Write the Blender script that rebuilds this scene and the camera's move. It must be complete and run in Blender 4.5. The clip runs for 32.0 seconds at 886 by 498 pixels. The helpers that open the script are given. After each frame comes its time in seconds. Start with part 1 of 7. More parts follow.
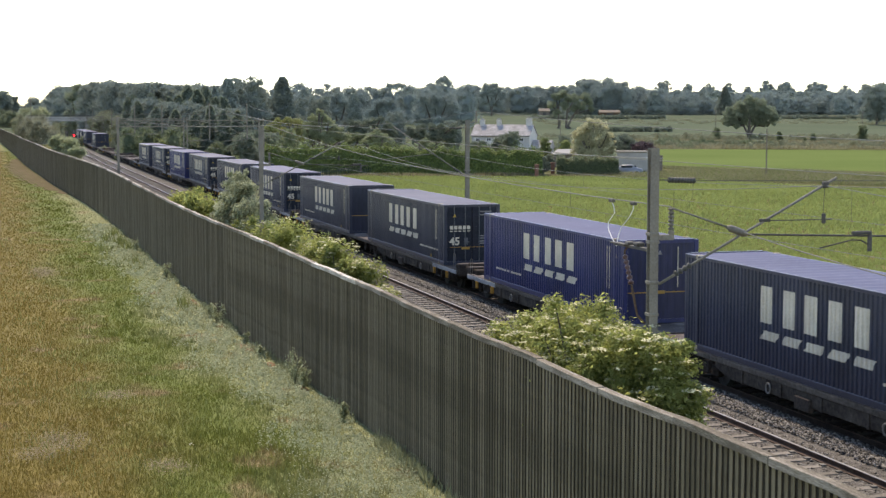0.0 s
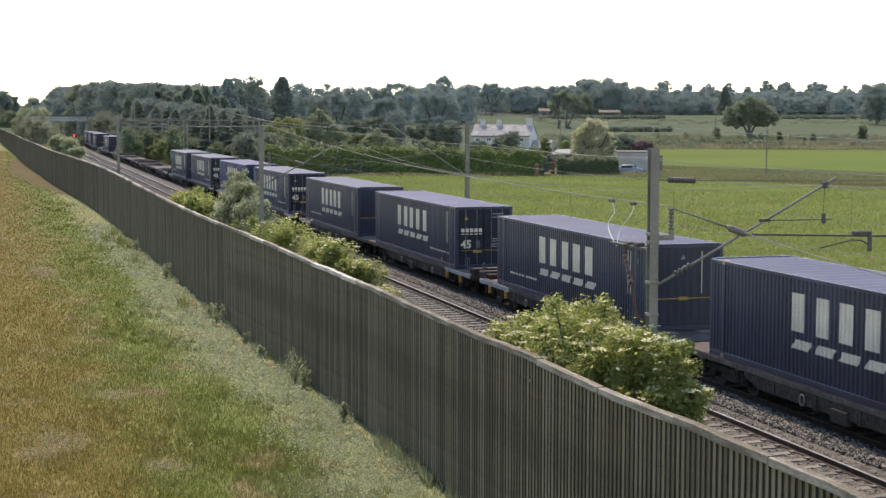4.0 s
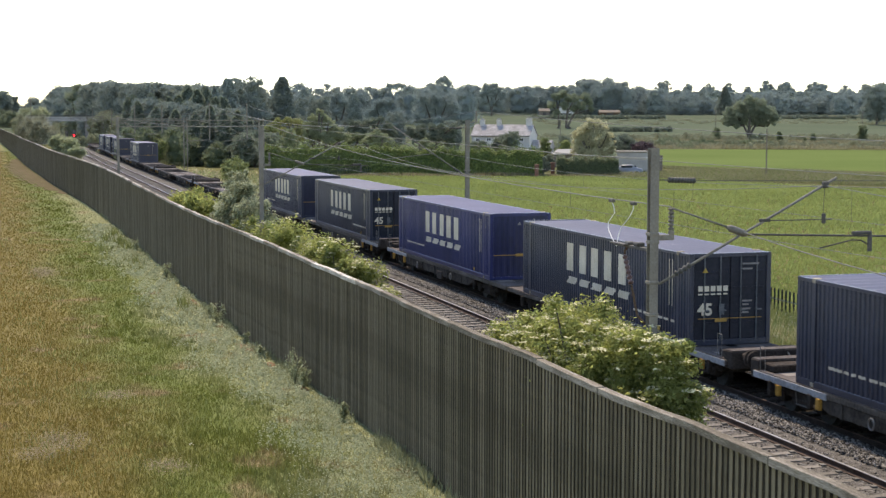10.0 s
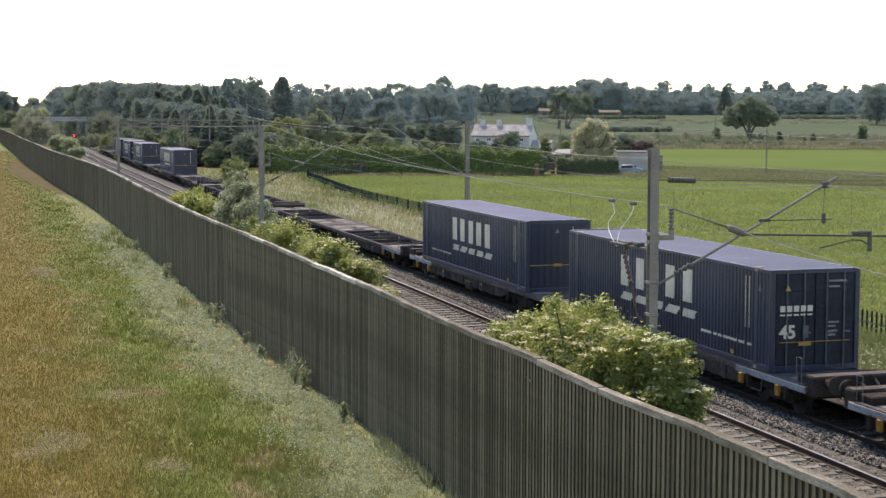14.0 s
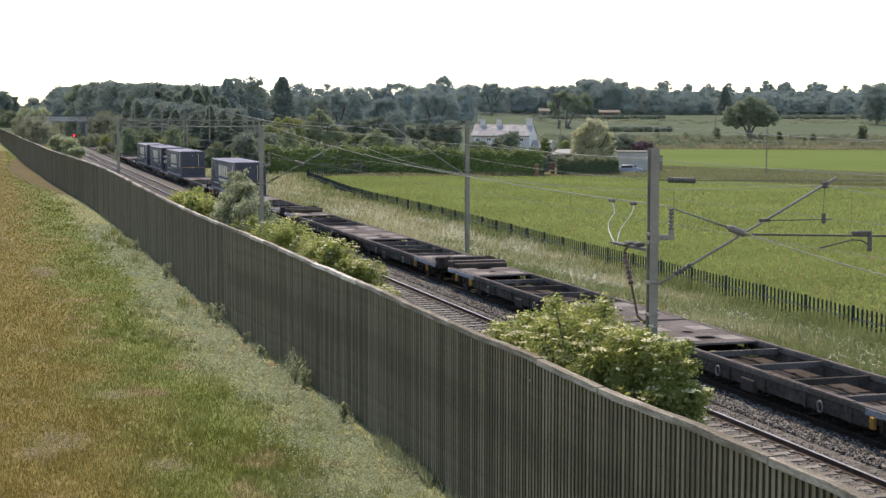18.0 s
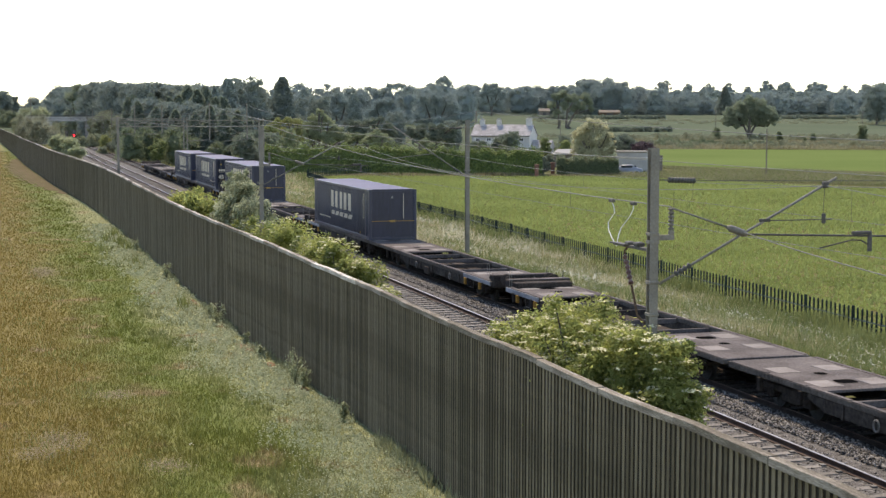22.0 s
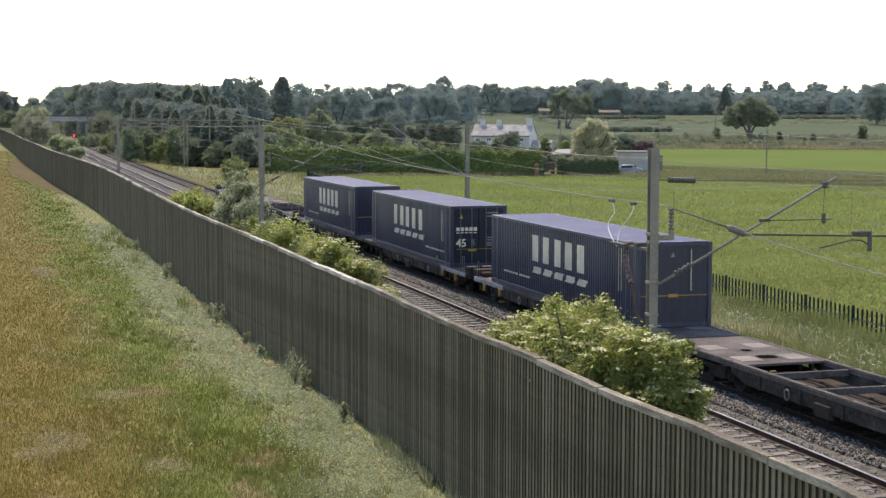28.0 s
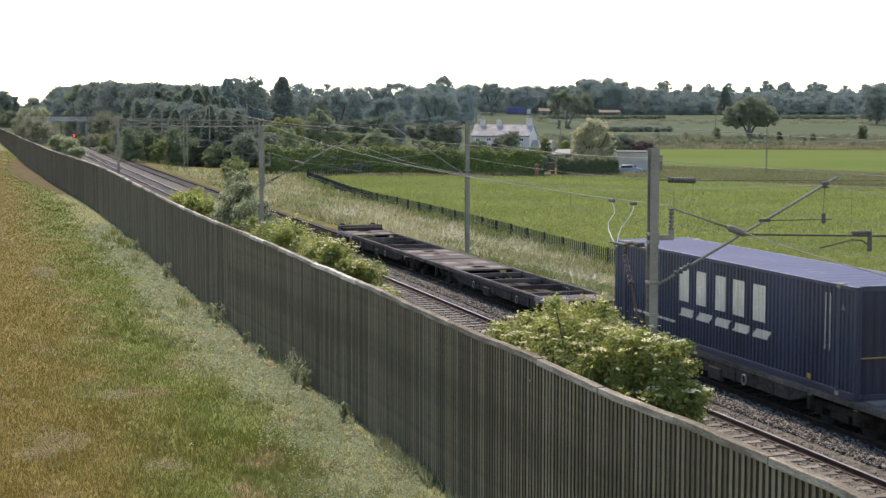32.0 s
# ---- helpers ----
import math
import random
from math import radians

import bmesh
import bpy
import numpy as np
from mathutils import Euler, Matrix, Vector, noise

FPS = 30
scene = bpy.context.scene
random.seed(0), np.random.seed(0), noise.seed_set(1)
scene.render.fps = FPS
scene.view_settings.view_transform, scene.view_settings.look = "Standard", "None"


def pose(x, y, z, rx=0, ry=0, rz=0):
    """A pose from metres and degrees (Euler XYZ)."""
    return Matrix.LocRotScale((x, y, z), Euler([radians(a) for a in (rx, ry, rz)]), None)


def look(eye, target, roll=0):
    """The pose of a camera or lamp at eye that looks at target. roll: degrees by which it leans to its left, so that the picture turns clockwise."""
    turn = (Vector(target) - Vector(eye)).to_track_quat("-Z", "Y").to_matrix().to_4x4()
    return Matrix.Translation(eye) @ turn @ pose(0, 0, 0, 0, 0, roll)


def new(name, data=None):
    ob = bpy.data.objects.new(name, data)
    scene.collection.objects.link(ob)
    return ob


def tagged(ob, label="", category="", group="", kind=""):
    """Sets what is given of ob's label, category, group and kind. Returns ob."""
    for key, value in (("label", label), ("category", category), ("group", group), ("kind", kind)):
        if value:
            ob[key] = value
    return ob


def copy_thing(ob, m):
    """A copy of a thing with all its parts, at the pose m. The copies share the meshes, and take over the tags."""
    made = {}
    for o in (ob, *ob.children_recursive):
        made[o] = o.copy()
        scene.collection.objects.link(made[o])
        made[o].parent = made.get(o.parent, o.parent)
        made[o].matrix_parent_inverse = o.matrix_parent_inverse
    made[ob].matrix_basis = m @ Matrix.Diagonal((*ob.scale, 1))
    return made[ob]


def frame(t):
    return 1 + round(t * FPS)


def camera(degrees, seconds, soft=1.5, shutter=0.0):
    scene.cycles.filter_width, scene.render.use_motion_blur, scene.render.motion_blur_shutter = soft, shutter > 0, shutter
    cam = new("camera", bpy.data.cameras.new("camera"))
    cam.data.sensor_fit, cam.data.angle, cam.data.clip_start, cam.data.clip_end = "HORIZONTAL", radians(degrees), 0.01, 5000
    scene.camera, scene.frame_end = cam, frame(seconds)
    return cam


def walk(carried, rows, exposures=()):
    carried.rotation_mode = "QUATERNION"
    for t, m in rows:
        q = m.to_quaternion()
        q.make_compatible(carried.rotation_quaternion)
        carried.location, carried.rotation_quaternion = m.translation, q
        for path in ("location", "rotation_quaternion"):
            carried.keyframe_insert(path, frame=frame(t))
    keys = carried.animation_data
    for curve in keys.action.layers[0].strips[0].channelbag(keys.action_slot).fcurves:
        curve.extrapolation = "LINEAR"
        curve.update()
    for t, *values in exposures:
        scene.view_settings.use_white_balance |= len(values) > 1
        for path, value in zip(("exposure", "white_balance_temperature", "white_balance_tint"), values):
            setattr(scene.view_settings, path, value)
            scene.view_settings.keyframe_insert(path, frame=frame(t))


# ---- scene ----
# A goods train passes on a two-track electric railway beside fields; z = 0 is the top of the rails.
EYE_Z, YAW, PITCH = 7.32, 16.64, -5.066
cam = camera(32.41, 32.0, soft=1.4, shutter=0.12)
EYE_POSE = pose(0, 0, EYE_Z, 90 + PITCH, 0, -YAW)
walk(cam, [(0, EYE_POSE), (32, EYE_POSE)], exposures=[(0, 1.62, 8250, 17), (32, 1.62, 8250, 17)])

# ---- light ----
SUN_AZ, SUN_EL = 1.5, 54.0
sun_dir = Vector((math.sin(radians(SUN_AZ)) * math.cos(radians(SUN_EL)), math.cos(radians(SUN_AZ)) * math.cos(radians(SUN_EL)), math.sin(radians(SUN_EL))))
world = bpy.data.worlds.new("world")
scene.world = world
world.use_nodes = True
wn = world.node_tree
sky = wn.nodes.new("ShaderNodeTexSky")
sky.sky_type, sky.sun_disc = "NISHITA", False
sky.sun_elevation, sky.sun_rotation = radians(SUN_EL), radians(SUN_AZ)
sky.air_density, sky.dust_density, sky.ozone_density = 0.8, 0.0, 3.0
wn.links.new(sky.outputs[0], wn.nodes["Background"].inputs[0])
wn.nodes["Background"].inputs[1].default_value = 0.15
sun_data = bpy.data.lights.new("sun", "SUN")
sun_data.energy, sun_data.angle, sun_data.color = 2.0, radians(1.5), (1.0, 0.95, 0.87)
sun = new("sun", sun_data)
sun.matrix_world = look(sun_dir * 200, (0, 0, 0))

# ---- materials ----
def nodes_of(name):
    m = bpy.data.materials.new(name)
    m.use_nodes = True
    return m, m.node_tree.nodes, m.node_tree.links


def surface(name, c1, c2, scale=2.0, rough=0.8, metal=0.0, bump=0.3, fine=25.0, c3=None, spread=0.0, island=0.0, stretch=(1, 1, 1), coords="Object", bump_dist=0.02, spec=0.06):
    """Two scales of noise between two colours, an optional third in patches, relief from the fine noise."""
    m, n, l = nodes_of(name)
    b = n["Principled BSDF"]
    b.inputs["Roughness"].default_value, b.inputs["Metallic"].default_value = rough, metal
    b.inputs["Specular IOR Level"].default_value = spec
    if coords == "World":
        co = n.new("ShaderNodeNewGeometry").outputs["Position"]
    else:
        co = n.new("ShaderNodeTexCoord").outputs["Object"]
    mp = n.new("ShaderNodeMapping")
    mp.inputs["Scale"].default_value = stretch
    l.new(co, mp.inputs[0])
    big, small = n.new("ShaderNodeTexNoise"), n.new("ShaderNodeTexNoise")
    big.inputs["Scale"].default_value, big.inputs["Detail"].default_value = scale, 5
    small.inputs["Scale"].default_value, small.inputs["Detail"].default_value = fine, 3
    l.new(mp.outputs[0], big.inputs[0]), l.new(mp.outputs[0], small.inputs[0])
    mix = n.new("ShaderNodeMath")
    mix.operation = "MULTIPLY_ADD"
    mix.inputs[1].default_value = 0.55
    half = n.new("ShaderNodeMath")
    half.operation, half.inputs[1].default_value = "MULTIPLY", 0.45
    l.new(small.outputs[0], half.inputs[0])
    l.new(big.outputs[0], mix.inputs[0]), l.new(half.outputs[0], mix.inputs[2])
    fac = mix.outputs[0]
    if island or spread:
        rnd = n.new("ShaderNodeNewGeometry").outputs["Random Per Island"] if island else n.new("ShaderNodeObjectInfo").outputs["Random"]
        add = n.new("ShaderNodeMath")
        add.operation = "MULTIPLY_ADD"
        add.inputs[1].default_value = island or spread
        sub = n.new("ShaderNodeMath")
        sub.operation, sub.inputs[1].default_value = "SUBTRACT", (island or spread) / 2
        l.new(fac, sub.inputs[0]), l.new(rnd, add.inputs[0]), l.new(sub.outputs[0], add.inputs[2])
        fac = add.outputs[0]
    ramp = n.new("ShaderNodeValToRGB")
    e = ramp.color_ramp.elements
    e[0].position, e[1].position = 0.36, 0.64
    e[0].color, e[1].color = (*c1, 1), (*c2, 1)
    if c3:
        x = e.new(0.74)
        x.color = (*c3, 1)
    l.new(fac, ramp.inputs[0])
    l.new(ramp.outputs[0], b.inputs["Base Color"])
    if bump:
        bp = n.new("ShaderNodeBump")
        bp.inputs["Strength"].default_value, bp.inputs["Distance"].default_value = bump, bump_dist
        l.new(small.outputs[0], bp.inputs["Height"]), l.new(bp.outputs[0], b.inputs["Normal"])
    return m


def leafy(name, c1, c2, through_light=0.35, rough=0.7, patch=0.15):
    """Leaves: each one its own tone, a little light shines through."""
    m, n, l = nodes_of(name)
    b = n["Principled BSDF"]
    g = n.new("ShaderNodeNewGeometry")
    noise_t = n.new("ShaderNodeTexNoise")
    noise_t.inputs["Scale"].default_value = patch
    l.new(g.outputs["Position"], noise_t.inputs[0])
    add = n.new("ShaderNodeMath")
    add.operation, add.inputs[1].default_value = "MULTIPLY_ADD", 0.55
    half = n.new("ShaderNodeMath")
    half.operation, half.inputs[1].default_value = "MULTIPLY", 0.5
    l.new(noise_t.outputs[0], half.inputs[0])
    l.new(g.outputs["Random Per Island"], add.inputs[0]), l.new(half.outputs[0], add.inputs[2])
    ramp = n.new("ShaderNodeValToRGB")
    e = ramp.color_ramp.elements
    e[0].position, e[1].position = 0.15, 0.8
    e[0].color, e[1].color = (*c1, 1), (*c2, 1)
    l.new(add.outputs[0], ramp.inputs[0]), l.new(ramp.outputs[0], b.inputs["Base Color"])
    b.inputs["Roughness"].default_value = rough
    b.inputs["Specular IOR Level"].default_value = 0.12
    tr, mx = n.new("ShaderNodeBsdfTranslucent"), n.new("ShaderNodeMixShader")
    l.new(ramp.outputs[0], tr.inputs[0])
    mx.inputs[0].default_value = through_light
    l.new(b.outputs[0], mx.inputs[1]), l.new(tr.outputs[0], mx.inputs[2])
    l.new(mx.outputs[0], n["Material Output"].inputs[0])
    return m


def plain(name, c, rough=0.5, metal=0.0, glow=0.0, spec=0.4):
    m, n, l = nodes_of(name)
    b = n["Principled BSDF"]
    b.inputs["Base Color"].default_value = (*c, 1)
    b.inputs["Roughness"].default_value, b.inputs["Metallic"].default_value = rough, metal
    b.inputs["Specular IOR Level"].default_value = spec
    if glow:
        b.inputs["Emission Color"].default_value, b.inputs["Emission Strength"].default_value = (*c, 1), glow
    return m


def meadow(name, bands, blade=False):
    """Grass tones in bands across x, blurred by noise; bands: (x, colour)."""
    m, n, l = nodes_of(name)
    b = n["Principled BSDF"]
    b.inputs["Roughness"].default_value = 0.9
    b.inputs["Specular IOR Level"].default_value = 0.1
    g = n.new("ShaderNodeNewGeometry")
    sep = n.new("ShaderNodeSeparateXYZ")
    l.new(g.outputs["Position"], sep.inputs[0])
    big, mid, small = (n.new("ShaderNodeTexNoise") for _ in range(3))
    for t, s in ((big, 0.16), (mid, 0.9), (small, 9.0)):
        t.inputs["Scale"].default_value, t.inputs["Detail"].default_value = s, 4
        l.new(g.outputs["Position"], t.inputs[0])
    w = n.new("ShaderNodeMath")
    w.operation, w.inputs[1].default_value = "MULTIPLY_ADD", 6.5
    l.new(big.outputs[0], w.inputs[0]), l.new(sep.outputs[0], w.inputs[2])
    w2 = n.new("ShaderNodeMath")
    w2.operation, w2.inputs[1].default_value = "MULTIPLY_ADD", 2.4
    l.new(mid.outputs[0], w2.inputs[0]), l.new(w.outputs[0], w2.inputs[2])
    rng = n.new("ShaderNodeMapRange")
    rng.inputs["From Min"].default_value, rng.inputs["From Max"].default_value = bands[0][0] + 4.45, bands[-1][0] + 4.45
    l.new(w2.outputs[0], rng.inputs[0])
    ramp = n.new("ShaderNodeValToRGB")
    e = ramp.color_ramp.elements
    lo, hi = bands[0][0], bands[-1][0]
    e[0].color, e[1].color = (*bands[0][1], 1), (*bands[-1][1], 1)
    for x, c in bands[1:-1]:
        k = e.new((x - lo) / (hi - lo))
        k.color = (*c, 1)
    l.new(rng.outputs[0], ramp.inputs[0])
    bare, thr, soil = n.new("ShaderNodeTexNoise"), n.new("ShaderNodeMapRange"), n.new("ShaderNodeMix")
    bare.inputs["Scale"].default_value, bare.inputs["Detail"].default_value = 0.42, 6
    l.new(g.outputs["Position"], bare.inputs[0])
    thr.inputs["From Min"].default_value, thr.inputs["From Max"].default_value, thr.inputs["To Max"].default_value = 0.60, 0.70, 0.75
    l.new(bare.outputs[0], thr.inputs[0])
    soil.data_type = "RGBA"
    soil.inputs[7].default_value = (0.21, 0.155, 0.095, 1)
    l.new(thr.outputs[0], soil.inputs[0]), l.new(ramp.outputs[0], soil.inputs[6])
    mul = n.new("ShaderNodeMix")
    mul.data_type, mul.blend_type = "RGBA", "MULTIPLY"
    mul.inputs[0].default_value = 0.8
    tone = n.new("ShaderNodeValToRGB")
    tone.color_ramp.elements[0].position, tone.color_ramp.elements[1].position = 0.3, 0.7
    tone.color_ramp.elements[0].color, tone.color_ramp.elements[1].color = (0.74, 0.73, 0.69, 1), (1.16, 1.14, 1.09, 1)
    l.new(small.outputs[0], tone.inputs[0])
    l.new(soil.outputs[2], mul.inputs[6]), l.new(tone.outputs[0], mul.inputs[7])
    rnd = n.new("ShaderNodeValToRGB")
    rnd.color_ramp.elements[0].color, rnd.color_ramp.elements[1].color = (0.76, 0.79, 0.74, 1), (1.23, 1.20, 1.13, 1)
    l.new(g.outputs["Random Per Island"] if blade else mid.outputs[0], rnd.inputs[0])
    mul2 = n.new("ShaderNodeMix")
    mul2.data_type, mul2.blend_type = "RGBA", "MULTIPLY"
    mul2.inputs[0].default_value = 1.0
    l.new(mul.outputs[2], mul2.inputs[6]), l.new(rnd.outputs[0], mul2.inputs[7])
    l.new(mul2.outputs[2], b.inputs["Base Color"])
    if blade:
        tr, mx = n.new("ShaderNodeBsdfTranslucent"), n.new("ShaderNodeMixShader")
        mx.inputs[0].default_value = 0.5
        l.new(mul2.outputs[2], tr.inputs[0])
        l.new(b.outputs[0], mx.inputs[1]), l.new(tr.outputs[0], mx.inputs[2])
        l.new(mx.outputs[0], n["Material Output"].inputs[0])
    return m


TURF = [(-2, (0.152, 0.116, 0.034)), (2.6, (0.146, 0.120, 0.037)), (4.6, (0.124, 0.132, 0.040)), (6.1, (0.106, 0.132, 0.034)), (7.2, (0.142, 0.164, 0.062)), (8.3, (0.182, 0.200, 0.102)), (10, (0.204, 0.218, 0.122))]
M_MEADOW = meadow("meadow_turf", TURF)
M_BLADE = meadow("meadow_blades", TURF, True)
M_LAND = surface("open_land", (0.066, 0.084, 0.054), (0.096, 0.112, 0.073), 0.05, 0.95, bump=0.4, fine=1.5, coords="World", bump_dist=0.1, spec=0.0)
M_CROP = surface("crop_field", (0.098, 0.092, 0.040), (0.150, 0.138, 0.060), 0.06, 0.9, bump=0.25, fine=7.0, coords="World", bump_dist=0.05, spec=0.0)
M_CROP_FAR = surface("bright_crop", (0.084, 0.118, 0.038), (0.108, 0.142, 0.050), 0.03, 0.9, bump=0.4, fine=2.0, coords="World", bump_dist=0.1, spec=0.0)
M_PASTURE = surface("pasture", (0.068, 0.088, 0.058), (0.098, 0.117, 0.078), 0.02, 0.95, bump=0.3, fine=0.8, c3=(0.15, 0.145, 0.09), coords="World", bump_dist=0.1, spec=0.0)
M_ROUGH = surface("rough_grass", (0.063, 0.068, 0.031), (0.112, 0.109, 0.056), 0.3, 0.95, bump=0.6, fine=4.0, c3=(0.145, 0.136, 0.084), coords="World", bump_dist=0.1, spec=0.0)
M_SOIL = surface("bare_soil", (0.086, 0.080, 0.044), (0.140, 0.112, 0.076), 0.6, 0.95, bump=0.4, fine=2.0, c3=(0.13, 0.135, 0.055), coords="World", spec=0.0)
M_SOIL_RED = surface("reddish_soil", (0.12, 0.085, 0.05), (0.20, 0.145, 0.092), 2.5, 0.95, bump=0.8, fine=12, c3=(0.17, 0.16, 0.09), coords="World", spec=0.0)
M_CROP_LEAF = leafy("crop_leaves", (0.124, 0.162, 0.047), (0.296, 0.342, 0.110), 0.5, patch=0.08)
M_VERGE = surface("verge_ground", (0.087, 0.087, 0.039), (0.155, 0.145, 0.067), 0.5, 0.95, bump=0.5, fine=6.0, coords="World", bump_dist=0.05, spec=0.0)
M_TALL = leafy("tall_verge_grass", (0.130, 0.126, 0.056), (0.50, 0.445, 0.265), 0.5, patch=0.35)
M_STRAW = leafy("long_dry_grass", (0.105, 0.103, 0.055), (0.285, 0.258, 0.155), 0.5, patch=0.12)
M_DEADSTRAW = leafy("dead_straw_stalks", (0.10, 0.085, 0.055), (0.32, 0.27, 0.175), 0.3, patch=0.8)
M_FLOWER = plain("white_petals", (0.46, 0.45, 0.34), 0.8, spec=0.1)
M_BALLAST = surface("ballast_grey", (0.048, 0.044, 0.039), (0.165, 0.154, 0.136), 6.0, 0.9, bump=1.0, fine=22.0, coords="World", bump_dist=0.05)
# Bed and stones of the train track, darkened as the shadow under the wagons.
M_BALLAST_SHADED = surface("shaded_ballast", (0.030, 0.026, 0.021), (0.086, 0.075, 0.062), 6.0, 0.95, bump=1.0, fine=22.0, coords="World", bump_dist=0.05)
M_STONE_SHADED = surface("shaded_stone", (0.030, 0.026, 0.021), (0.100, 0.087, 0.072), 4.0, 0.95, bump=0.3, fine=30, island=0.6)
M_STONE = surface("ballast_stone", (0.050, 0.047, 0.042), (0.235, 0.224, 0.203), 4.0, 0.85, bump=0.3, fine=30, island=0.6)
M_RAIL = surface("rusty_rail", (0.050, 0.033, 0.025), (0.105, 0.072, 0.055), 3.0, 0.75, bump=0.2, fine=30)
# Train-track rail, its colour lowered to sink into the wagons' shadow.
M_RAILSHADE = surface("shaded_rail", (0.022, 0.016, 0.012), (0.052, 0.038, 0.030), 3.0, 0.85, bump=0.2, fine=30)
M_RAILTOP = surface("worn_rail_head", (0.20, 0.19, 0.175), (0.32, 0.31, 0.29), 1.0, 0.4, 0.3, bump=0.0, spec=0.3)
M_SLEEPER = surface("sleeper_concrete", (0.110, 0.100, 0.084), (0.215, 0.198, 0.170), 3.0, 0.9, bump=0.4, fine=30, spread=0.25)
M_BOARD = surface("weathered_fence_board", (0.078, 0.067, 0.043), (0.170, 0.147, 0.098), 1.2, 0.9, bump=0.4, fine=14, spread=0.26, stretch=(6, 6, 0.5))
M_BOARD_FAR = surface("weathered_fence_boards_far", (0.072, 0.062, 0.040), (0.152, 0.131, 0.088), 1.2, 0.9, bump=0.4, fine=14, island=0.32, stretch=(6, 6, 0.5))
# Backing far darker than the boards: the shade of the gaps as colour.
M_BACKSHADE = surface("shaded_fence_backing", (0.018, 0.015, 0.011), (0.038, 0.033, 0.025), 1.0, 0.95, bump=0.3, fine=14, stretch=(6, 6, 0.5))
M_CAP = surface("fence_cap_timber", (0.115, 0.098, 0.072), (0.35, 0.315, 0.255), 2.2, 0.85, bump=0.6, fine=22, c3=(0.62, 0.585, 0.51), spread=0.3, stretch=(4, 0.5, 4))
M_GALV = surface("galvanised_steel", (0.140, 0.127, 0.100), (0.230, 0.212, 0.170), 1.6, 0.75, 0.0, bump=0.1, fine=25, spec=0.12)
M_TUBE = surface("weathered_aluminium", (0.110, 0.106, 0.085), (0.200, 0.192, 0.158), 3.0, 0.7, 0.0, bump=0.05, spec=0.15)
M_DARKSTEEL = surface("dark_steel", (0.05, 0.048, 0.042), (0.10, 0.093, 0.08), 4.0, 0.7, 0.0, bump=0.1, spec=0.2)
M_WIRE = plain("copper_wire_weathered", (0.20, 0.20, 0.17), 0.8, 0.0, spec=0.1)
M_CERAMIC = surface("brown_ceramic", (0.055, 0.026, 0.020), (0.105, 0.055, 0.042), 4.0, 0.3, bump=0.0, spec=0.3)
M_GREYCER = surface("grey_ceramic", (0.10, 0.09, 0.07), (0.165, 0.15, 0.12), 4.0, 0.5, bump=0.0, spec=0.2)
M_RUBBER = surface("dark_insulator", (0.04, 0.042, 0.036), (0.08, 0.08, 0.07), 4.0, 0.6, bump=0.0, spec=0.2)
M_WHITE = surface("white_jumper_cable", (0.48, 0.48, 0.44), (0.62, 0.61, 0.56), 4.0, 0.5, bump=0.0)
M_PALERAIL = surface("bleached_green_paint", (0.05, 0.07, 0.06), (0.12, 0.15, 0.13), 3.0, 0.6, bump=0.05)
M_GREENPAINT = surface("dark_green_paint", (0.012, 0.020, 0.016), (0.026, 0.038, 0.031), 3.0, 0.6, bump=0.05, spread=0.2)


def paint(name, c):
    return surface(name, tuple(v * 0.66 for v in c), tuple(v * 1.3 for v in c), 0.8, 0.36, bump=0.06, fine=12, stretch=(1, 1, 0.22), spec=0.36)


M_NAVY = paint("navy_container_paint", (0.027, 0.031, 0.051))
M_BLUE = paint("blue_container_paint", (0.017, 0.023, 0.085))
M_SLATE = paint("faded_slate_container_paint", (0.028, 0.032, 0.049))
# Roof colours: paler than the side paints, whitish in patches.
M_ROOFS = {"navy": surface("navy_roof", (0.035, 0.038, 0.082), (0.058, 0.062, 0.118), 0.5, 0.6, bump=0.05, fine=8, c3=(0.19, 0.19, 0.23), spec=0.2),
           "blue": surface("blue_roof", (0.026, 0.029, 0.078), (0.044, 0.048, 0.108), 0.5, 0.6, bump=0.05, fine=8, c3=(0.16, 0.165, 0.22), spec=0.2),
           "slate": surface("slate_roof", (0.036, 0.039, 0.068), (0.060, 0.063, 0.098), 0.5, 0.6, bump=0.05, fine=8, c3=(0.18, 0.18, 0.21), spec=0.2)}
# End walls: the side paints darkened, standing in for shade on the ends.
M_SHADED_ENDS = {"navy": paint("navy_shaded_end", (0.013, 0.016, 0.034)), "blue": paint("blue_shaded_end", (0.010, 0.014, 0.052)), "slate": paint("slate_shaded_end", (0.014, 0.018, 0.034))}
M_PAINTS = {"navy": M_NAVY, "blue": M_BLUE, "slate": M_SLATE}
M_MARK = surface("white_marking", (0.47, 0.415, 0.315), (0.63, 0.57, 0.445), 1.5, 0.65, bump=0.0)
M_AMBER = surface("amber_marking", (0.30, 0.17, 0.045), (0.42, 0.25, 0.075), 2.0, 0.6, bump=0.0)
# Door paint taken almost to black for the shade on the leading ends.
M_SHADED_DOOR = surface("shaded_door_paint", (0.008, 0.009, 0.014), (0.020, 0.022, 0.032), 1.1, 0.55, bump=0.1, fine=10, spec=0.2)
M_FADED = surface("faded_lettering", (0.13, 0.125, 0.12), (0.24, 0.23, 0.22), 3.0, 0.7, bump=0.0)
# Bogies, brackets and train-track sleepers: underframe shade put into the colour.
M_UNDERSHADE = surface("shaded_underframe", (0.018, 0.015, 0.012), (0.052, 0.044, 0.036), 2.0, 0.95, bump=0.3, fine=12)
M_CASTING = surface("worn_casting", (0.16, 0.125, 0.085), (0.46, 0.41, 0.31), 5.0, 0.7, bump=0.1)
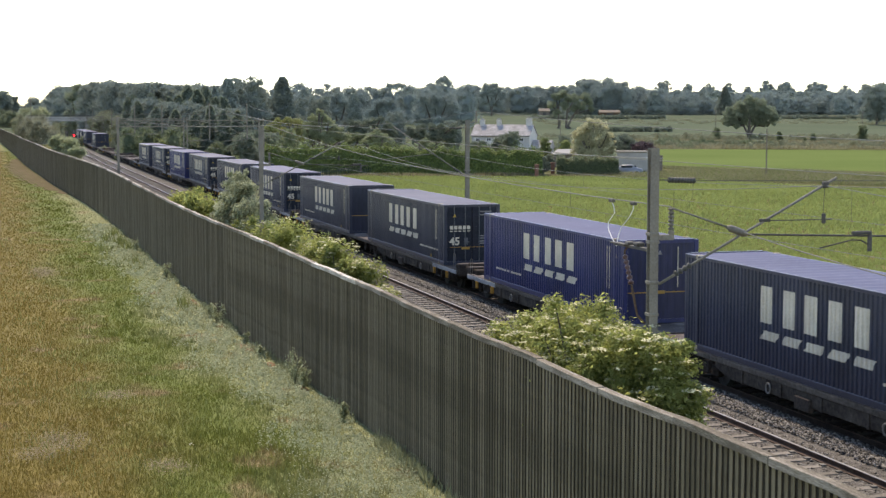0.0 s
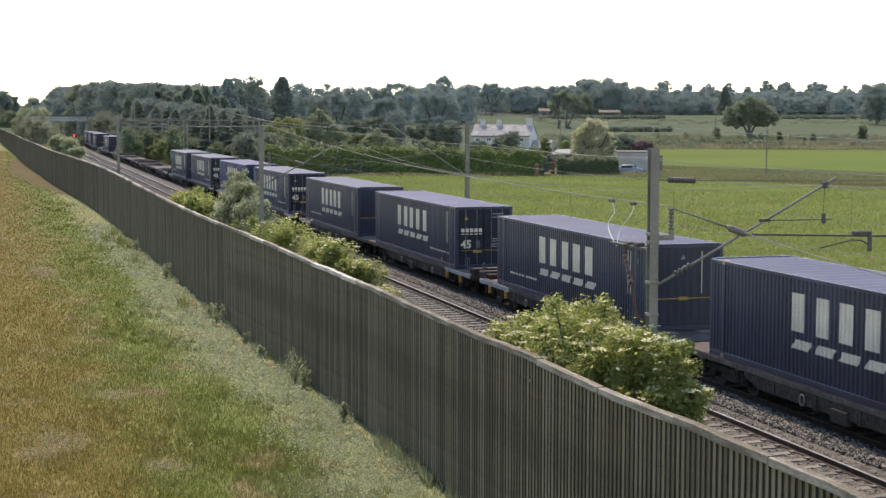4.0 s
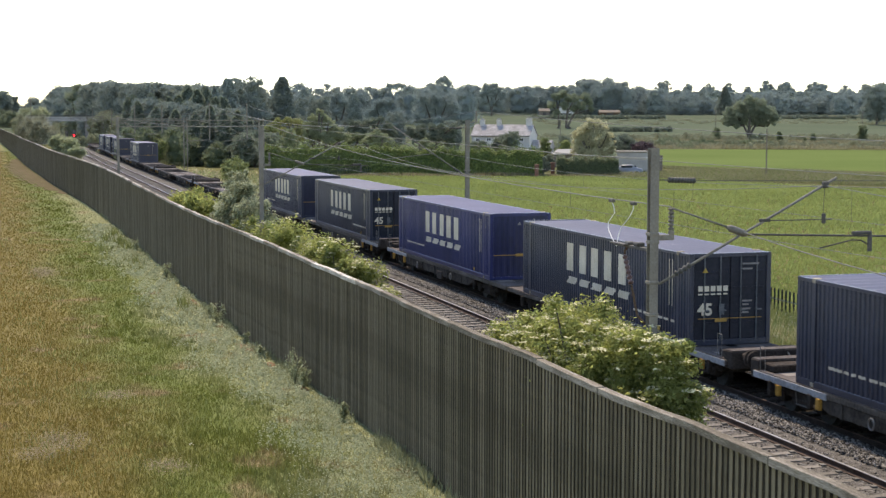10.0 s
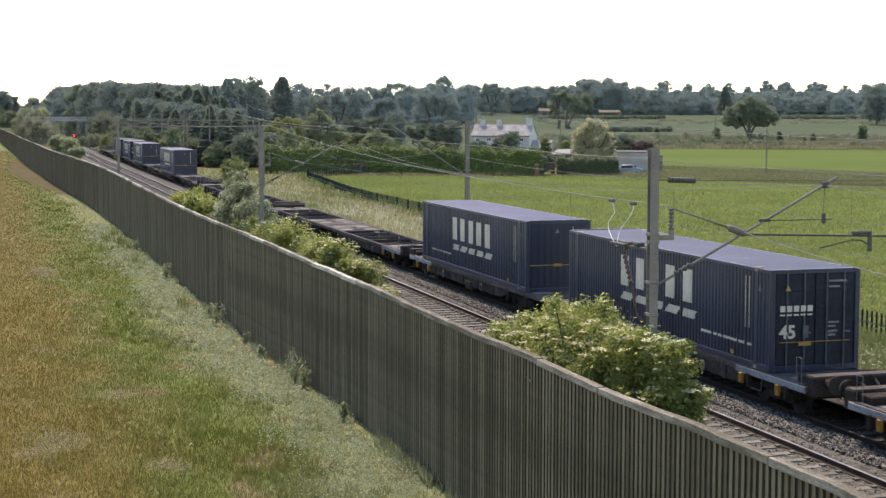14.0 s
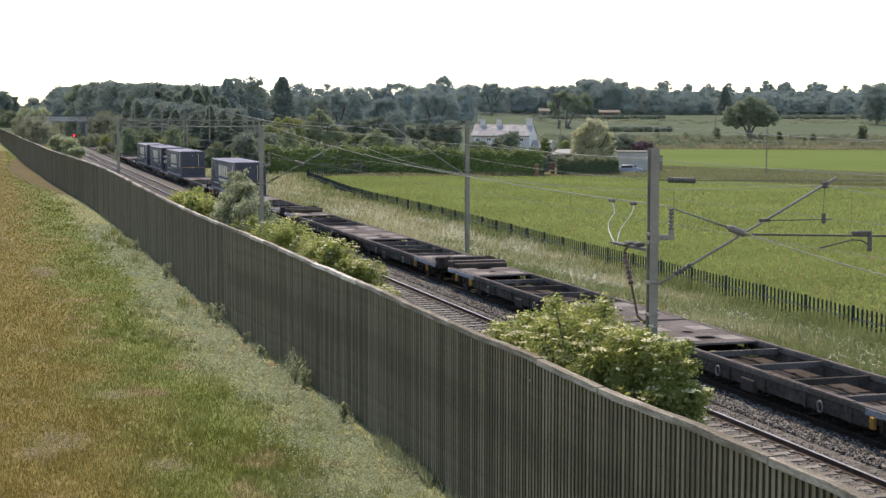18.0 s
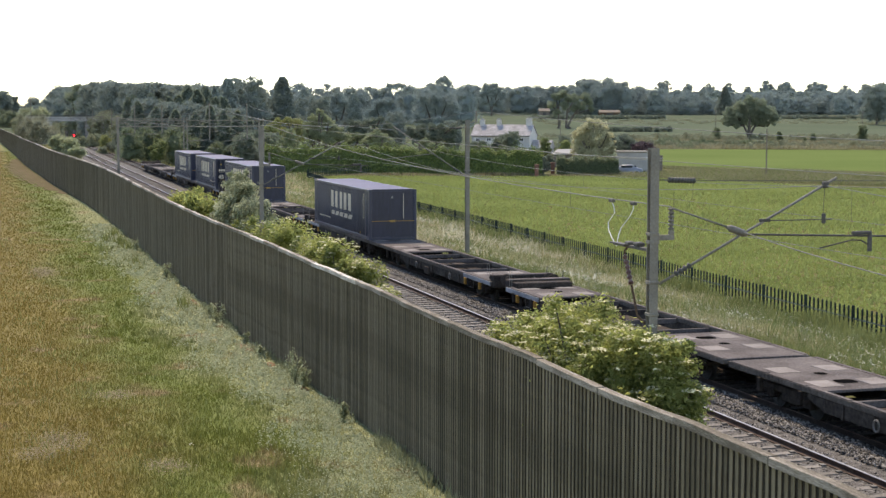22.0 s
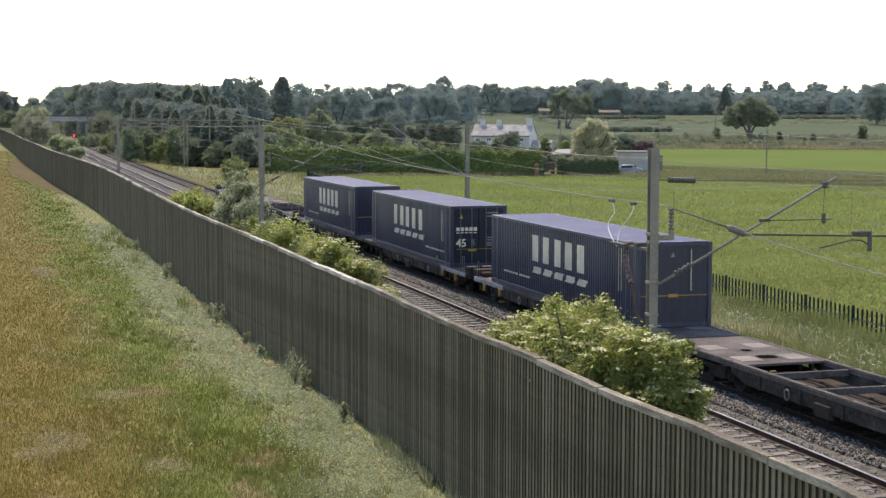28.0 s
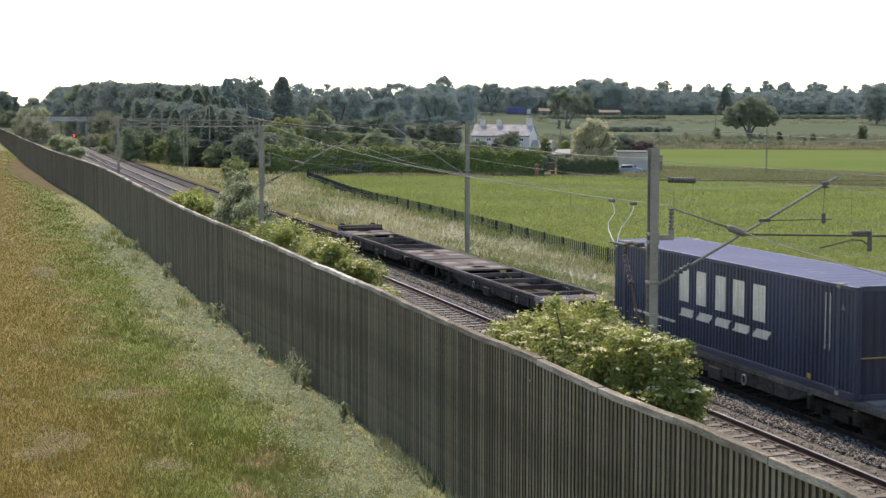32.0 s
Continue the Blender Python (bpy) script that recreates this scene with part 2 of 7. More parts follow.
M_OCHRE = surface("dull_ochre_paint", (0.20, 0.105, 0.022), (0.40, 0.22, 0.05), 4.0, 0.8, bump=0.1)
M_BEAM = surface("grey_green_wagon_beam", (0.048, 0.040, 0.033), (0.132, 0.115, 0.094), 0.8, 0.85, bump=0.3, fine=12, c3=(0.17, 0.16, 0.14))
M_PALESILL = surface("pale_grey_paint", (0.12, 0.125, 0.128), (0.30, 0.312, 0.315), 1.0, 0.6, bump=0.2, fine=14)
M_DOORGEAR = surface("door_gear_steel", (0.042, 0.057, 0.062), (0.13, 0.132, 0.138), 3.0, 0.55, 0.1, bump=0.0, spec=0.2)
M_WAGON = surface("grimy_wagon_steel", (0.027, 0.022, 0.018), (0.074, 0.061, 0.051), 1.2, 0.9, bump=0.3, fine=16)
M_GRIME = surface("brake_dust_steel", (0.024, 0.020, 0.016), (0.080, 0.069, 0.057), 1.6, 0.9, bump=0.4, fine=10, c3=(0.15, 0.135, 0.115))
M_DECK = surface("worn_wagon_deck", (0.050, 0.042, 0.038), (0.135, 0.118, 0.106), 0.9, 0.95, bump=0.3, fine=16, c3=(0.165, 0.145, 0.125))
M_PATCH = surface("pale_deck_plate", (0.145, 0.128, 0.112), (0.235, 0.212, 0.188), 1.5, 0.9, bump=0.2)
M_RUST = surface("rusty_brown_steel", (0.045, 0.03, 0.02), (0.13, 0.085, 0.05), 2.0, 0.9, bump=0.3)
M_RINGPAINT = surface("dull_ring_paint", (0.13, 0.125, 0.11), (0.22, 0.21, 0.19), 3.0, 0.7, bump=0.0)
M_HOLE = plain("dark_opening", (0.006, 0.006, 0.006), 1.0, spec=0.0)
# Wheel steel kept dark to match the painted shade round it.
M_WHEEL = surface("wheel_steel", (0.020, 0.017, 0.015), (0.042, 0.047, 0.040), 4.0, 0.7, 0.2, bump=0.1, spec=0.2)
M_YELLOW = surface("faded_yellow_paint", (0.30, 0.19, 0.04), (0.46, 0.32, 0.09), 3.0, 0.7, bump=0.0)
M_RENDERED = surface("white_render", (0.42, 0.40, 0.36), (0.54, 0.515, 0.465), 0.6, 0.9, bump=0.1, fine=20)
M_TILES = surface("pale_weathered_tiles", (0.19, 0.178, 0.165), (0.38, 0.358, 0.335), 0.9, 0.9, bump=0.5, fine=6)
M_GLASS = plain("window_glass", (0.03, 0.035, 0.04), 0.1)
M_BRICK = surface("red_brick", (0.15, 0.078, 0.056), (0.24, 0.13, 0.094), 3.0, 0.9, bump=0.3)
M_GREYWALL = surface("grey_render", (0.30, 0.288, 0.255), (0.38, 0.362, 0.32), 0.8, 0.9, bump=0.1)
M_WOODPOLE = surface("weathered_pole", (0.12, 0.10, 0.08), (0.22, 0.19, 0.15), 2.0, 0.9, bump=0.2)
M_BARK = surface("bark", (0.070, 0.062, 0.050), (0.14, 0.124, 0.102), 2.0, 0.95, bump=0.6, fine=14)
M_CARPAINT = plain("silver_car_paint", (0.22, 0.23, 0.24), 0.4, 0.2)
L_ELDER = leafy("elder_leaves", (0.115, 0.140, 0.040), (0.360, 0.385, 0.120), 0.62, patch=0.6)
L_WILLOW = leafy("grey_willow_leaves", (0.140, 0.163, 0.085), (0.40, 0.425, 0.27), 0.55, patch=0.6)
L_DARK = leafy("dark_conifer_needles", (0.116, 0.144, 0.106), (0.178, 0.210, 0.152), 0.58)
L_BROAD = leafy("broadleaf_green", (0.108, 0.138, 0.080), (0.200, 0.236, 0.132), 0.58, patch=0.2)
L_LIGHT = leafy("fresh_green_leaves", (0.112, 0.144, 0.058), (0.245, 0.282, 0.118), 0.5, patch=0.3)
L_SALLOW = leafy("silvery_garden_leaves", (0.150, 0.180, 0.098), (0.350, 0.385, 0.225), 0.55, patch=0.5)
L_GOLD = leafy("golden_green_leaves", (0.165, 0.184, 0.066), (0.345, 0.350, 0.140), 0.45, patch=0.3)
L_HEDGE = leafy("clipped_hedge_leaves", (0.066, 0.104, 0.036), (0.200, 0.256, 0.082), 0.32, patch=0.3)
L_PALE = leafy("dusty_scrub_leaves", (0.140, 0.152, 0.094), (0.265, 0.272, 0.172), 0.5, patch=0.15)
L_SCRUBPALE = leafy("light_scrub_leaves", (0.160, 0.172, 0.100), (0.30, 0.315, 0.190), 0.5, patch=0.15)
L_BROWN = leafy("brownish_thicket_leaves", (0.122, 0.130, 0.086), (0.235, 0.242, 0.164), 0.45, patch=0.15)
L_VERGE = leafy("green_verge_blades", (0.070, 0.092, 0.030), (0.20, 0.222, 0.085), 0.5, patch=0.4)
L_COVER = leafy("pale_cover_leaves", (0.210, 0.236, 0.135), (0.430, 0.460, 0.295), 0.45, patch=0.8)
L_HAY = leafy("bleached_grass_heads", (0.26, 0.245, 0.14), (0.60, 0.56, 0.40), 0.5, patch=0.4)
L_RUSSET = leafy("russet_seed_heads", (0.16, 0.095, 0.035), (0.30, 0.20, 0.08), 0.4, patch=0.4)
L_OAK = leafy("oak_leaves", (0.172, 0.208, 0.140), (0.270, 0.308, 0.206), 0.62, patch=0.1)
L_CREAM = leafy("cream_variegated_leaves", (0.245, 0.245, 0.116), (0.60, 0.575, 0.385), 0.58, patch=0.6)
L_PURPLE = leafy("purple_leaves", (0.05, 0.035, 0.035), (0.11, 0.075, 0.08), 0.3)
# Far and tall wood leaves: distance haze is mixed into these pale bluish colours.
L_FARHAZE = leafy("hazed_far_leaves", (0.188, 0.228, 0.202), (0.216, 0.258, 0.226), 0.34, patch=0.03)
L_MIDHAZE = leafy("hazed_tall_leaves", (0.164, 0.198, 0.166), (0.204, 0.240, 0.198), 0.36, patch=0.05)
L_SCRUB = leafy("scrub_leaves", (0.105, 0.126, 0.070), (0.220, 0.240, 0.142), 0.45, patch=0.2)

# ---- mesh helpers ----
class Shape:
    """Gathers boxes, tubes and faces into one mesh."""

    def __init__(self):
        self.v, self.f = [], []

    def add(self, verts, faces):
        n = len(self.v)
        self.v += [tuple(p) for p in verts]
        self.f += [tuple(i + n for i in q) for q in faces]
        return self

    def box(self, x0, x1, y0, y1, z0, z1, bevel=0.0, m=None):
        if bevel <= 0:
            vs = [Vector((x, y, z)) for x in (x0, x1) for y in (y0, y1) for z in (z0, z1)]
            fs = [(0, 1, 3, 2), (4, 6, 7, 5), (0, 4, 5, 1), (2, 3, 7, 6), (0, 2, 6, 4), (1, 5, 7, 3)]
        else:
            b = min(bevel, (x1 - x0) * 0.45, (y1 - y0) * 0.45, (z1 - z0) * 0.45)
            lo, hi = (x0, y0, z0), (x1, y1, z1)
            vs, key = [], {}
            for sx in (0, 1):
                for sy in (0, 1):
                    for sz in (0, 1):
                        s = (sx, sy, sz)
                        for ax in range(3):
                            p = [(hi if s[i] else lo)[i] for i in range(3)]
                            for i in range(3):
                                if i != ax:
                                    p[i] += -b if s[i] else b
                            key[(s, ax)] = len(vs)
                            vs.append(Vector(p))
            fs = []
            mid = Vector(((x0 + x1) / 2, (y0 + y1) / 2, (z0 + z1) / 2))

            def face(ids):
                a, bb, c = (vs[i] for i in ids[:3])
                cen = sum((vs[i] for i in ids), Vector()) / len(ids)
                if (bb - a).cross(c - a).dot(cen - mid) < 0:
                    ids = ids[::-1]
                fs.append(tuple(ids))
            for ax in range(3):
                o1, o2 = [i for i in range(3) if i != ax]
                for s in (0, 1):
                    ids = []
                    for a, c in ((0, 0), (1, 0), (1, 1), (0, 1)):
                        k = [0, 0, 0]
                        k[ax], k[o1], k[o2] = s, a, c
                        ids.append(key[(tuple(k), ax)])
                    face(ids)
                for a in (0, 1):
                    for c in (0, 1):
                        k0, k1 = [0, 0, 0], [0, 0, 0]
                        k0[o1] = k1[o1] = a
                        k0[o2] = k1[o2] = c
                        k1[ax] = 1
                        face([key[(tuple(k0), o1)], key[(tuple(k1), o1)], key[(tuple(k1), o2)], key[(tuple(k0), o2)]])
            for s in ((sx, sy, sz) for sx in (0, 1) for sy in (0, 1) for sz in (0, 1)):
                face([key[(s, 0)], key[(s, 1)], key[(s, 2)]])
        if m is not None:
            vs = [m @ p for p in vs]
        return self.add(vs, fs)

    def tube(self, pts, r, n=8, cap=True, radii=None):
        pts = [Vector(p) for p in pts]
        base = len(self.v)
        up = None
        for i, p in enumerate(pts):
            d = (pts[min(i + 1, len(pts) - 1)] - pts[max(i - 1, 0)]).normalized()
            a = d.cross(Vector((0, 0, 1)))
            if a.length < 1e-3:
                a = d.cross(Vector((1, 0, 0)))
            a.normalize()
            b = d.cross(a)
            if up is not None and a.dot(up) < 0:
                a, b = -a, -b
            up = a
            rr = radii[i] if radii else r
            self.v += [tuple(p + (a * math.cos(t) + b * math.sin(t)) * rr) for t in (2 * math.pi * j / n for j in range(n))]
        for i in range(len(pts) - 1):
            for j in range(n):
                q = base + i * n
                self.f.append((q + j, q + (j + 1) % n, q + n + (j + 1) % n, q + n + j))
        if cap:
            self.f.append(tuple(base + j for j in reversed(range(n))))
            self.f.append(tuple(base + (len(pts) - 1) * n + j for j in range(n)))
        return self

    def insulator(self, p0, p1, r=0.07, sheds=5, core=0.03):
        """A ribbed insulator between two points."""
        p0, p1 = Vector(p0), Vector(p1)
        pts, rad = [], []
        for i in range(sheds):
            for f, q in ((0.05, core), (0.35, r), (0.6, r * 0.95), (0.75, core)):
                pts.append(p0.lerp(p1, (i + f) / sheds))
                rad.append(q)
        return self.tube(pts, r, 10, True, rad)

    def mesh(self, name, material):
        me = bpy.data.meshes.new(name)
        me.from_pydata(self.v, [], self.f)
        me.materials.append(material)
        return me


def part(name, shape, material, parent=None, label="", smooth=False):
    """Links a shape (or a ready mesh) as one mesh object under a thing or part."""
    me = shape.mesh(name, material) if isinstance(shape, Shape) else shape
    if smooth:
        me.polygons.foreach_set("use_smooth", [True] * len(me.polygons))
    ob = new(name, me)
    if parent is not None:
        ob.parent = parent
    if label:
        ob["label"] = label
    return ob


def thing(name, m, label, category, group="", kind=""):
    ob = new(name)
    ob.empty_display_size = 0.2
    ob.matrix_basis = m
    return tagged(ob, label, category, group, kind)


def quick_mesh(name, verts, faces, material):
    """A large mesh from numpy arrays of points and equal faces."""
    me = bpy.data.meshes.new(name)
    verts, faces = np.asarray(verts, np.float32), np.asarray(faces, np.int32)
    k = faces.shape[1]
    me.vertices.add(len(verts)), me.loops.add(faces.size), me.polygons.add(len(faces))
    me.vertices.foreach_set("co", verts.ravel())
    me.loops.foreach_set("vertex_index", faces.ravel())
    me.polygons.foreach_set("loop_start", np.arange(0, faces.size, k, dtype=np.int32))
    me.polygons.foreach_set("loop_total", np.full(len(faces), k, np.int32))
    me.materials.append(material)
    me.update(calc_edges=True)
    return me


RNG = np.random.default_rng(7)


def leaf_quads(points, normals, size, aspect=0.6, tilt=0.7):
    """A bent leaf shape (a quad) at every point, turned at random about its normal."""
    n = len(points)
    nn = normals + RNG.normal(0, tilt, (n, 3))
    nn /= np.linalg.norm(nn, axis=1, keepdims=True) + 1e-9
    a = np.cross(nn, RNG.normal(0, 1, (n, 3)))
    a /= np.linalg.norm(a, axis=1, keepdims=True) + 1e-9
    b = np.cross(nn, a)
    s = size * RNG.uniform(0.6, 1.35, (n, 1))
    v = np.empty((n, 4, 3))
    v[:, 0], v[:, 2] = points - a * s, points + a * s
    v[:, 1], v[:, 3] = points + b * s * aspect + nn * s * 0.15, points - b * s * aspect + nn * s * 0.15
    return v.reshape(-1, 3), np.arange(4 * n).reshape(n, 4)


def leaf_tris(points, normals, size, aspect=0.7, tilt=0.8):
    """A small leafy spray (a triangle) at every point, for crowns far off."""
    n = len(points)
    nn = normals + RNG.normal(0, tilt, (n, 3))
    nn /= np.linalg.norm(nn, axis=1, keepdims=True) + 1e-9
    a = np.cross(nn, RNG.normal(0, 1, (n, 3)))
    a /= np.linalg.norm(a, axis=1, keepdims=True) + 1e-9
    b = np.cross(nn, a)
    s = size * RNG.uniform(0.6, 1.4, (n, 1))
    v = np.empty((n, 3, 3))
    v[:, 0], v[:, 1], v[:, 2] = points - a * s, points + a * s, points + b * s * aspect * 1.6
    return v.reshape(-1, 3), np.arange(3 * n).reshape(n, 3)


def blob_points(blobs, count, shell=0.45, rough=0.06):
    """Points in a set of ellipsoids (centre, radii), most of them near the skin, and the ways out."""
    w = np.array([(b[3] * b[4] + b[4] * b[5] + b[3] * b[5]) for b in blobs])
    pick = RNG.choice(len(blobs), count, p=w / w.sum())
    bl = np.array(blobs)[pick]
    d = RNG.normal(0, 1, (count, 3))
    d /= np.linalg.norm(d, axis=1, keepdims=True)
    r = 1 - shell * RNG.random((count, 1)) ** 1.6
    lump = 1 + 0.14 * np.sin(d[:, :1] * 7 + pick[:, None]) * np.cos(d[:, 2:] * 6 + pick[:, None] * 2) + RNG.normal(0, rough, (count, 1))
    return bl[:, :3] + d * bl[:, 3:] * r * lump, d


def crown_blobs(w, h, z0, n, seed, top=0.75):
    """Ellipsoids that fill a rounded crown of width w and height h above z0 with an uneven outline."""
    r = random.Random(seed)
    out = []
    for i in range(n):
        t = (i + 0.5) / n * 0.88
        half = w / 2 * math.sqrt(max(0.06, 1 - abs((t - 0.36) / 0.66) ** 2.0)) * top
        a = i * 2.4 + r.uniform(-0.6, 0.6)
        q = half * r.uniform(0.25, 0.75)
        rr = max(w * 0.15, half * r.uniform(0.42, 0.62))
        rz = rr * r.uniform(0.62, 0.85)
        zz = min(z0 + h * (0.10 + 0.95 * t), z0 + h * r.uniform(0.94, 1.0) - rz)
        out.append((q * math.cos(a), q * math.sin(a), zz, rr, rr, rz))
    out.append((0, 0, z0 + h * 0.5, w * 0.32, w * 0.32, h * 0.40))
    return out


def limb_shape(h, w, r, seed, clear=0.25, limbs=7):
    rr = random.Random(seed)
    s = Shape()
    lean = (rr.uniform(-0.03, 0.03) * h, rr.uniform(-0.03, 0.03) * h)
    trunk = [(lean[0] * t, lean[1] * t, h * 0.85 * t) for t in (0, 0.04, 0.2, 0.45, 0.7, 1)]
    s.tube(trunk, r, 9, True, [r * 1.5, r * 1.1, r, r * 0.75, r * 0.5, r * 0.15])
    for i in range(limbs):
        t = clear + (0.9 - clear) * (i + rr.random() * 0.6) / limbs
        a = i * 2.4 + rr.random()
        z = h * 0.85 * t
        ln = w * 0.42 * (1.1 - t) + 0.1 * w
        p0 = Vector((lean[0] * t, lean[1] * t, z))
        p1 = p0 + Vector((math.cos(a) * ln * 0.5, math.sin(a) * ln * 0.5, ln * 0.32))
        p2 = p0 + Vector((math.cos(a) * ln, math.sin(a) * ln, ln * 0.75))
        s.tube([p0, p1, p2], r * 0.4, 6, True, [r * (0.5 - 0.25 * t), r * 0.28, r * 0.08])
    return s


def with_core(blobs, v, f, size, squeeze=1.0):
    """Leaves plus the shaded mass of twigs inside every clump."""
    k, rows = 10, 6
    a = np.arange(k) * 2 * math.pi / k
    e = np.linspace(-1.35, 1.35, rows)
    unit = np.array([(math.cos(q) * math.cos(p), math.cos(q) * math.sin(p), math.sin(q)) for q in e for p in a])
    quad = np.array([(j * k + i, j * k + (i + 1) % k, (j + 1) * k + (i + 1) % k, (j + 1) * k + i) for j in range(rows - 1) for i in range(k)])
    bl = np.array(blobs)
    vv = bl[:, None, :3] + unit[None] * bl[:, None, 3:] * size * (1 + RNG.normal(0, 0.08, (len(bl), len(unit), 1)))
    if f.shape[1] == 3:
        quad = np.concatenate([quad[:, [0, 1, 2]], quad[:, [0, 2, 3]]])
    ff = quad[None] + np.arange(len(bl))[:, None, None] * len(unit) + len(v)
    return np.concatenate([v, vv.reshape(-1, 3)]), np.concatenate([f, ff.reshape(-1, f.shape[1])])


def tree(m, h, w, leaves, material, label, seed, name="tree", clear=0.2, leaf=0.22, blobs=16, category="tree", group="", core=0.5):
    """A tree or bush: trunk with limbs, crown of leaf clumps."""
    t = thing(name, m, label, category, group)
    part("trunk", limb_shape(h * 0.92, w, max(0.035, h * 0.022), seed, clear), M_BARK, t)
    clumps = crown_blobs(w, h * (1 - clear), h * clear, blobs, seed)
    rr = random.Random(seed + 1)
    for b in list(clumps):
        for _ in range(3):
            d = Vector((rr.gauss(0, 1), rr.gauss(0, 1), rr.gauss(0.3, 0.8))).normalized()
            q = b[3] * rr.uniform(0.28, 0.45)
            clumps.append((b[0] + d.x * b[3], b[1] + d.y * b[4], b[2] + d.z * b[5] * 0.9, q, q, q * 0.8))
    pts, nor = blob_points(clumps, int(leaves * 2.2), 0.55, 0.11)
    v, f = leaf_tris(pts, nor * 0.35 + np.array([0, -0.8, 0.25]), leaf * 0.62, 0.7, 0.45)
    if core:
        v, f = with_core(clumps, v, f, core)
    part("crown", quick_mesh("crown", v, f, material), material, t)
    return t


def conifer(m, h, w, leaves, label, seed, material=None, leaf=0.26):
    t = thing("conifer", m, label, "tree")
    part("trunk", limb_shape(h, w * 0.5, h * 0.018, seed, 0.08, 9), M_BARK, t)
    leaves = int(leaves * 2.2)
    u = RNG.random(leaves) ** 0.75
    z = h * (0.05 + 0.95 * (1 - u))
    a = RNG.uniform(0, 2 * math.pi, leaves)
    tier = (0.46 + 0.54 * np.abs(np.sin(z * 1.5 + seed + 1.2 * np.sin(a * 3 + z * 0.4)))) * (1 + 0.22 * np.sin(a * 2 + z * 0.7))
    rad = w / 2 * (u * 0.95 + 0.05) ** 0.8 * tier * np.sqrt(RNG.uniform(0.35, 1, leaves))
    pts = np.stack([rad * np.cos(a), rad * np.sin(a), z], 1)
    nor = np.stack([np.cos(a), np.sin(a), np.full(leaves, 0.2)], 1)
    v, f = leaf_tris(pts, nor * 0.35 + np.array([0, -0.8, 0.25]), leaf * 0.62, 0.6, 0.45)
    v, f = with_core([(0, 0, h * t, w * 0.24 * (1 - t) + 0.1, w * 0.24 * (1 - t) + 0.1, h * 0.12) for t in (0.1, 0.2, 0.3, 0.4, 0.5, 0.6, 0.7, 0.8)], v, f, 1.0)
    part("crown", quick_mesh("crown", v, f, material or L_DARK), material or L_DARK, t)
    return t


# ---- lie of the land ----
BEND = 2.0e-5
TRACK_X, NEAR_X = 19.71, 16.30
FORE = (math.sin(radians(YAW)), math.cos(radians(YAW)))


def bow(y):
    """How far the line has swung to the right at y."""
    return BEND * max(0.0, min(y, 700.0)) ** 2


def smooth(a, b, t):
    t = max(0.0, min(1.0, (t - a) / (b - a)))
    return t * t * (3 - 2 * t)


def fence_x(y):
    """The line of the timber fence: straight, then a slow swing away from the line."""
    return 10.0 - 1.9 * smooth(135, 225, y) - 1.3 * smooth(205, 330, y) - 2.4 * smooth(300, 560, y)


def bank_z(y):
    return -1.38 - 0.55 * smooth(36, 70, y) - 0.5 * smooth(180, 320, y)


def land_z(x, y):
    d = x * FORE[0] + y * FORE[1]
    u = x * FORE[1] - y * FORE[0]
    far = -1.2 + 7.7 * smooth(430, 850, d) + 16 * smooth(900, 1500, d) * (0.35 + 0.65 * smooth(0, 260, u)) + 8 * smooth(1500, 2400, d)
    fx = fence_x(y)
    xt = x - bow(y)
    if x < fx + 0.04:
        near = bank_z(y)
    elif xt < 22.3:
        near = -0.42
    else:
        near = -0.42 - 0.78 * smooth(22.8, 31.0, xt)
    k = smooth(330, 520, d) if x >= fx else smooth(600, 780, d)
    return near * (1 - k) + far * k


def line_up(a, b, n):
    return [a + (b - a) * i / n for i in range(n)]


def ground_sheet():
    xs = [-2500, -1500, -900, -500, -250, -120, -60, -30, -15, -8, -4, 0, 2, 4, 5, 6, 6.5, 7, 7.5, 8, 8.5, 8.9, 9.2, 9.5, 9.8, 9.97, 10.02, 10.08, 10.4, 11, 12, 13, 14, 16, 18, 20, 22, 22.8, 24, 25.5, 27, 28.5, 30, 31, 32, 34, 37, 41, 46, 52] + line_up(60, 400, 34) + line_up(400, 1000, 20) + line_up(1000, 2800, 18) + [2800, 4200]
    ys = [-600, -200, -80, -30, -10, 0] + line_up(5, 160, 50) + line_up(160, 480, 50) + line_up(480, 1200, 40) + line_up(1200, 3000, 20) + [3000, 4300]
    v = []
    for y in ys:
        for x in xs:
            xx = x + (fence_x(y) - 10.0) * (1.0 if 4 <= x <= 12 else smooth(-40, 4, x) if x < 4 else 1 - smooth(12, 40, x))
            v.append((xx, y, land_z(xx, y)))
    nx = len(xs)
    f = [(j * nx + i, j * nx + i + 1, (j + 1) * nx + i + 1, (j + 1) * nx + i) for j in range(len(ys) - 1) for i in range(nx - 1)]
    me = bpy.data.meshes.new("ground")
    me.from_pydata(v, [], f)
    for mt in (M_LAND, M_MEADOW, M_VERGE):
        me.materials.append(mt)
    for p in me.polygons:
        c = p.center
        if c.x < fence_x(c.y) and c.y < 700:
            p.material_index = 1
        elif c.x < 33.5 + 0.0007 * max(0.0, c.y - 80) ** 2 and c.y < 420 and c.x < 60:
            p.material_index = 2
        p.use_smooth = True
    tagged(new("ground", me), "meadow, railway verge and farmland running to the horizon", "ground", kind="structure")


ground_sheet()


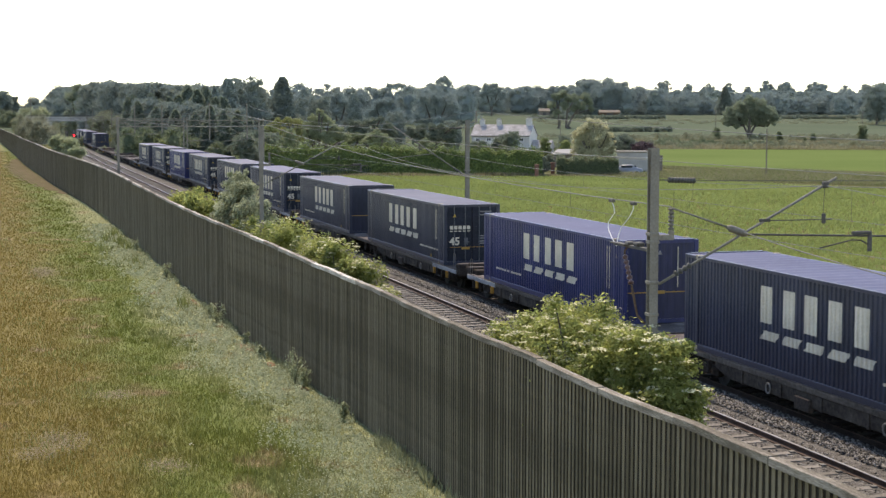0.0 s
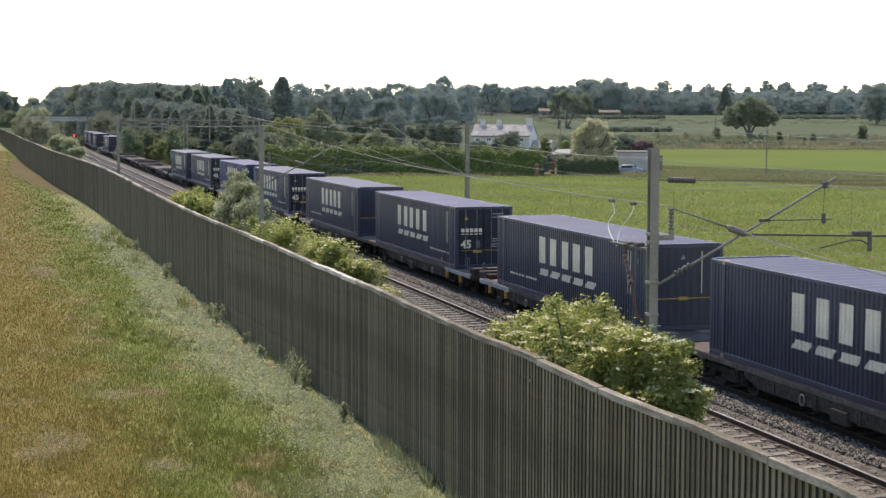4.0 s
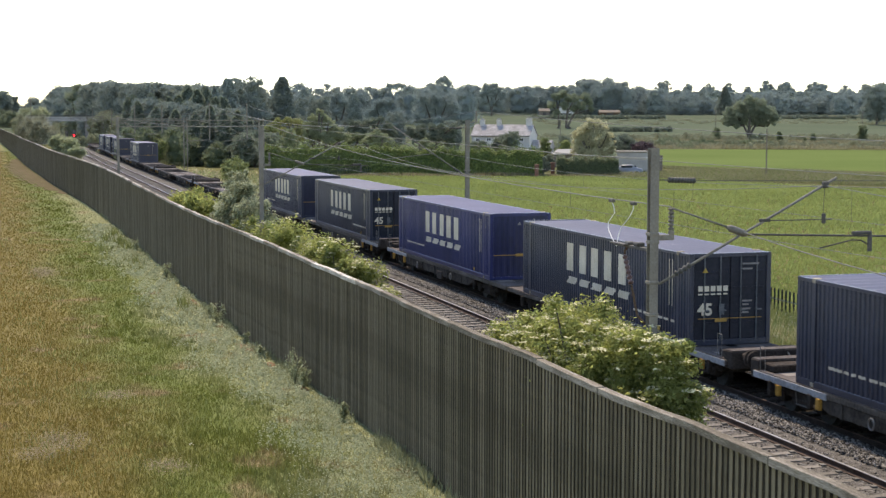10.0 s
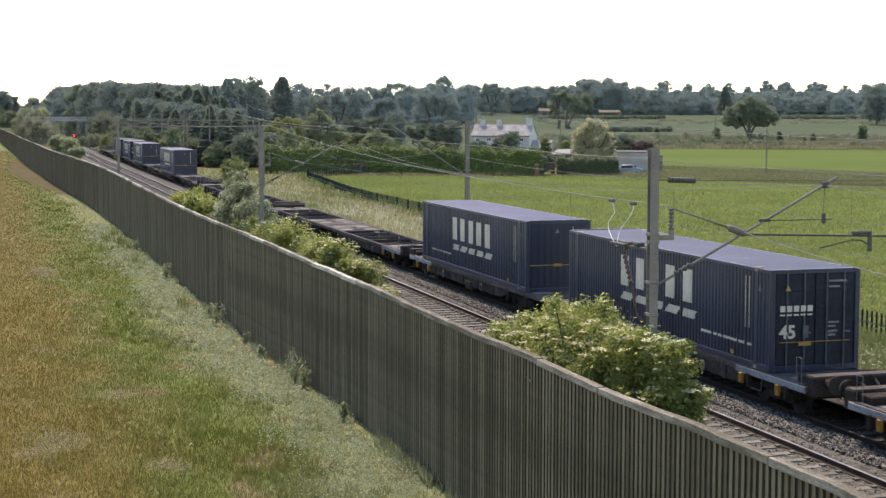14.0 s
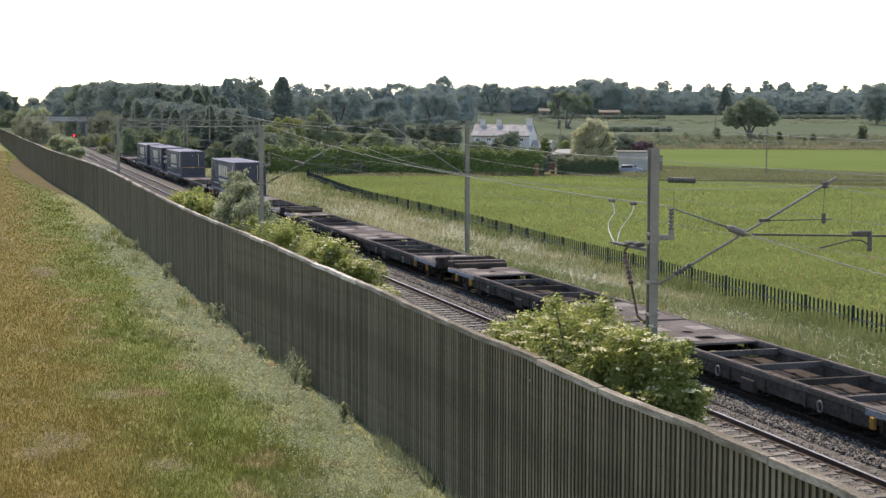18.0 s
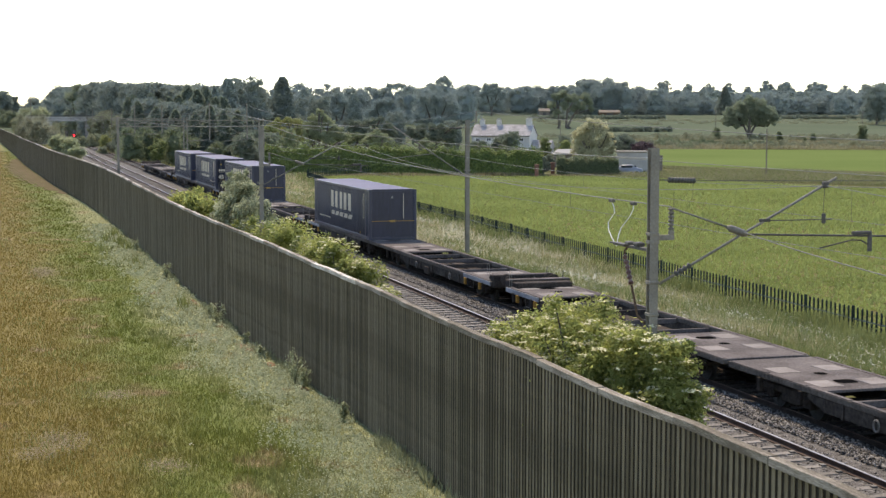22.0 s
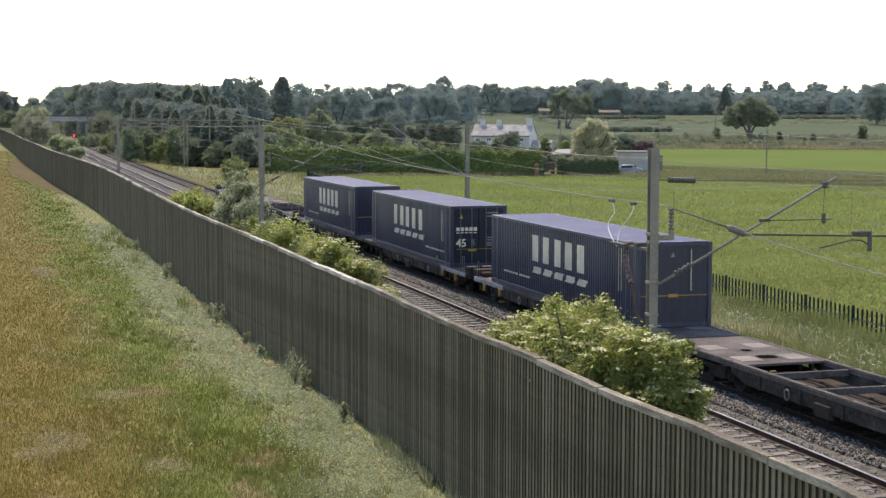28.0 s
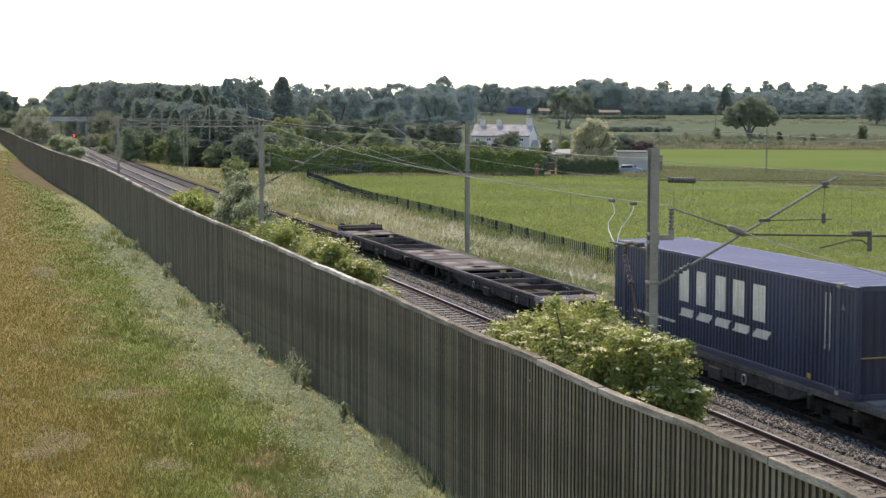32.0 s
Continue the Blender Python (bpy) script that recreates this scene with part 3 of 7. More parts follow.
def field(name, rows, material, label, lift=0.05, steps=(24, 14)):
    """A field laid over the land between a near edge and a far edge; rows: near left, near right, far right, far left."""
    a, b, c, d = (Vector(p) for p in rows)
    v, nx, ny = [], *steps
    for j in range(ny + 1):
        for i in range(nx + 1):
            s, t = i / nx, j / ny
            p = a.lerp(b, s).lerp(d.lerp(c, s), t)
            v.append((p.x, p.y, land_z(p.x, p.y) + lift))
    f = [(j * (nx + 1) + i, j * (nx + 1) + i + 1, (j + 1) * (nx + 1) + i + 1, (j + 1) * (nx + 1) + i) for j in range(ny) for i in range(nx)]
    me = bpy.data.meshes.new(name)
    me.from_pydata(v, [], f)
    me.materials.append(material)
    me.polygons.foreach_set("use_smooth", [True] * len(f))
    return tagged(new(name, me), label, "field", kind="structure")


PALE_LINE = [(30.8, 30), (31.3, 48), (31.8, 62), (32.6, 84), (33.8, 105), (34.3, 122), (34.5, 138), (35.1, 150), (36.3, 163), (37.6, 176), (38.8, 190), (41, 200), (50, 206), (62, 208)]


def crop_field():
    right0, right1 = Vector((150, -40)), Vector((97.78, 146.12))
    v, nx, ny = [], 50, 44
    for j in range(ny + 1):
        t = j / ny
        yl = 30 + (204 - 30) * t
        left = Vector((float(np.interp(yl, [p[1] for p in PALE_LINE], [p[0] for p in PALE_LINE])) + 0.15, yl))
        right = right0.lerp(right1, t)
        for i in range(nx + 1):
            p = left.lerp(right, i / nx)
            v.append((p.x, p.y, land_z(p.x, p.y) + 0.06))
    me = bpy.data.meshes.new("crop_field")
    me.from_pydata(v, [], [(j * (nx + 1) + i, j * (nx + 1) + i + 1, (j + 1) * (nx + 1) + i + 1, (j + 1) * (nx + 1) + i) for j in range(ny) for i in range(nx)])
    me.materials.append(M_CROP)
    tagged(new("crop_field", me), "sown field of low bright green crop rows", "field", kind="structure")


crop_field()
field("bright_field", [(104.0, 229.5), (130.61, 184.32), (213.62, 301.46), (154.67, 342.03)], M_CROP_FAR, "smooth bright green field beyond a rough strip")
field("far_pasture", [(160.14, 473.99), (320.11, 394.88), (476.76, 588.11), (235.69, 681.03)], M_PASTURE, "dull green pasture on rising ground", 0.1)
field("ploughed_strip", [(349.29, 673.17), (500.60, 617.52), (544.87, 672.13), (379.77, 731.91)], M_SOIL, "narrow strip of brown ploughed soil", 0.1)
field("hill_field", [(417.14, 1075.60), (783.25, 966.19), (1021.63, 1260.24), (544.09, 1402.95)], M_CROP_FAR, "pale green field on the far hillside", 0.2)
field("rough_strip", [(80.55, 190.93), (97.18, 141.08), (131.83, 186.04), (104.0, 230.5)], M_ROUGH, "strip of long rough grass between two fields", 0.10)
field("ditch_strip", [(146.24, 346.64), (214.84, 303.18), (286.86, 404.81), (195.51, 463.42)], M_ROUGH, "rough grass along a ditch between fields", 0.10)
field("hedge_foot", [(38.84, 206.52), (81.70, 192.67), (129.62, 305.68), (61.33, 326.09)], M_ROUGH, "rough ground under the garden hedge", 0.03)

def worn_soil():
    """Bare earth where the meadow meets the far fence."""
    v, n = [], 60
    for i in range(n + 1):
        t = i / n
        y = 180 + 165 * t
        w = 3.9 * math.sin(math.pi * t) ** 0.6 + 0.6 * math.sin(i * 1.7) + 0.4 * math.sin(i * 3.1 + 1)
        for q in (0.0, 0.35, 0.7, 1.0):
            x = fence_x(y) - 0.1 - max(0.15, w) * (1 - q)
            v.append((x, y, bank_z(y) + 0.02 + 0.07 * math.sin(q * 3.14)))
    me = bpy.data.meshes.new("bare_soil")
    me.from_pydata(v, [], [(j * 4 + i, j * 4 + i + 1, (j + 1) * 4 + i + 1, (j + 1) * 4 + i) for j in range(n) for i in range(3)])
    me.materials.append(M_SOIL)
    tagged(new("bare_soil", me), "bare brown soil along the foot of the fence", "soil", kind="structure")


worn_soil()

# ---- railway track ----
def along(y, x):
    return (x + bow(y), y)


def ballast_bed(prof, material, label):
    ys = line_up(-40, 200, 60) + line_up(200, 720, 40) + [720]
    v, f = [], []
    for y in ys:
        for x, z in prof:
            v.append((x + bow(y), y, z + 0.02 * math.sin(y * 1.7 + x)))
    n = len(prof)
    for j in range(len(ys) - 1):
        for i in range(n - 1):
            f.append((j * n + i, j * n + i + 1, (j + 1) * n + i + 1, (j + 1) * n + i))
    me = bpy.data.meshes.new("ballast_bed")
    me.from_pydata(v, [], f)
    me.materials.append(material)
    tagged(new("ballast_bed", me), label, "ballast", kind="structure")


ballast_bed([(13.9, -0.46), (14.6, -0.18), (17.2, -0.175), (17.7, -0.12), (18.3, -0.08), (18.62, -0.1)], M_BALLAST, "bed of grey crushed stone under the near track")
# darker bed: shade below the train is in its colour
ballast_bed([(18.62, -0.1), (18.86, -0.075), (19.02, -0.15), (19.3, -0.19), (21.4, -0.2), (22.2, -0.46)], M_BALLAST_SHADED, "bed of crushed stone under the busy track, darkened for shade")


def rail_shape(x):
    """Bullhead-like section drawn along the line; foot, web and head."""
    prof = [(-0.07, -0.15), (0.07, -0.15), (0.07, -0.135), (0.012, -0.11), (0.012, -0.045), (0.036, -0.035), (0.036, -0.004), (-0.036, -0.004), (-0.036, -0.035), (-0.012, -0.045), (-0.012, -0.11), (-0.07, -0.135)]
    ys = line_up(-40, 720, 120) + [720]
    s = Shape()
    n = len(prof)
    s.v = [(x + bow(y) + a, y, b) for y in ys for a, b in prof]
    s.f = [(j * n + i, j * n + (i + 1) % n, (j + 1) * n + (i + 1) % n, (j + 1) * n + i) for j in range(len(ys) - 1) for i in range(n)]
    top = Shape()
    top.v = [(x + bow(y) + a, y, b) for y in ys for a, b in ((-0.033, -0.003), (0.033, -0.003), (0.028, 0.003), (-0.028, 0.003))]
    top.f = [(j * 4 + i, j * 4 + (i + 1) % 4, (j + 1) * 4 + (i + 1) % 4, (j + 1) * 4 + i) for j in range(len(ys) - 1) for i in range(4)]
    return s, top


tracks = {}
for nm, tx in (("near_track", NEAR_X), ("train_track", TRACK_X)):
    t = thing(nm, Matrix(), "railway track of steel rails on concrete sleepers", "railway track", kind="structure")
    tracks[nm] = (t, tx)
    for sx in (-0.7175 - 0.036, 0.7175 + 0.036):
        body, top = rail_shape(tx + sx)
        rl = part("rail", body, M_RAIL if tx < 18 else M_RAILSHADE, t, "rusty steel rail" if tx < 18 else "steel rail darkened for shade under the train")
        part("rail_head", top, M_RAILTOP if tx < 18 else M_RAIL, rl, "shiny worn running surface" if tx < 18 else "running surface darkened for shade under the train")

# ---- timber noise fence ----
FENCE_TOP, PITCH_Y = 2.60, 0.173


def top_z(y):
    """The capping dips slowly along the bank, with a slight hump and hollow near by."""
    slow = 0.11 * (1 - smooth(19.5, 24.5, y)) - 0.08 * smooth(38, 50, y) - 0.20 * smooth(52, 80, y) + 0.19 * smooth(88, 130, y)
    return FENCE_TOP + slow + 0.045 * math.exp(-((y - 27) / 2.5) ** 2) - 0.03 * math.exp(-((y - 35) / 3) ** 2) + 0.006 * math.sin(y * 1.13 + 1)


def noise_fence():
    fence = thing("noise_fence", Matrix(), "tall weathered timber noise fence of upright boards beside the railway", "fence")
    # backing sheet with thickness, its colour dark for the shade between strips
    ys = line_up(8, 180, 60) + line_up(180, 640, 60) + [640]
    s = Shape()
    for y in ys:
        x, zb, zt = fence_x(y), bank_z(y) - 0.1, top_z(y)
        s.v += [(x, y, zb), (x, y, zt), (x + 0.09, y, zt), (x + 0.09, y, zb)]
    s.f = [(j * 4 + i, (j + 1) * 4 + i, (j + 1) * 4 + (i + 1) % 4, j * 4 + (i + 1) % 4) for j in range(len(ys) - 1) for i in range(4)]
    part("backing", s, M_BACKSHADE, fence, "boards behind the cover strips, coloured dark for shaded gaps")
    r = random.Random(3)
    # cover strips: the nearest are single parts, the rest one run
    strip = {}
    for h in range(36, 52):
        strip[h] = Shape().box(-0.016, 0.0, -0.045, 0.045, 0, h / 10, 0.005).mesh("board", M_BOARD)
    rest = Shape()
    n, y = 0, 14.5
    while y < 560:
        x, zb, zt = fence_x(y), bank_z(y) - 0.05, top_z(y) - 0.02
        if n < 300:
            b = part("board", strip[max(36, min(51, round((zt - zb) * 10)))], M_BOARD, fence)
            b.matrix_basis = pose(x - 0.002, y + r.uniform(-0.006, 0.006), zt - max(36, min(51, round((zt - zb) * 10))) / 10 + r.uniform(-0.01, 0.01), 0, 0, r.uniform(-2, 2))
            y += PITCH_Y
        else:
            w = 0.043 if y < 200 else 0.09
            rest.box(x - 0.018, x - 0.002, y - w, y + w, zb, zt)
            y += PITCH_Y if y < 200 else PITCH_Y * 2
        n += 1
    tagged(part("board_run", rest, M_BOARD_FAR, fence, "run of upright boards further along"), kind="stuff")
    y = 12.0
    while y < 600:
        ln = 3.0 if y < 200 else 9.0
        ya, yb = y + 0.01, y + ln - 0.01
        dz = r.uniform(-0.006, 0.006)
        ca = Shape()
        seg = 4
        for i in range(seg + 1):
            yy = ya + (yb - ya) * i / seg
            x, z = fence_x(yy), top_z(yy) + dz + r.uniform(-0.009, 0.009)
            o = r.uniform(-0.012, 0.012)
            ca.v += [(x - 0.07 + o, yy, z - 0.08), (x - 0.07 + o, yy, z + 0.025), (x - 0.06 + o, yy, z + 0.035), (x + 0.08 + o, yy, z + 0.035), (x + 0.09 + o, yy, z + 0.025), (x + 0.09 + o, yy, z - 0.08)]
        ca.f = [(j * 6 + i, (j + 1) * 6 + i, (j + 1) * 6 + (i + 1) % 6, j * 6 + (i + 1) % 6) for j in range(seg) for i in range(6)]
        ca.f += [tuple(range(6)), tuple(seg * 6 + i for i in reversed(range(6)))]
        part("cap_plank", ca, M_CAP, fence, "bleached capping plank" if y < 13 else "")
        y += ln


noise_fence()

# ---- overhead line equipment ----
def h_column(z0, z1, w=0.2):
    """A rolled H section, one closed outline drawn upwards."""
    h, t, c = w / 2, 0.02, 0.012
    out = [(-h, -h), (h, -h), (h, -h + t), (c, -h + t), (c, h - t), (h, h - t), (h, h), (-h, h), (-h, h - t), (-c, h - t), (-c, -h + t), (-h, -h + t)]
    s = Shape()
    s.v = [(x, y, z) for z in (z0, z1) for x, y in out]
    s.f = [(i, (i + 1) % 12, 12 + (i + 1) % 12, 12 + i) for i in range(12)]
    s.f += [(12, 13, 14, 23), (15, 16, 21, 22), (17, 18, 19, 20), (14, 15, 22, 23), (16, 17, 20, 21)]
    return s


def near_mast(y, detail, label):
    """Mast on the fence side, its bracket reaching over the near track."""
    mast = thing("overhead_line_mast", pose(11.8, y, 0), label, "railway mast", "overhead line masts")
    part("column", h_column(-0.5, 6.69, 0.165), M_GALV, mast)
    part("foundation", Shape().box(-0.35, 0.35, -0.35, 0.35, -0.7, -0.3, 0.03), M_SLEEPER, mast)
    for z in (5.1, 4.95, 4.2, 3.6):
        part("clamp_band", Shape().box(-0.1, 0.1, -0.1, 0.1, z - 0.03, z + 0.03, 0.01), M_GALV, mast)
    part("bracket", Shape().box(0.1, 0.42, -0.05, 0.05, 4.98, 5.08, 0.01).box(0.33, 0.42, -0.05, 0.05, 5.08, 5.16, 0.01), M_GALV, mast)
    part("post_insulator", Shape().insulator((0.37, 0, 5.16), (0.37, 0, 5.6), 0.06, 6), M_GREYCER, mast, "ribbed upright insulator", True)
    part("cantilever_tube", Shape().tube([(0.14, 0, 4.16), (3.83, 0, 6.1)], 0.025, 10), M_TUBE, mast, "slanting aluminium tube", True)
    part("tube_insulator", Shape().insulator((0.45, 0, 4.33), (0.8, 0, 4.51), 0.06, 4), M_RUBBER, mast, "", True)
    part("stay_insulator", Shape().tube([(1.52, 0, 5.2), (1.6, 0, 5.17), (1.87, 0, 5.07), (1.95, 0, 5.04)], 0.08, 12, True, [0.03, 0.07, 0.07, 0.03]), M_GREYCER, mast, "fat grey-brown insulator", True)
    part("tie_tube", Shape().tube([(0.37, 0, 5.58), (1.55, 0, 5.19)], 0.018, 8), M_TUBE, mast, "", True)
    part("registration_tube", Shape().tube([(1.9, 0, 5.05), (4.6, 0, 4.96), (4.95, 0, 4.95)], 0.020, 8), M_DARKSTEEL, mast, "", True)
    part("drop_bracket", Shape().box(4.55, 4.63, -0.03, 0.03, 4.66, 5.0, 0.01).box(4.2, 4.62, -0.04, 0.04, 4.99, 5.06, 0.015), M_DARKSTEEL, mast)
    part("steady_arm", Shape().tube([(4.58, 0, 4.78), (4.4, 0, 4.88), (4.2, 0, 4.89), (3.5, 0, 4.75)], 0.015, 6), M_DARKSTEEL, mast, "", True)
    part("tube_clamp", Shape().box(3.53, 3.65, -0.05, 0.05, 5.9, 6.03, 0.02), M_DARKSTEEL, mast)
    part("dropper", Shape().tube([(3.58, 0, 5.9), (3.56, 0, 5.45), (3.57, 0, 5.3)], 0.006, 5).box(3.53, 3.61, -0.03, 0.03, 5.22, 5.42, 0.02), M_DARKSTEEL, mast)
    part("catenary_arm", Shape().tube([(2.25, 0, 5.31), (2.5, 0, 5.3), (3.75, 0, 5.3)], 0.012, 6).box(2.2, 2.42, -0.03, 0.03, 5.28, 5.34, 0.01), M_DARKSTEEL, mast)
    if detail:
        part("span_insulator", Shape().insulator((0.3, 0, 6.1), (0.86, 0, 6.08), 0.06, 9, 0.045), M_RUBBER, mast, "long black insulator", True)
        part("span_wire", Shape().tube([(0.1, 0, 6.1), (0.3, 0, 6.1)], 0.012, 6).tube([(0.86, 0, 6.08), (2.2, 0.3, 6.05), (7.5, 1.0, 5.95)], 0.007, 5), M_DARKSTEEL, mast)
        part("switch_arm", Shape().box(-0.05, 0.05, 0.08, 1.75, 4.76, 4.82, 0.01).box(-0.08, 0.08, 0.5, 0.72, 4.82, 4.9, 0.02).box(-0.07, 0.07, 0.95, 1.15, 4.82, 4.88, 0.02).box(-0.14, -0.05, 1.0, 1.7, 4.8, 4.83), M_DARKSTEEL, mast, "dark bracket arm with fittings")
        part("cable_insulator", Shape().insulator((-0.1, 1.05, 4.62), (-0.14, 0.62, 4.08), 0.055, 6), M_CERAMIC, mast, "dark red-brown ribbed insulator", True)
        part("cable_tail", Shape().tube([(0, 1.1, 4.78), (-0.09, 1.08, 4.7), (-0.1, 1.05, 4.62)], 0.022, 6).tube([(-0.14, 0.62, 4.08), (-0.17, 0.4, 3.8), (-0.19, 0.22, 3.55), (-0.1, 0.08, 3.42)], 0.024, 6), M_RUST, mast)
        for path in ([(0.37, 2.81, 5.53), (0.35, 2.66, 5.45), (0.3, 2.5, 5.33), (0.25, 2.54, 5.24), (0.2, 2.6, 5.13), (0.14, 2.42, 5.0), (0.08, 2.12, 4.87), (0.0, 1.69, 4.74)],
                     [(0.37, 1.73, 5.53), (0.35, 1.69, 5.46), (0.3, 1.7, 5.34), (0.24, 1.8, 5.2), (0.18, 1.88, 5.08), (0.1, 1.82, 4.95), (0.04, 1.74, 4.84), (0.0, 1.66, 4.75)]):
            part("jumper_cable", Shape().tube(path, 0.010, 8), M_WHITE, mast, "white flexible cable", True)
            a = path[0][1]
            part("jumper_clamp", Shape().box(0.33, 0.41, a - 0.1, a + 0.1, 5.53, 5.6, 0.015), M_DARKSTEEL, mast)
    return mast


near_mast(25.9, True, "grey steel overhead line mast with switch cables and a slanting bracket")
near_mast(68.0, False, "grey steel overhead line mast standing behind the bushes")


def far_mast(x, y, label):
    """Mast beyond the train, its bracket reaching back over the track."""
    mast = thing("overhead_line_mast", pose(x, y, 0), label, "railway mast", "overhead line masts")
    part("column", h_column(-0.7, 7.0, 0.20), M_GALV, mast)
    part("foundation", Shape().box(-0.35, 0.35, -0.35, 0.35, -1.0, -0.45, 0.03), M_SLEEPER, mast)
    part("cantilever_tube", Shape().tube([(-0.14, 0, 4.1), (-4.0, 0, 6.65)], 0.034, 8), M_TUBE, mast, "", True)
    part("tube_insulator", Shape().insulator((-0.3, 0, 4.2), (-0.75, 0, 4.5), 0.07, 5), M_RUBBER, mast, "", True)
    part("top_insulator", Shape().insulator((-0.3, 0, 6.58), (-1.0, 0, 6.58), 0.06, 8, 0.045), M_RUBBER, mast, "long black insulator", True)
    part("tie_wire", Shape().tube([(-1.0, 0, 6.58), (-3.7, 0, 6.5)], 0.012, 5).tube([(-0.12, 0, 6.58), (-0.3, 0, 6.58)], 0.012, 5), M_DARKSTEEL, mast)
    part("earth_wire_bracket", Shape().box(0.1, 0.52, -0.03, 0.03, 6.85, 6.92).box(0.45, 0.52, -0.03, 0.03, 6.92, 7.45), M_GALV, mast)
    part("registration_tube", Shape().tube([(-1.9, 0, 5.25), (-4.7, 0, 4.95)], 0.02, 6), M_TUBE, mast, "", True)
    for z in (6.58, 4.1, 4.35):
        part("clamp_band", Shape().box(-0.145, 0.145, -0.145, 0.145, z - 0.03, z + 0.03, 0.01), M_GALV, mast)
    return mast


far_mast(24.2, 76.5, "grey steel overhead line mast in long grass beyond the train")


def portal(y, x0, x1, drops, label, left=True):
    """A steel portal over both tracks: two columns, a lattice boom, drop tubes with registration arms."""
    p = thing("overhead_line_portal", pose(0, y, 0), label, "railway portal", "overhead line portals")
    if left:
        part("column", Shape().box(x0 - 0.12, x0 + 0.12, -0.15, 0.15, -0.6, 7.0, 0.02), M_GALV, p)
    for x in (x1 - 0.22, x1 + 0.22):
        part("column", Shape().box(x - 0.06, x + 0.06, -0.12, 0.12, -0.6, 6.9, 0.01), M_GALV, p)
    part("boom", Shape().box(x0 - 0.2, x1 + 0.3, -0.05, 0.05, 6.63, 6.72).box(x0 - 0.2, x1 + 0.3, -0.05, 0.05, 6.02, 6.11), M_GALV, p)
    lat = Shape()
    n = int((x1 - x0) / 1.3)
    for i in range(n):
        a, b = x0 + (x1 - x0) * i / n, x0 + (x1 - x0) * (i + 1) / n
        lat.tube([(a, 0, 6.05 if i % 2 else 6.68), (b, 0, 6.68 if i % 2 else 6.05)], 0.03, 5)
    part("boom_lattice", lat, M_GALV, p)
    for x in drops:
        part("drop_tube", Shape().tube([(x, 0, 4.7), (x, 0, 8.4)], 0.07, 8), M_GALV, p)
        part("registration_arm", Shape().tube([(x, 0, 4.75), (x - 1.0, 0, 4.68), (x - 2.3, 0, 4.62)], 0.045, 6), M_TUBE, p)
        part("upper_strut", Shape().tube([(x, 0, 8.35), (x - 1.5, 0, 7.45), (x - 3.4, 0, 7.1)], 0.035, 6).tube([(x, 0, 7.25), (x - 2.6, 0, 7.28)], 0.035, 6), M_TUBE, p)
        part("lower_strut", Shape().tube([(x, 0, 6.0), (x + 3.2, 0, 4.9)], 0.03, 6), M_TUBE, p)
    return p


portal(153, 12.4, 26.6, (21.4, 25.15), "grey lattice portal carrying the overhead wires across both tracks")
portal(207, 16.0, 25.7, (19.0, 22.6), "grey lattice boom structure carrying overhead wires further along", False)
portal(313, 17.0, 26.7, (20.5, 24.2), "distant grey lattice boom structure over the tracks", False)
portal(405, 11.5, 29.0, (21.0, 25.0), "distant wide grey lattice boom structure over the tracks")


def sagging(points, sag, r, n=10):
    """A wire through its supports, hanging between them."""
    pts = []
    for (x0, y0, z0), (x1, y1, z1) in zip(points, points[1:]):
        for i in range(n):
            t = i / n
            pts.append((x0 + (x1 - x0) * t, y0 + (y1 - y0) * t, z0 + (z1 - z0) * t - sag * 4 * t * (1 - t)))
    pts.append(points[-1])
    return Shape().tube(pts, r, 5)


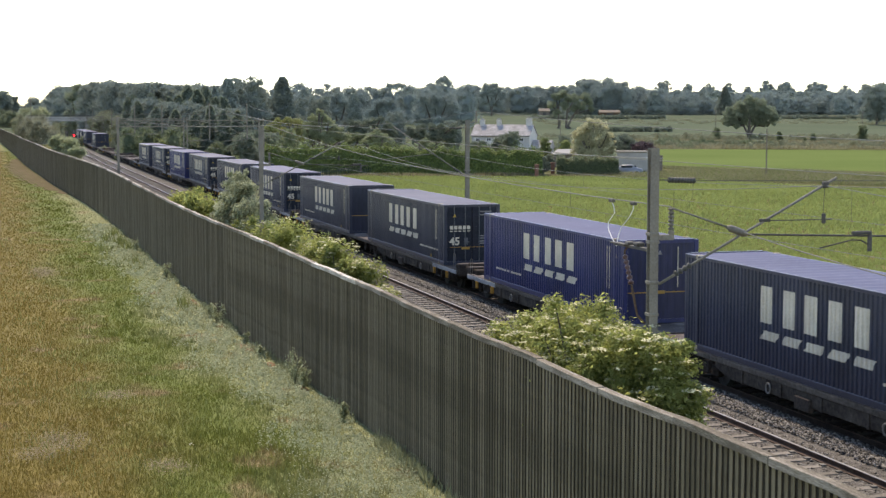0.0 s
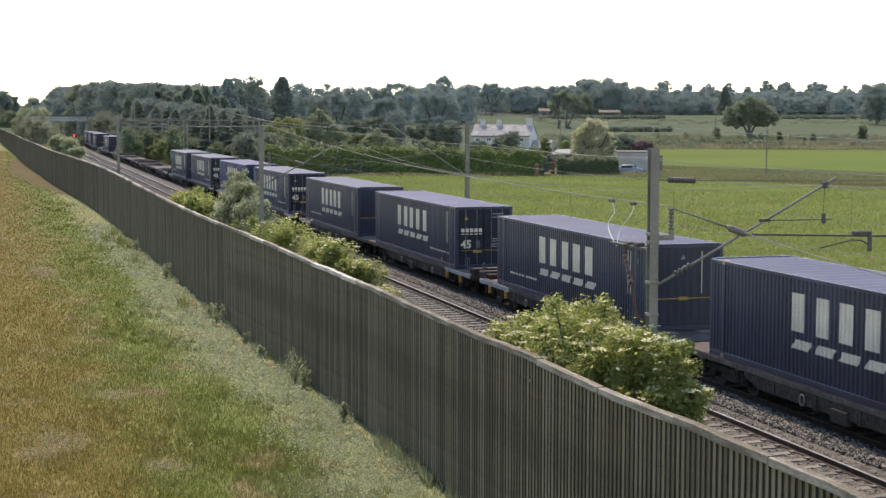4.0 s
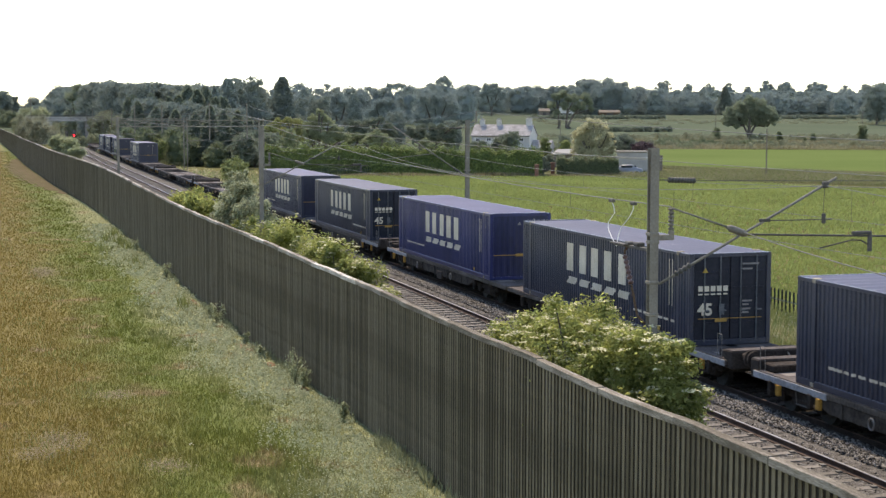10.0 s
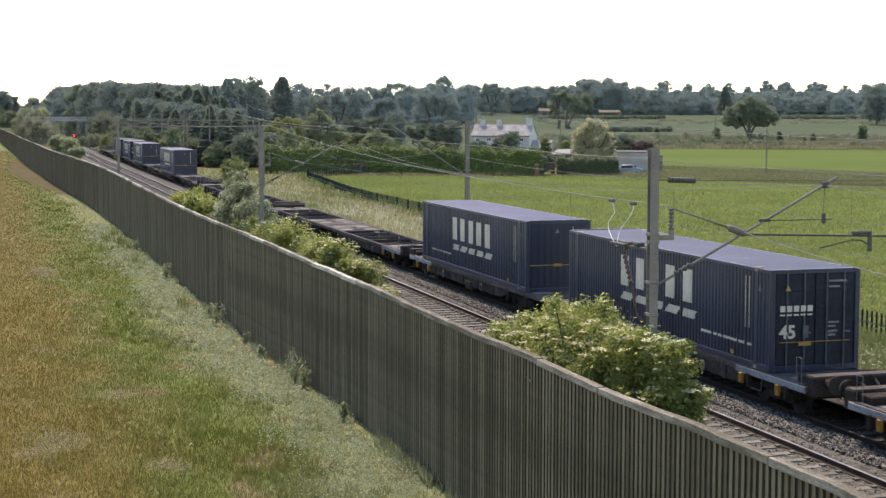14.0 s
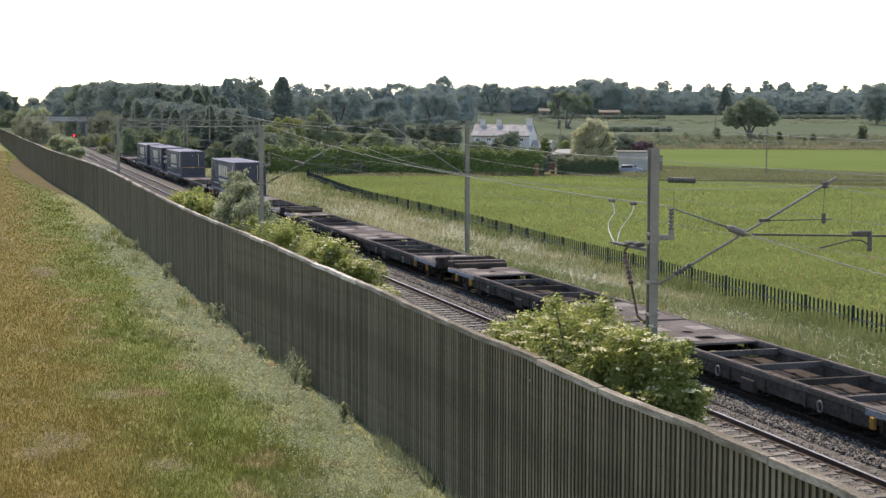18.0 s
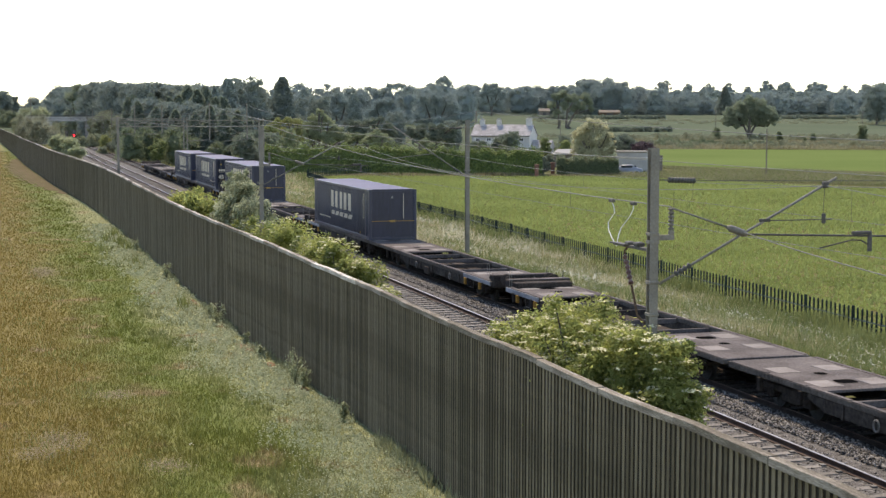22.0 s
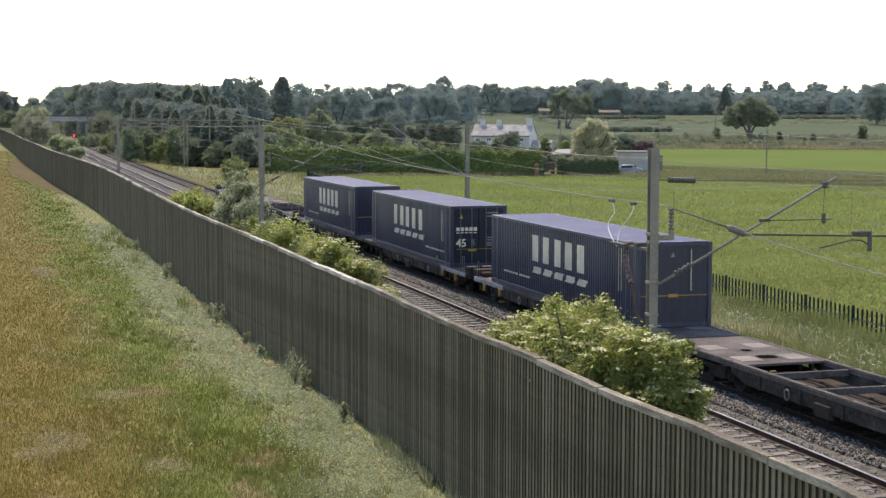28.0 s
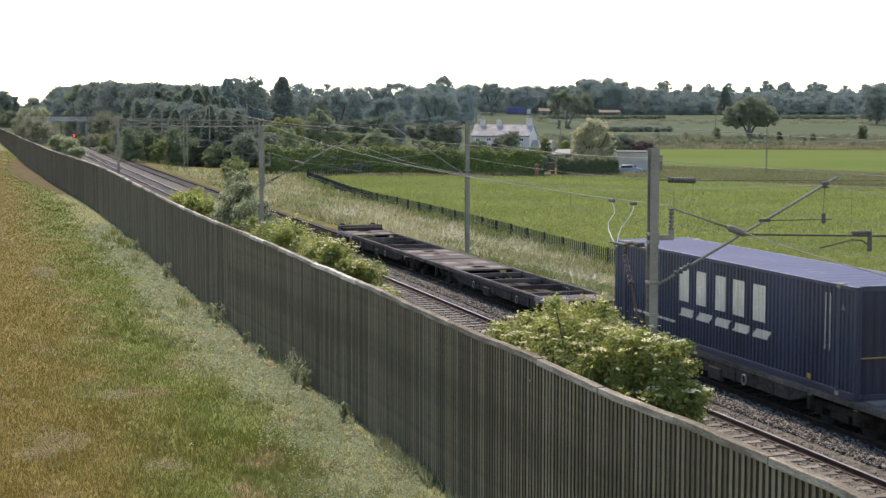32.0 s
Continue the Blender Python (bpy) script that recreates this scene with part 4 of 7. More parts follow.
def wires():
    w = thing("overhead_wires", Matrix(), "grey overhead contact, catenary and feeder wires above the tracks", "overhead wires", kind="structure")
    n_sup = [(-22, 16.5), (25.9, 15.4), (68, 16.2), (110, 16.7), (153, 16.6), (203, 17.2), (262, 17.5), (330, 18.4), (410, 19.6)]
    t_sup = [(-26, 19.6), (24, 20.2), (76.5, 20.2), (115, 19.7), (153, 20.3), (203, 20.4), (262, 21.2), (330, 21.8), (410, 23.0)]
    for sup in (n_sup, t_sup):
        part("catenary_wire", sagging([(x, y, 5.95 if y < 100 else 6.4) for y, x in sup], 0.75, 0.008), M_WIRE, w)
        part("contact_wire", sagging([(x, y, 4.72) for y, x in sup], 0.02, 0.0065, 4), M_WIRE, w)
        for (y0, x0), (y1, x1) in zip(sup[:6], sup[1:6]):
            for i in range(1, 6):
                t = i / 6
                z = 5.95 - 0.75 * 4 * t * (1 - t) + (0.45 * smooth(76, 115, y0 + (y1 - y0) * t))
                x, y = x0 + (x1 - x0) * t, y0 + (y1 - y0) * t
                part("dropper_wire", Shape().tube([(x, y, 4.73), (x, y, z)], 0.005, 4), M_DARKSTEEL, w)
    part("feeder_wire", sagging([(12.17, 25.9, 5.6), (12.2, 68, 6.8), (12.4, 153, 7.0), (12.7, 203, 7.0), (13, 262, 7.0)], 0.35, 0.012), M_WIRE, w)
    part("anchor_wire", sagging([(13.65, 25.9, 5.1), (14.0, 21.62, 4.69), (14.4, 12, 4.0)], 0.03, 0.012, 4), M_WIRE, w, "grey wire run to an anchor")
    part("earth_wire", sagging([(24.69, -30, 7.2), (24.69, 76.5, 7.45), (25.3, 153, 7.1), (25.6, 203, 7.1), (26.6, 262, 7.1)], 0.9, 0.012), M_WIRE, w)
    part("cross_wire", sagging([(12.0, 25.9, 6.5), (24.2, 76.5, 6.2)], 0.25, 0.008), M_WIRE, w)
    part("cross_wire", sagging([(12.0, 68, 6.9), (20.2, 24, 5.9)], 0.2, 0.010), M_WIRE, w)
    part("cross_wire", sagging([(20.2, 76.5, 6.5), (25.1, 153, 8.2)], 0.4, 0.012), M_WIRE, w)
    part("cross_wire", sagging([(15, 68, 6.7), (21.4, 153, 8.3)], 0.4, 0.012), M_WIRE, w)


wires()


def signal():
    s = thing("railway_signal", pose(14.0, 261.3, 0), "black railway signal on a post showing a red light", "signal")
    part("post", Shape().tube([(0, 0, -0.5), (0, 0, 4.6)], 0.09, 8), M_GALV, s)
    part("backboard", Shape().box(-0.33, 0.33, -0.04, 0.04, 3.2, 4.7, 0.06), M_DARKSTEEL, s)
    part("hood", Shape().tube([(0, -0.04, 3.74), (0, -0.3, 3.74)], 0.2, 12, False), M_DARKSTEEL, s)
    part("red_lamp", Shape().tube([(0, -0.05, 3.72), (0, -0.09, 3.72)], 0.12, 14), plain("red_signal_light", (1.0, 0.02, 0.03), 0.4, 0, 2.5), s, "glowing red lamp")


signal()


def dark_signal():
    s = thing("railway_signal", pose(12.9, 262.5, 0), "small unlit black railway signal on a post", "signal")
    part("post", Shape().tube([(0, 0, -0.5), (0, 0, 4.4)], 0.08, 8), M_GALV, s)
    part("backboard", Shape().box(-0.26, 0.26, -0.04, 0.04, 3.4, 4.5, 0.06), M_DARKSTEEL, s)
    part("hood", Shape().tube([(0, -0.04, 3.9), (0, -0.28, 3.9)], 0.17, 12, False), M_DARKSTEEL, s)


dark_signal()


def overbridge():
    """A plain road bridge across both tracks at the far end of the line."""
    b = thing("road_bridge", pose(0, 430.0, 0, 0, 0, -1), "grey concrete road bridge with a dark railing over the tracks", "bridge")
    part("deck", Shape().box(10.6, 30.5, 0, 7.5, 5.3, 6.0, 0.05), M_GREYWALL, b)
    for y in (0.0, 7.2):
        part("parapet", Shape().box(10.6, 30.5, y - 0.08, y + 0.22, 6.0, 6.45, 0.03), M_GREYWALL, b)
        rail = part("railing", Shape().tube([(10.6, y + 0.07, 6.9), (30.5, y + 0.07, 6.9)], 0.06, 6).tube([(10.6, y + 0.07, 6.68), (30.5, y + 0.07, 6.68)], 0.04, 6), M_DARKSTEEL, b, "dark steel railing")
        post = Shape().box(-0.05, 0.05, -0.05, 0.05, 0, 0.5).mesh("railing_post", M_DARKSTEEL)
        for i in range(10):
            part("railing_post", post, M_DARKSTEEL, rail).matrix_basis = pose(11.2 + i * 2.0, y + 0.07, 6.42)
    for x0, x1 in ((13.6, 17.3), (26.3, 30.0)):
        part("abutment", Shape().box(x0, x1, 0.2, 7.3, -0.9, 5.3, 0.04), M_GREYWALL, b)


overbridge()

# ---- green palisade fence beyond the train ----


def on_line(line, s):
    for (x0, y0), (x1, y1) in zip(line, line[1:]):
        d = math.hypot(x1 - x0, y1 - y0)
        if s <= d:
            return x0 + (x1 - x0) * s / d, y0 + (y1 - y0) * s / d, math.atan2(y1 - y0, x1 - x0)
        s -= d
    return None


def palisade():
    fence = thing("palisade_fence", Matrix(), "low dark green steel palisade fence along the field edge", "fence")
    pale = Shape().add([(-0.042, -0.02, 0), (0.042, -0.02, 0), (0.042, 0.02, 0), (-0.042, 0.02, 0), (-0.042, -0.02, 1.2), (0.042, -0.02, 1.2), (0.042, 0.02, 1.2), (-0.042, 0.02, 1.2), (0, 0, 1.25)],
                       [(0, 1, 5, 4), (1, 2, 6, 5), (2, 3, 7, 6), (3, 0, 4, 7), (4, 5, 8), (5, 6, 8), (6, 7, 8), (7, 4, 8), (3, 2, 1, 0)]).mesh("pale", M_GREENPAINT)
    post = Shape().box(-0.05, 0.05, -0.05, 0.05, 0, 1.27, 0.01).mesh("post", M_GREENPAINT)
    rest, rails = Shape(), Shape()
    n, k, s = 0, 0, 9.4
    prev = None
    while True:
        q = on_line(PALE_LINE, s)
        if q is None:
            break
        x, y, a = q
        z = land_z(x, y)
        m = pose(x, y, z, 0, 0, math.degrees(a))
        if k % 11 == 0:
            part("post", post, M_GREENPAINT, fence).matrix_basis = m
            if prev:
                for zz in (0.3, 0.78):
                    rails.tube([(prev[0], prev[1], prev[2] + zz), (x, y, z + zz)], 0.03, 4)
            prev = (x, y, z)
        elif n < 300:
            part("pale", pale, M_GREENPAINT, fence).matrix_basis = m
            n += 1
        else:
            rest.box(-0.042, 0.042, -0.02, 0.02, 0, 1.22, 0, m)
        k += 1
        s += 0.34
    part("rail_run", rails, M_PALERAIL, fence, "sun-bleached green rails")
    tagged(part("pale_run", rest, M_GREENPAINT, fence, "run of pales further along"), kind="stuff")


palisade()

# ---- containers ----
BOX_L, BOX_W, BOX_H = 13.716, 2.5, 2.58


def ripple(y, pitch=0.19, depth=0.036):
    """Depth of a corrugated panel at y."""
    t = (y / pitch) % 1.0
    if t < 0.36:
        return 0.0
    if t < 0.5:
        return depth * (t - 0.36) / 0.14
    if t < 0.86:
        return depth
    return depth * (1 - (t - 0.86) / 0.14)


def ripple_ys(y0, y1, pitch=0.19):
    out = [y0]
    k = math.floor(y0 / pitch)
    while k * pitch < y1:
        for t in (0, 0.36, 0.5, 0.86):
            y = (k + t) * pitch
            if y0 + 1e-4 < y < y1 - 1e-4:
                out.append(y)
        k += 1
    return out + [y1]


def side_panel(x, sign, y0, y1, z0, z1, lift=0.0, slant=0.0):
    """A piece of corrugated side wall, or of the paint on it; slant shifts its top along y."""
    s = Shape()
    ys = ripple_ys(y0, y1) if not slant else [y0 + (y1 - y0) * i / 12 for i in range(13)]
    for y in ys:
        s.v += [(x + sign * (ripple(y) - lift), y, z0), (x + sign * (ripple(y + slant) - lift), y + slant, z1)]
    for i in range(len(ys) - 1):
        q = (2 * i, 2 * i + 1, 2 * i + 3, 2 * i + 2)
        s.f.append(q if sign < 0 else q[::-1])
    return s


def numerals(text, size, material):
    cu = bpy.data.curves.new("numerals", "FONT")
    cu.body, cu.size, cu.extrude, cu.offset = text, size, 0.002, 0.012
    ob = bpy.data.objects.new("numerals", cu)
    me = bpy.data.meshes.new_from_object(ob)
    me.materials.append(material)
    bpy.data.objects.remove(ob)
    return me


def container(paint_name, doors_ahead, label):
    """A 45-foot box, y = 0 at its leading end; doors_ahead: the door end leads."""
    c = thing("shipping_container", Matrix(), label, "container", "containers on the train")
    pt, rf = M_PAINTS[paint_name], M_ROOFS[paint_name]
    hw = BOX_W / 2
    for sx in (-1, 1):
        part("side_wall", side_panel(sx * (hw - 0.01), -sx, 0.12, BOX_L - 0.12, 0.16, BOX_H - 0.1), pt, c)
        part("bottom_rail", Shape().box(sx * hw - 0.06 if sx > 0 else -hw, hw if sx > 0 else -hw + 0.06, 0.1, BOX_L - 0.1, 0.0, 0.16, 0.01), pt, c)
        part("top_rail", Shape().box(sx * hw - 0.06 if sx > 0 else -hw, hw if sx > 0 else -hw + 0.06, 0.1, BOX_L - 0.1, BOX_H - 0.1, BOX_H - 0.02, 0.01), pt, c)
        for y in (0.762, BOX_L - 0.762):
            part("lifting_post", Shape().box(sx * hw - (0.05 if sx > 0 else 0.006), sx * hw + (0.006 if sx > 0 else 0.05), y - 0.09, y + 0.09, 0.0, BOX_H - 0.01, 0.012), pt, c)
            for z in (0.0, BOX_H - 0.118):
                part("corner_casting", Shape().box(sx * (hw - 0.08) - 0.09, sx * (hw - 0.08) + 0.09, y - 0.085, y + 0.085, z + 0.002, z + 0.122, 0.012), M_CASTING, c)
        for y in (0.0, BOX_L - 0.14):
            part("corner_post", Shape().box(sx * hw - (0.14 if sx > 0 else 0), sx * hw + (0 if sx > 0 else 0.14), y, y + 0.14, 0.0, BOX_H - 0.01, 0.015), pt, c)
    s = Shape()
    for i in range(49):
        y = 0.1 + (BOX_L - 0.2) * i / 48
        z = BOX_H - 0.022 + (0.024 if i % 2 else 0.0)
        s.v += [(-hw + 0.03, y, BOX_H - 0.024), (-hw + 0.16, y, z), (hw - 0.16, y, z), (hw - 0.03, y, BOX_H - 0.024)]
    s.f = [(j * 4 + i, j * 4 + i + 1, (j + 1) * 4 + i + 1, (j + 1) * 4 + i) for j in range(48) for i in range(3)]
    part("roof", s, rf, c, "roof panel, paler than the sides with whitish patches")
    part("floor", Shape().box(-hw + 0.05, hw - 0.05, 0.05, BOX_L - 0.05, 0.05, 0.15), M_WAGON, c)
    door_y, wall_y = (0.0, BOX_L) if doors_ahead else (BOX_L, 0.0)
    turn = pose(0, door_y, 0) if doors_ahead else pose(0, door_y, 0, 0, 0, 180)
    for sx in (-1, 1):
        a, b = (-1.1, -0.012) if sx < 0 else (0.012, 1.1)
        d = Shape().box(a, b, 0.03, 0.08, 0.16, BOX_H - 0.12, 0.01, turn)
        dr = part("door", d, M_SHADED_DOOR, c, "door leaf, paint darkened for shade")
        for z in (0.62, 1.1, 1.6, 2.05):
            part("door_rib", Shape().box(a + 0.08, b - 0.08, 0.012, 0.03, z - 0.03, z + 0.03, 0.006, turn), M_SHADED_DOOR, dr)
        for x in (a + 0.3, b - 0.3):
            part("lock_rod", Shape().tube([turn @ Vector((x, 0.0, 0.1)), turn @ Vector((x, 0.0, BOX_H - 0.08))], 0.02, 6).box(x - 0.03, x + 0.18, -0.02, 0.02, 0.95, 1.0, 0.01, turn), M_DOORGEAR, dr)
    for z in (0.0, BOX_H - 0.12):
        part("end_beam", Shape().box(-1.12, 1.12, 0.01, 0.12, z, z + (0.16 if z == 0 else 0.11), 0.01, turn), pt, c)
    if doors_ahead:
        part("size_number", numerals("45", 0.46, M_MARK), M_MARK, c, "white number 45").matrix_basis = turn @ pose(-1.02, -0.024, 0.86, 90)
        for i in range(5):
            part("brand_block", Shape().box(-1.0 + i * 0.19, -0.86 + i * 0.19, -0.026, -0.02, 1.52, 1.67, 0, turn), M_MARK, c)
        for i in range(5):
            part("brand_stripe", Shape().box(-1.0 + i * 0.19, -0.87 + i * 0.19, -0.026, -0.02, 1.42, 1.46, 0, turn), M_MARK, c)
        part("warning_triangle", Shape().add([turn @ Vector(p) for p in ((-0.87, -0.024, 2.04), (-0.71, -0.024, 2.04), (-0.79, -0.024, 2.19))], [(0, 1, 2)]), M_YELLOW, c, "yellow warning triangle")
        part("data_plate", Shape().box(-0.36, -0.2, -0.026, -0.02, 0.86, 1.16, 0, turn), M_DOORGEAR, c)
        part("reflective_strip", Shape().box(-1.0, 0.95, -0.024, -0.018, 0.745, 0.765, 0, turn), M_AMBER, c, "amber strip")
        part("notice", Shape().box(-0.48, -0.12, -0.026, -0.02, 0.66, 0.74, 0, turn), M_AMBER, c)
        for z, w in ((2.24, 0.5), (2.1, 0.3), (1.2, 0.3), (1.1, 0.2), (0.98, 0.26), (0.88, 0.2)):
            part("lettering_bar", Shape().box(0.35, 0.35 + w, -0.026, -0.02, z, z + 0.05, 0, turn), M_FADED, c)
    wt = pose(0, wall_y, 0) if not doors_ahead else pose(0, wall_y, 0, 0, 0, 180)
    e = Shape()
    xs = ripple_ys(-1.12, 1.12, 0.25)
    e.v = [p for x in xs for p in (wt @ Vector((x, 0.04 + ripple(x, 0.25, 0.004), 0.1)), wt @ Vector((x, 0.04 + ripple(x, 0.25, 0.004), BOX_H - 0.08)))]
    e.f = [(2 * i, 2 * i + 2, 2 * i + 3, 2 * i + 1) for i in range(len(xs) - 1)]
    part("end_wall", e, M_SHADED_ENDS[paint_name], c, "smooth end panel, paint darkened for shade")
    for z in (0.0, BOX_H - 0.12):
        part("end_beam", Shape().box(-1.12, 1.12, 0.01, 0.12, z, z + 0.13, 0.01, wt), pt, c)
    if not doors_ahead:
        part("amber_rail", Shape().box(-1.1, 1.1, 0.0, 0.03, 0.945, 0.975, 0.01, wt).box(-0.2, 0.12, -0.012, 0.03, 0.91, 1.01, 0.01, wt), M_AMBER, c, "amber strip across the end")
        part("end_pipe", Shape().tube([wt @ Vector((0.55, 0.0, 1.1)), wt @ Vector((0.55, 0.0, 2.35))], 0.014, 6), M_MARK, c, "thin white upright pipe")
        part("warning_triangle", Shape().add([wt @ Vector(p) for p in ((-0.12, 0.03, 2.12), (0.04, 0.03, 2.12), (-0.04, 0.03, 2.27))], [(0, 1, 2)]), M_FADED, c, "faded warning triangle")
    # brand shapes on the side that faces the fence: five plain blocks, five slanted stripes
    off = 0.25 if doors_ahead else 0.0
    x = -hw + 0.01
    for i in range(5):
        y1 = 9.12 - i * 1.07 + off
        w = (0.58, 0.56, 0.58, 0.60, 0.66)[i]
        part("brand_block", side_panel(x, 1, y1 - w, y1, 1.22, 2.14, 0.005), M_MARK, c, "plain white block" if i == 0 else "")
        st = Shape()
        for q in range(8):
            o = -0.022 * q
            row = side_panel(x, 1, y1 - 0.78 + o, y1 + o, 0.80 + q * 0.029, 0.829 + q * 0.029, 0.006)
            st.add(row.v, row.f)
        part("brand_stripe", st, M_MARK, c, "slanted white stripe" if i == 0 else "")
    y = 3.85 if doors_ahead else 12.3
    for w in (0.62, 0.2, 0.2, 0.32, 0.36, 0.34, 0.3):
        part("lettering_bar", side_panel(x, 1, y - w, y, 0.54, 0.61, 0.005), M_MARK, c)
        y -= w + 0.09
    for yy in (1.1, 1.3):
        part("side_pipe", Shape().tube([(-hw - 0.008, yy, 1.0), (-hw - 0.008, yy, 2.32)], 0.010, 5), M_MARK, c, "thin pale upright pipe")
    part("data_plate", Shape().box(-hw - 0.014, -hw - 0.006, 1.9, 2.06, 0.2, 0.32), M_YELLOW, c, "small yellow plate")
    part("hazard_mark", Shape().add([(-hw - 0.012, 0.47, 2.0), (-hw - 0.012, 0.63, 2.0), (-hw - 0.012, 0.55, 2.16)], [(0, 2, 1)]), M_FADED, c, "faded triangular mark")
    return c


# ---- twin wagons ----
HALF = 18.545
DECK_Z = 0.90
WHEEL_R, AXLE = 0.42, 0.9


def wheelset_shape():
    s = Shape().tube([(-0.7, 0, 0), (0.7, 0, 0)], 0.08, 8)
    for sx in (-1, 1):
        s.tube([(sx * 0.70, 0, 0), (sx * 0.72, 0, 0), (sx * 0.735, 0, 0), (sx * 0.83, 0, 0)], 0.42, 20, True, [0.45, 0.45, 0.42, 0.41])
        s.tube([(sx * 0.83, 0, 0), (sx * 0.86, 0, 0)], 0.14, 10)
        for a in range(4):
            s.box(sx * 0.835 - 0.01, sx * 0.835 + 0.02, 0.2, 0.3, -0.05, 0.05, 0, Matrix.Rotation(a * math.pi / 2, 4, "X"))
    return s


WHEEL_MESH = wheelset_shape().mesh("wheelset", M_WHEEL)


def bogie_shape():
    s = Shape()
    for sx in (-1, 1):
        x0 = sx * 1.0
        s.box(x0 - 0.06, x0 + 0.06, -1.35, 1.35, 0.44, 0.62, 0.03)
        s.box(x0 - 0.07, x0 + 0.07, -0.4, 0.4, 0.26, 0.46, 0.03)
        for y in (-0.9, 0.9):
            s.box(x0 - 0.1, x0 + 0.1, y - 0.17, y + 0.17, 0.28, 0.55, 0.03)
    s.box(-1.0, 1.0, -0.22, 0.22, 0.4, 0.66, 0.03)
    for y in (-1.3, 1.3):
        s.box(-1.0, 1.0, y - 0.05, y + 0.05, 0.46, 0.56, 0.01)
    return s


BOGIE_MESH = bogie_shape().mesh("bogie", M_UNDERSHADE)


def half_wagon(w, y0, sign):
    """One half of a twin wagon: y0 its coupling end, sign the way along y to its inner end."""
    def Y(a, b):
        p, q = y0 + sign * a, y0 + sign * b
        return min(p, q), max(p, q)
    hw = 1.28
    zt = DECK_Z
    for sx in (-1, 1):
        x0, x1 = (hw - 0.14, hw) if sx > 0 else (-hw, -hw + 0.14)
        s = Shape().box(x0, x1, *Y(0.75, 18.4), zt - 0.16, zt - 0.02, 0.015)
        belly = Shape().box(x0 + 0.03, x1 - 0.03, *Y(4.4, 13.6), zt - 0.50, zt - 0.16, 0.015)
        for a, b in ((3.6, 4.4), (13.6, 14.4)):
            p, q = y0 + sign * a, y0 + sign * b
            deep, shallow = (q, p) if a < 5 else (p, q)
            belly.add([(x0 + 0.03, shallow, zt - 0.17), (x1 - 0.03, shallow, zt - 0.17), (x0 + 0.03, deep, zt - 0.17), (x1 - 0.03, deep, zt - 0.17), (x0 + 0.03, shallow, zt - 0.28), (x1 - 0.03, shallow, zt - 0.28), (x0 + 0.03, deep, zt - 0.50), (x1 - 0.03, deep, zt - 0.50)],
                  [(0, 1, 5, 4), (0, 4, 6, 2), (1, 3, 7, 5), (4, 5, 7, 6), (2, 6, 7, 3)])
        part("side_beam", s, M_BEAM, w)
        part("belly_beam", belly, M_GRIME, w, "grimy deep middle of the side beam")
        for a in (4.9, 6.9, 8.9, 10.8, 12.8):
            part("beam_rib", Shape().box(sx * (hw - 0.05), sx * (hw + 0.005), *Y(a, a + 0.05), zt - 0.48, zt - 0.16, 0.008), M_GRIME, w)
        part("brake_gear_box", Shape().box(sx * (hw - 0.03) - 0.07, sx * (hw - 0.03) + 0.07, *Y(9.4, 10.1), zt - 0.62, zt - 0.30, 0.02), M_WAGON, w)
        t = Shape()
        for i in range(9):
            t.box(x0 + 0.005, x1 - 0.005, *Y(1.0 + i * 1.93, 1.0 + i * 1.93 + 1.85), zt - 0.018, zt, 0.004)
        part("side_tread", t, M_DECK, w, "worn top of the side beam")
        for a in (6.2, 11.4):
            c = y0 + sign * a
            pts = [(sx * (hw + 0.02), c + 0.11 * math.cos(q), zt - 0.36 + 0.13 * math.sin(q)) for q in (i * math.pi / 8 for i in range(17))]
            part("lashing_ring", Shape().tube(pts, 0.024, 6, False), M_RINGPAINT, w, "pale metal ring")
        for a in (1.6, 3.5, 14.6, 16.6):
            part("step_bracket", Shape().box(sx * hw - 0.06, sx * hw + 0.04, *Y(a, a + 0.16), zt - 0.5, zt - 0.16, 0.01), M_UNDERSHADE, w)
    for a, b in ((0.75, 4.3), (13.8, 18.4)):
        part("deck_plate", Shape().box(-hw + 0.13, hw - 0.13, *Y(a, b), zt - 0.08, zt - 0.012, 0.01), M_DECK, w, "worn end deck")
        for x, o in ((-0.68, 0.35), (0.68, 0.35), (-0.68, 2.35), (0.68, 2.35)):
            part("wear_plate", Shape().box(x - 0.32, x + 0.32, *Y(a + o + 0.1, a + o + 0.9), zt - 0.012, zt - 0.004, 0.002), M_PATCH, w)
        for o, rx, ry in ((1.0, 0.28, 0.26), (2.15, 0.15, 0.17)):
            c = y0 + sign * (a + o)
            ov = Shape()
            ov.v = [(rx * math.copysign(abs(math.cos(q)) ** 0.6, math.cos(q)), c + ry * math.copysign(abs(math.sin(q)) ** 0.6, math.sin(q)), zt - 0.008) for q in (i * math.pi / 8 for i in range(16))]
            ov.f = [tuple(range(16))]
            part("deck_opening", ov, M_HOLE, w, "dark oval opening")
    for a in (5.7, 8.0, 10.3, 12.6):
        part("cross_beam", Shape().box(-hw + 0.13, hw - 0.13, *Y(a, a + 0.11), zt - 0.22, zt - 0.06, 0.01), M_DECK if a != 8.0 else M_WAGON, w)
    part("centre_floor", Shape().box(-hw + 0.14, hw - 0.14, *Y(4.4, 13.7), zt - 0.49, zt - 0.44), M_WAGON, w)
    part("brake_pipe", Shape().tube([(0.3, y0 + sign * 4.4, zt - 0.35), (0.35, y0 + sign * 13.6, zt - 0.35)], 0.04, 6), M_WAGON, w)
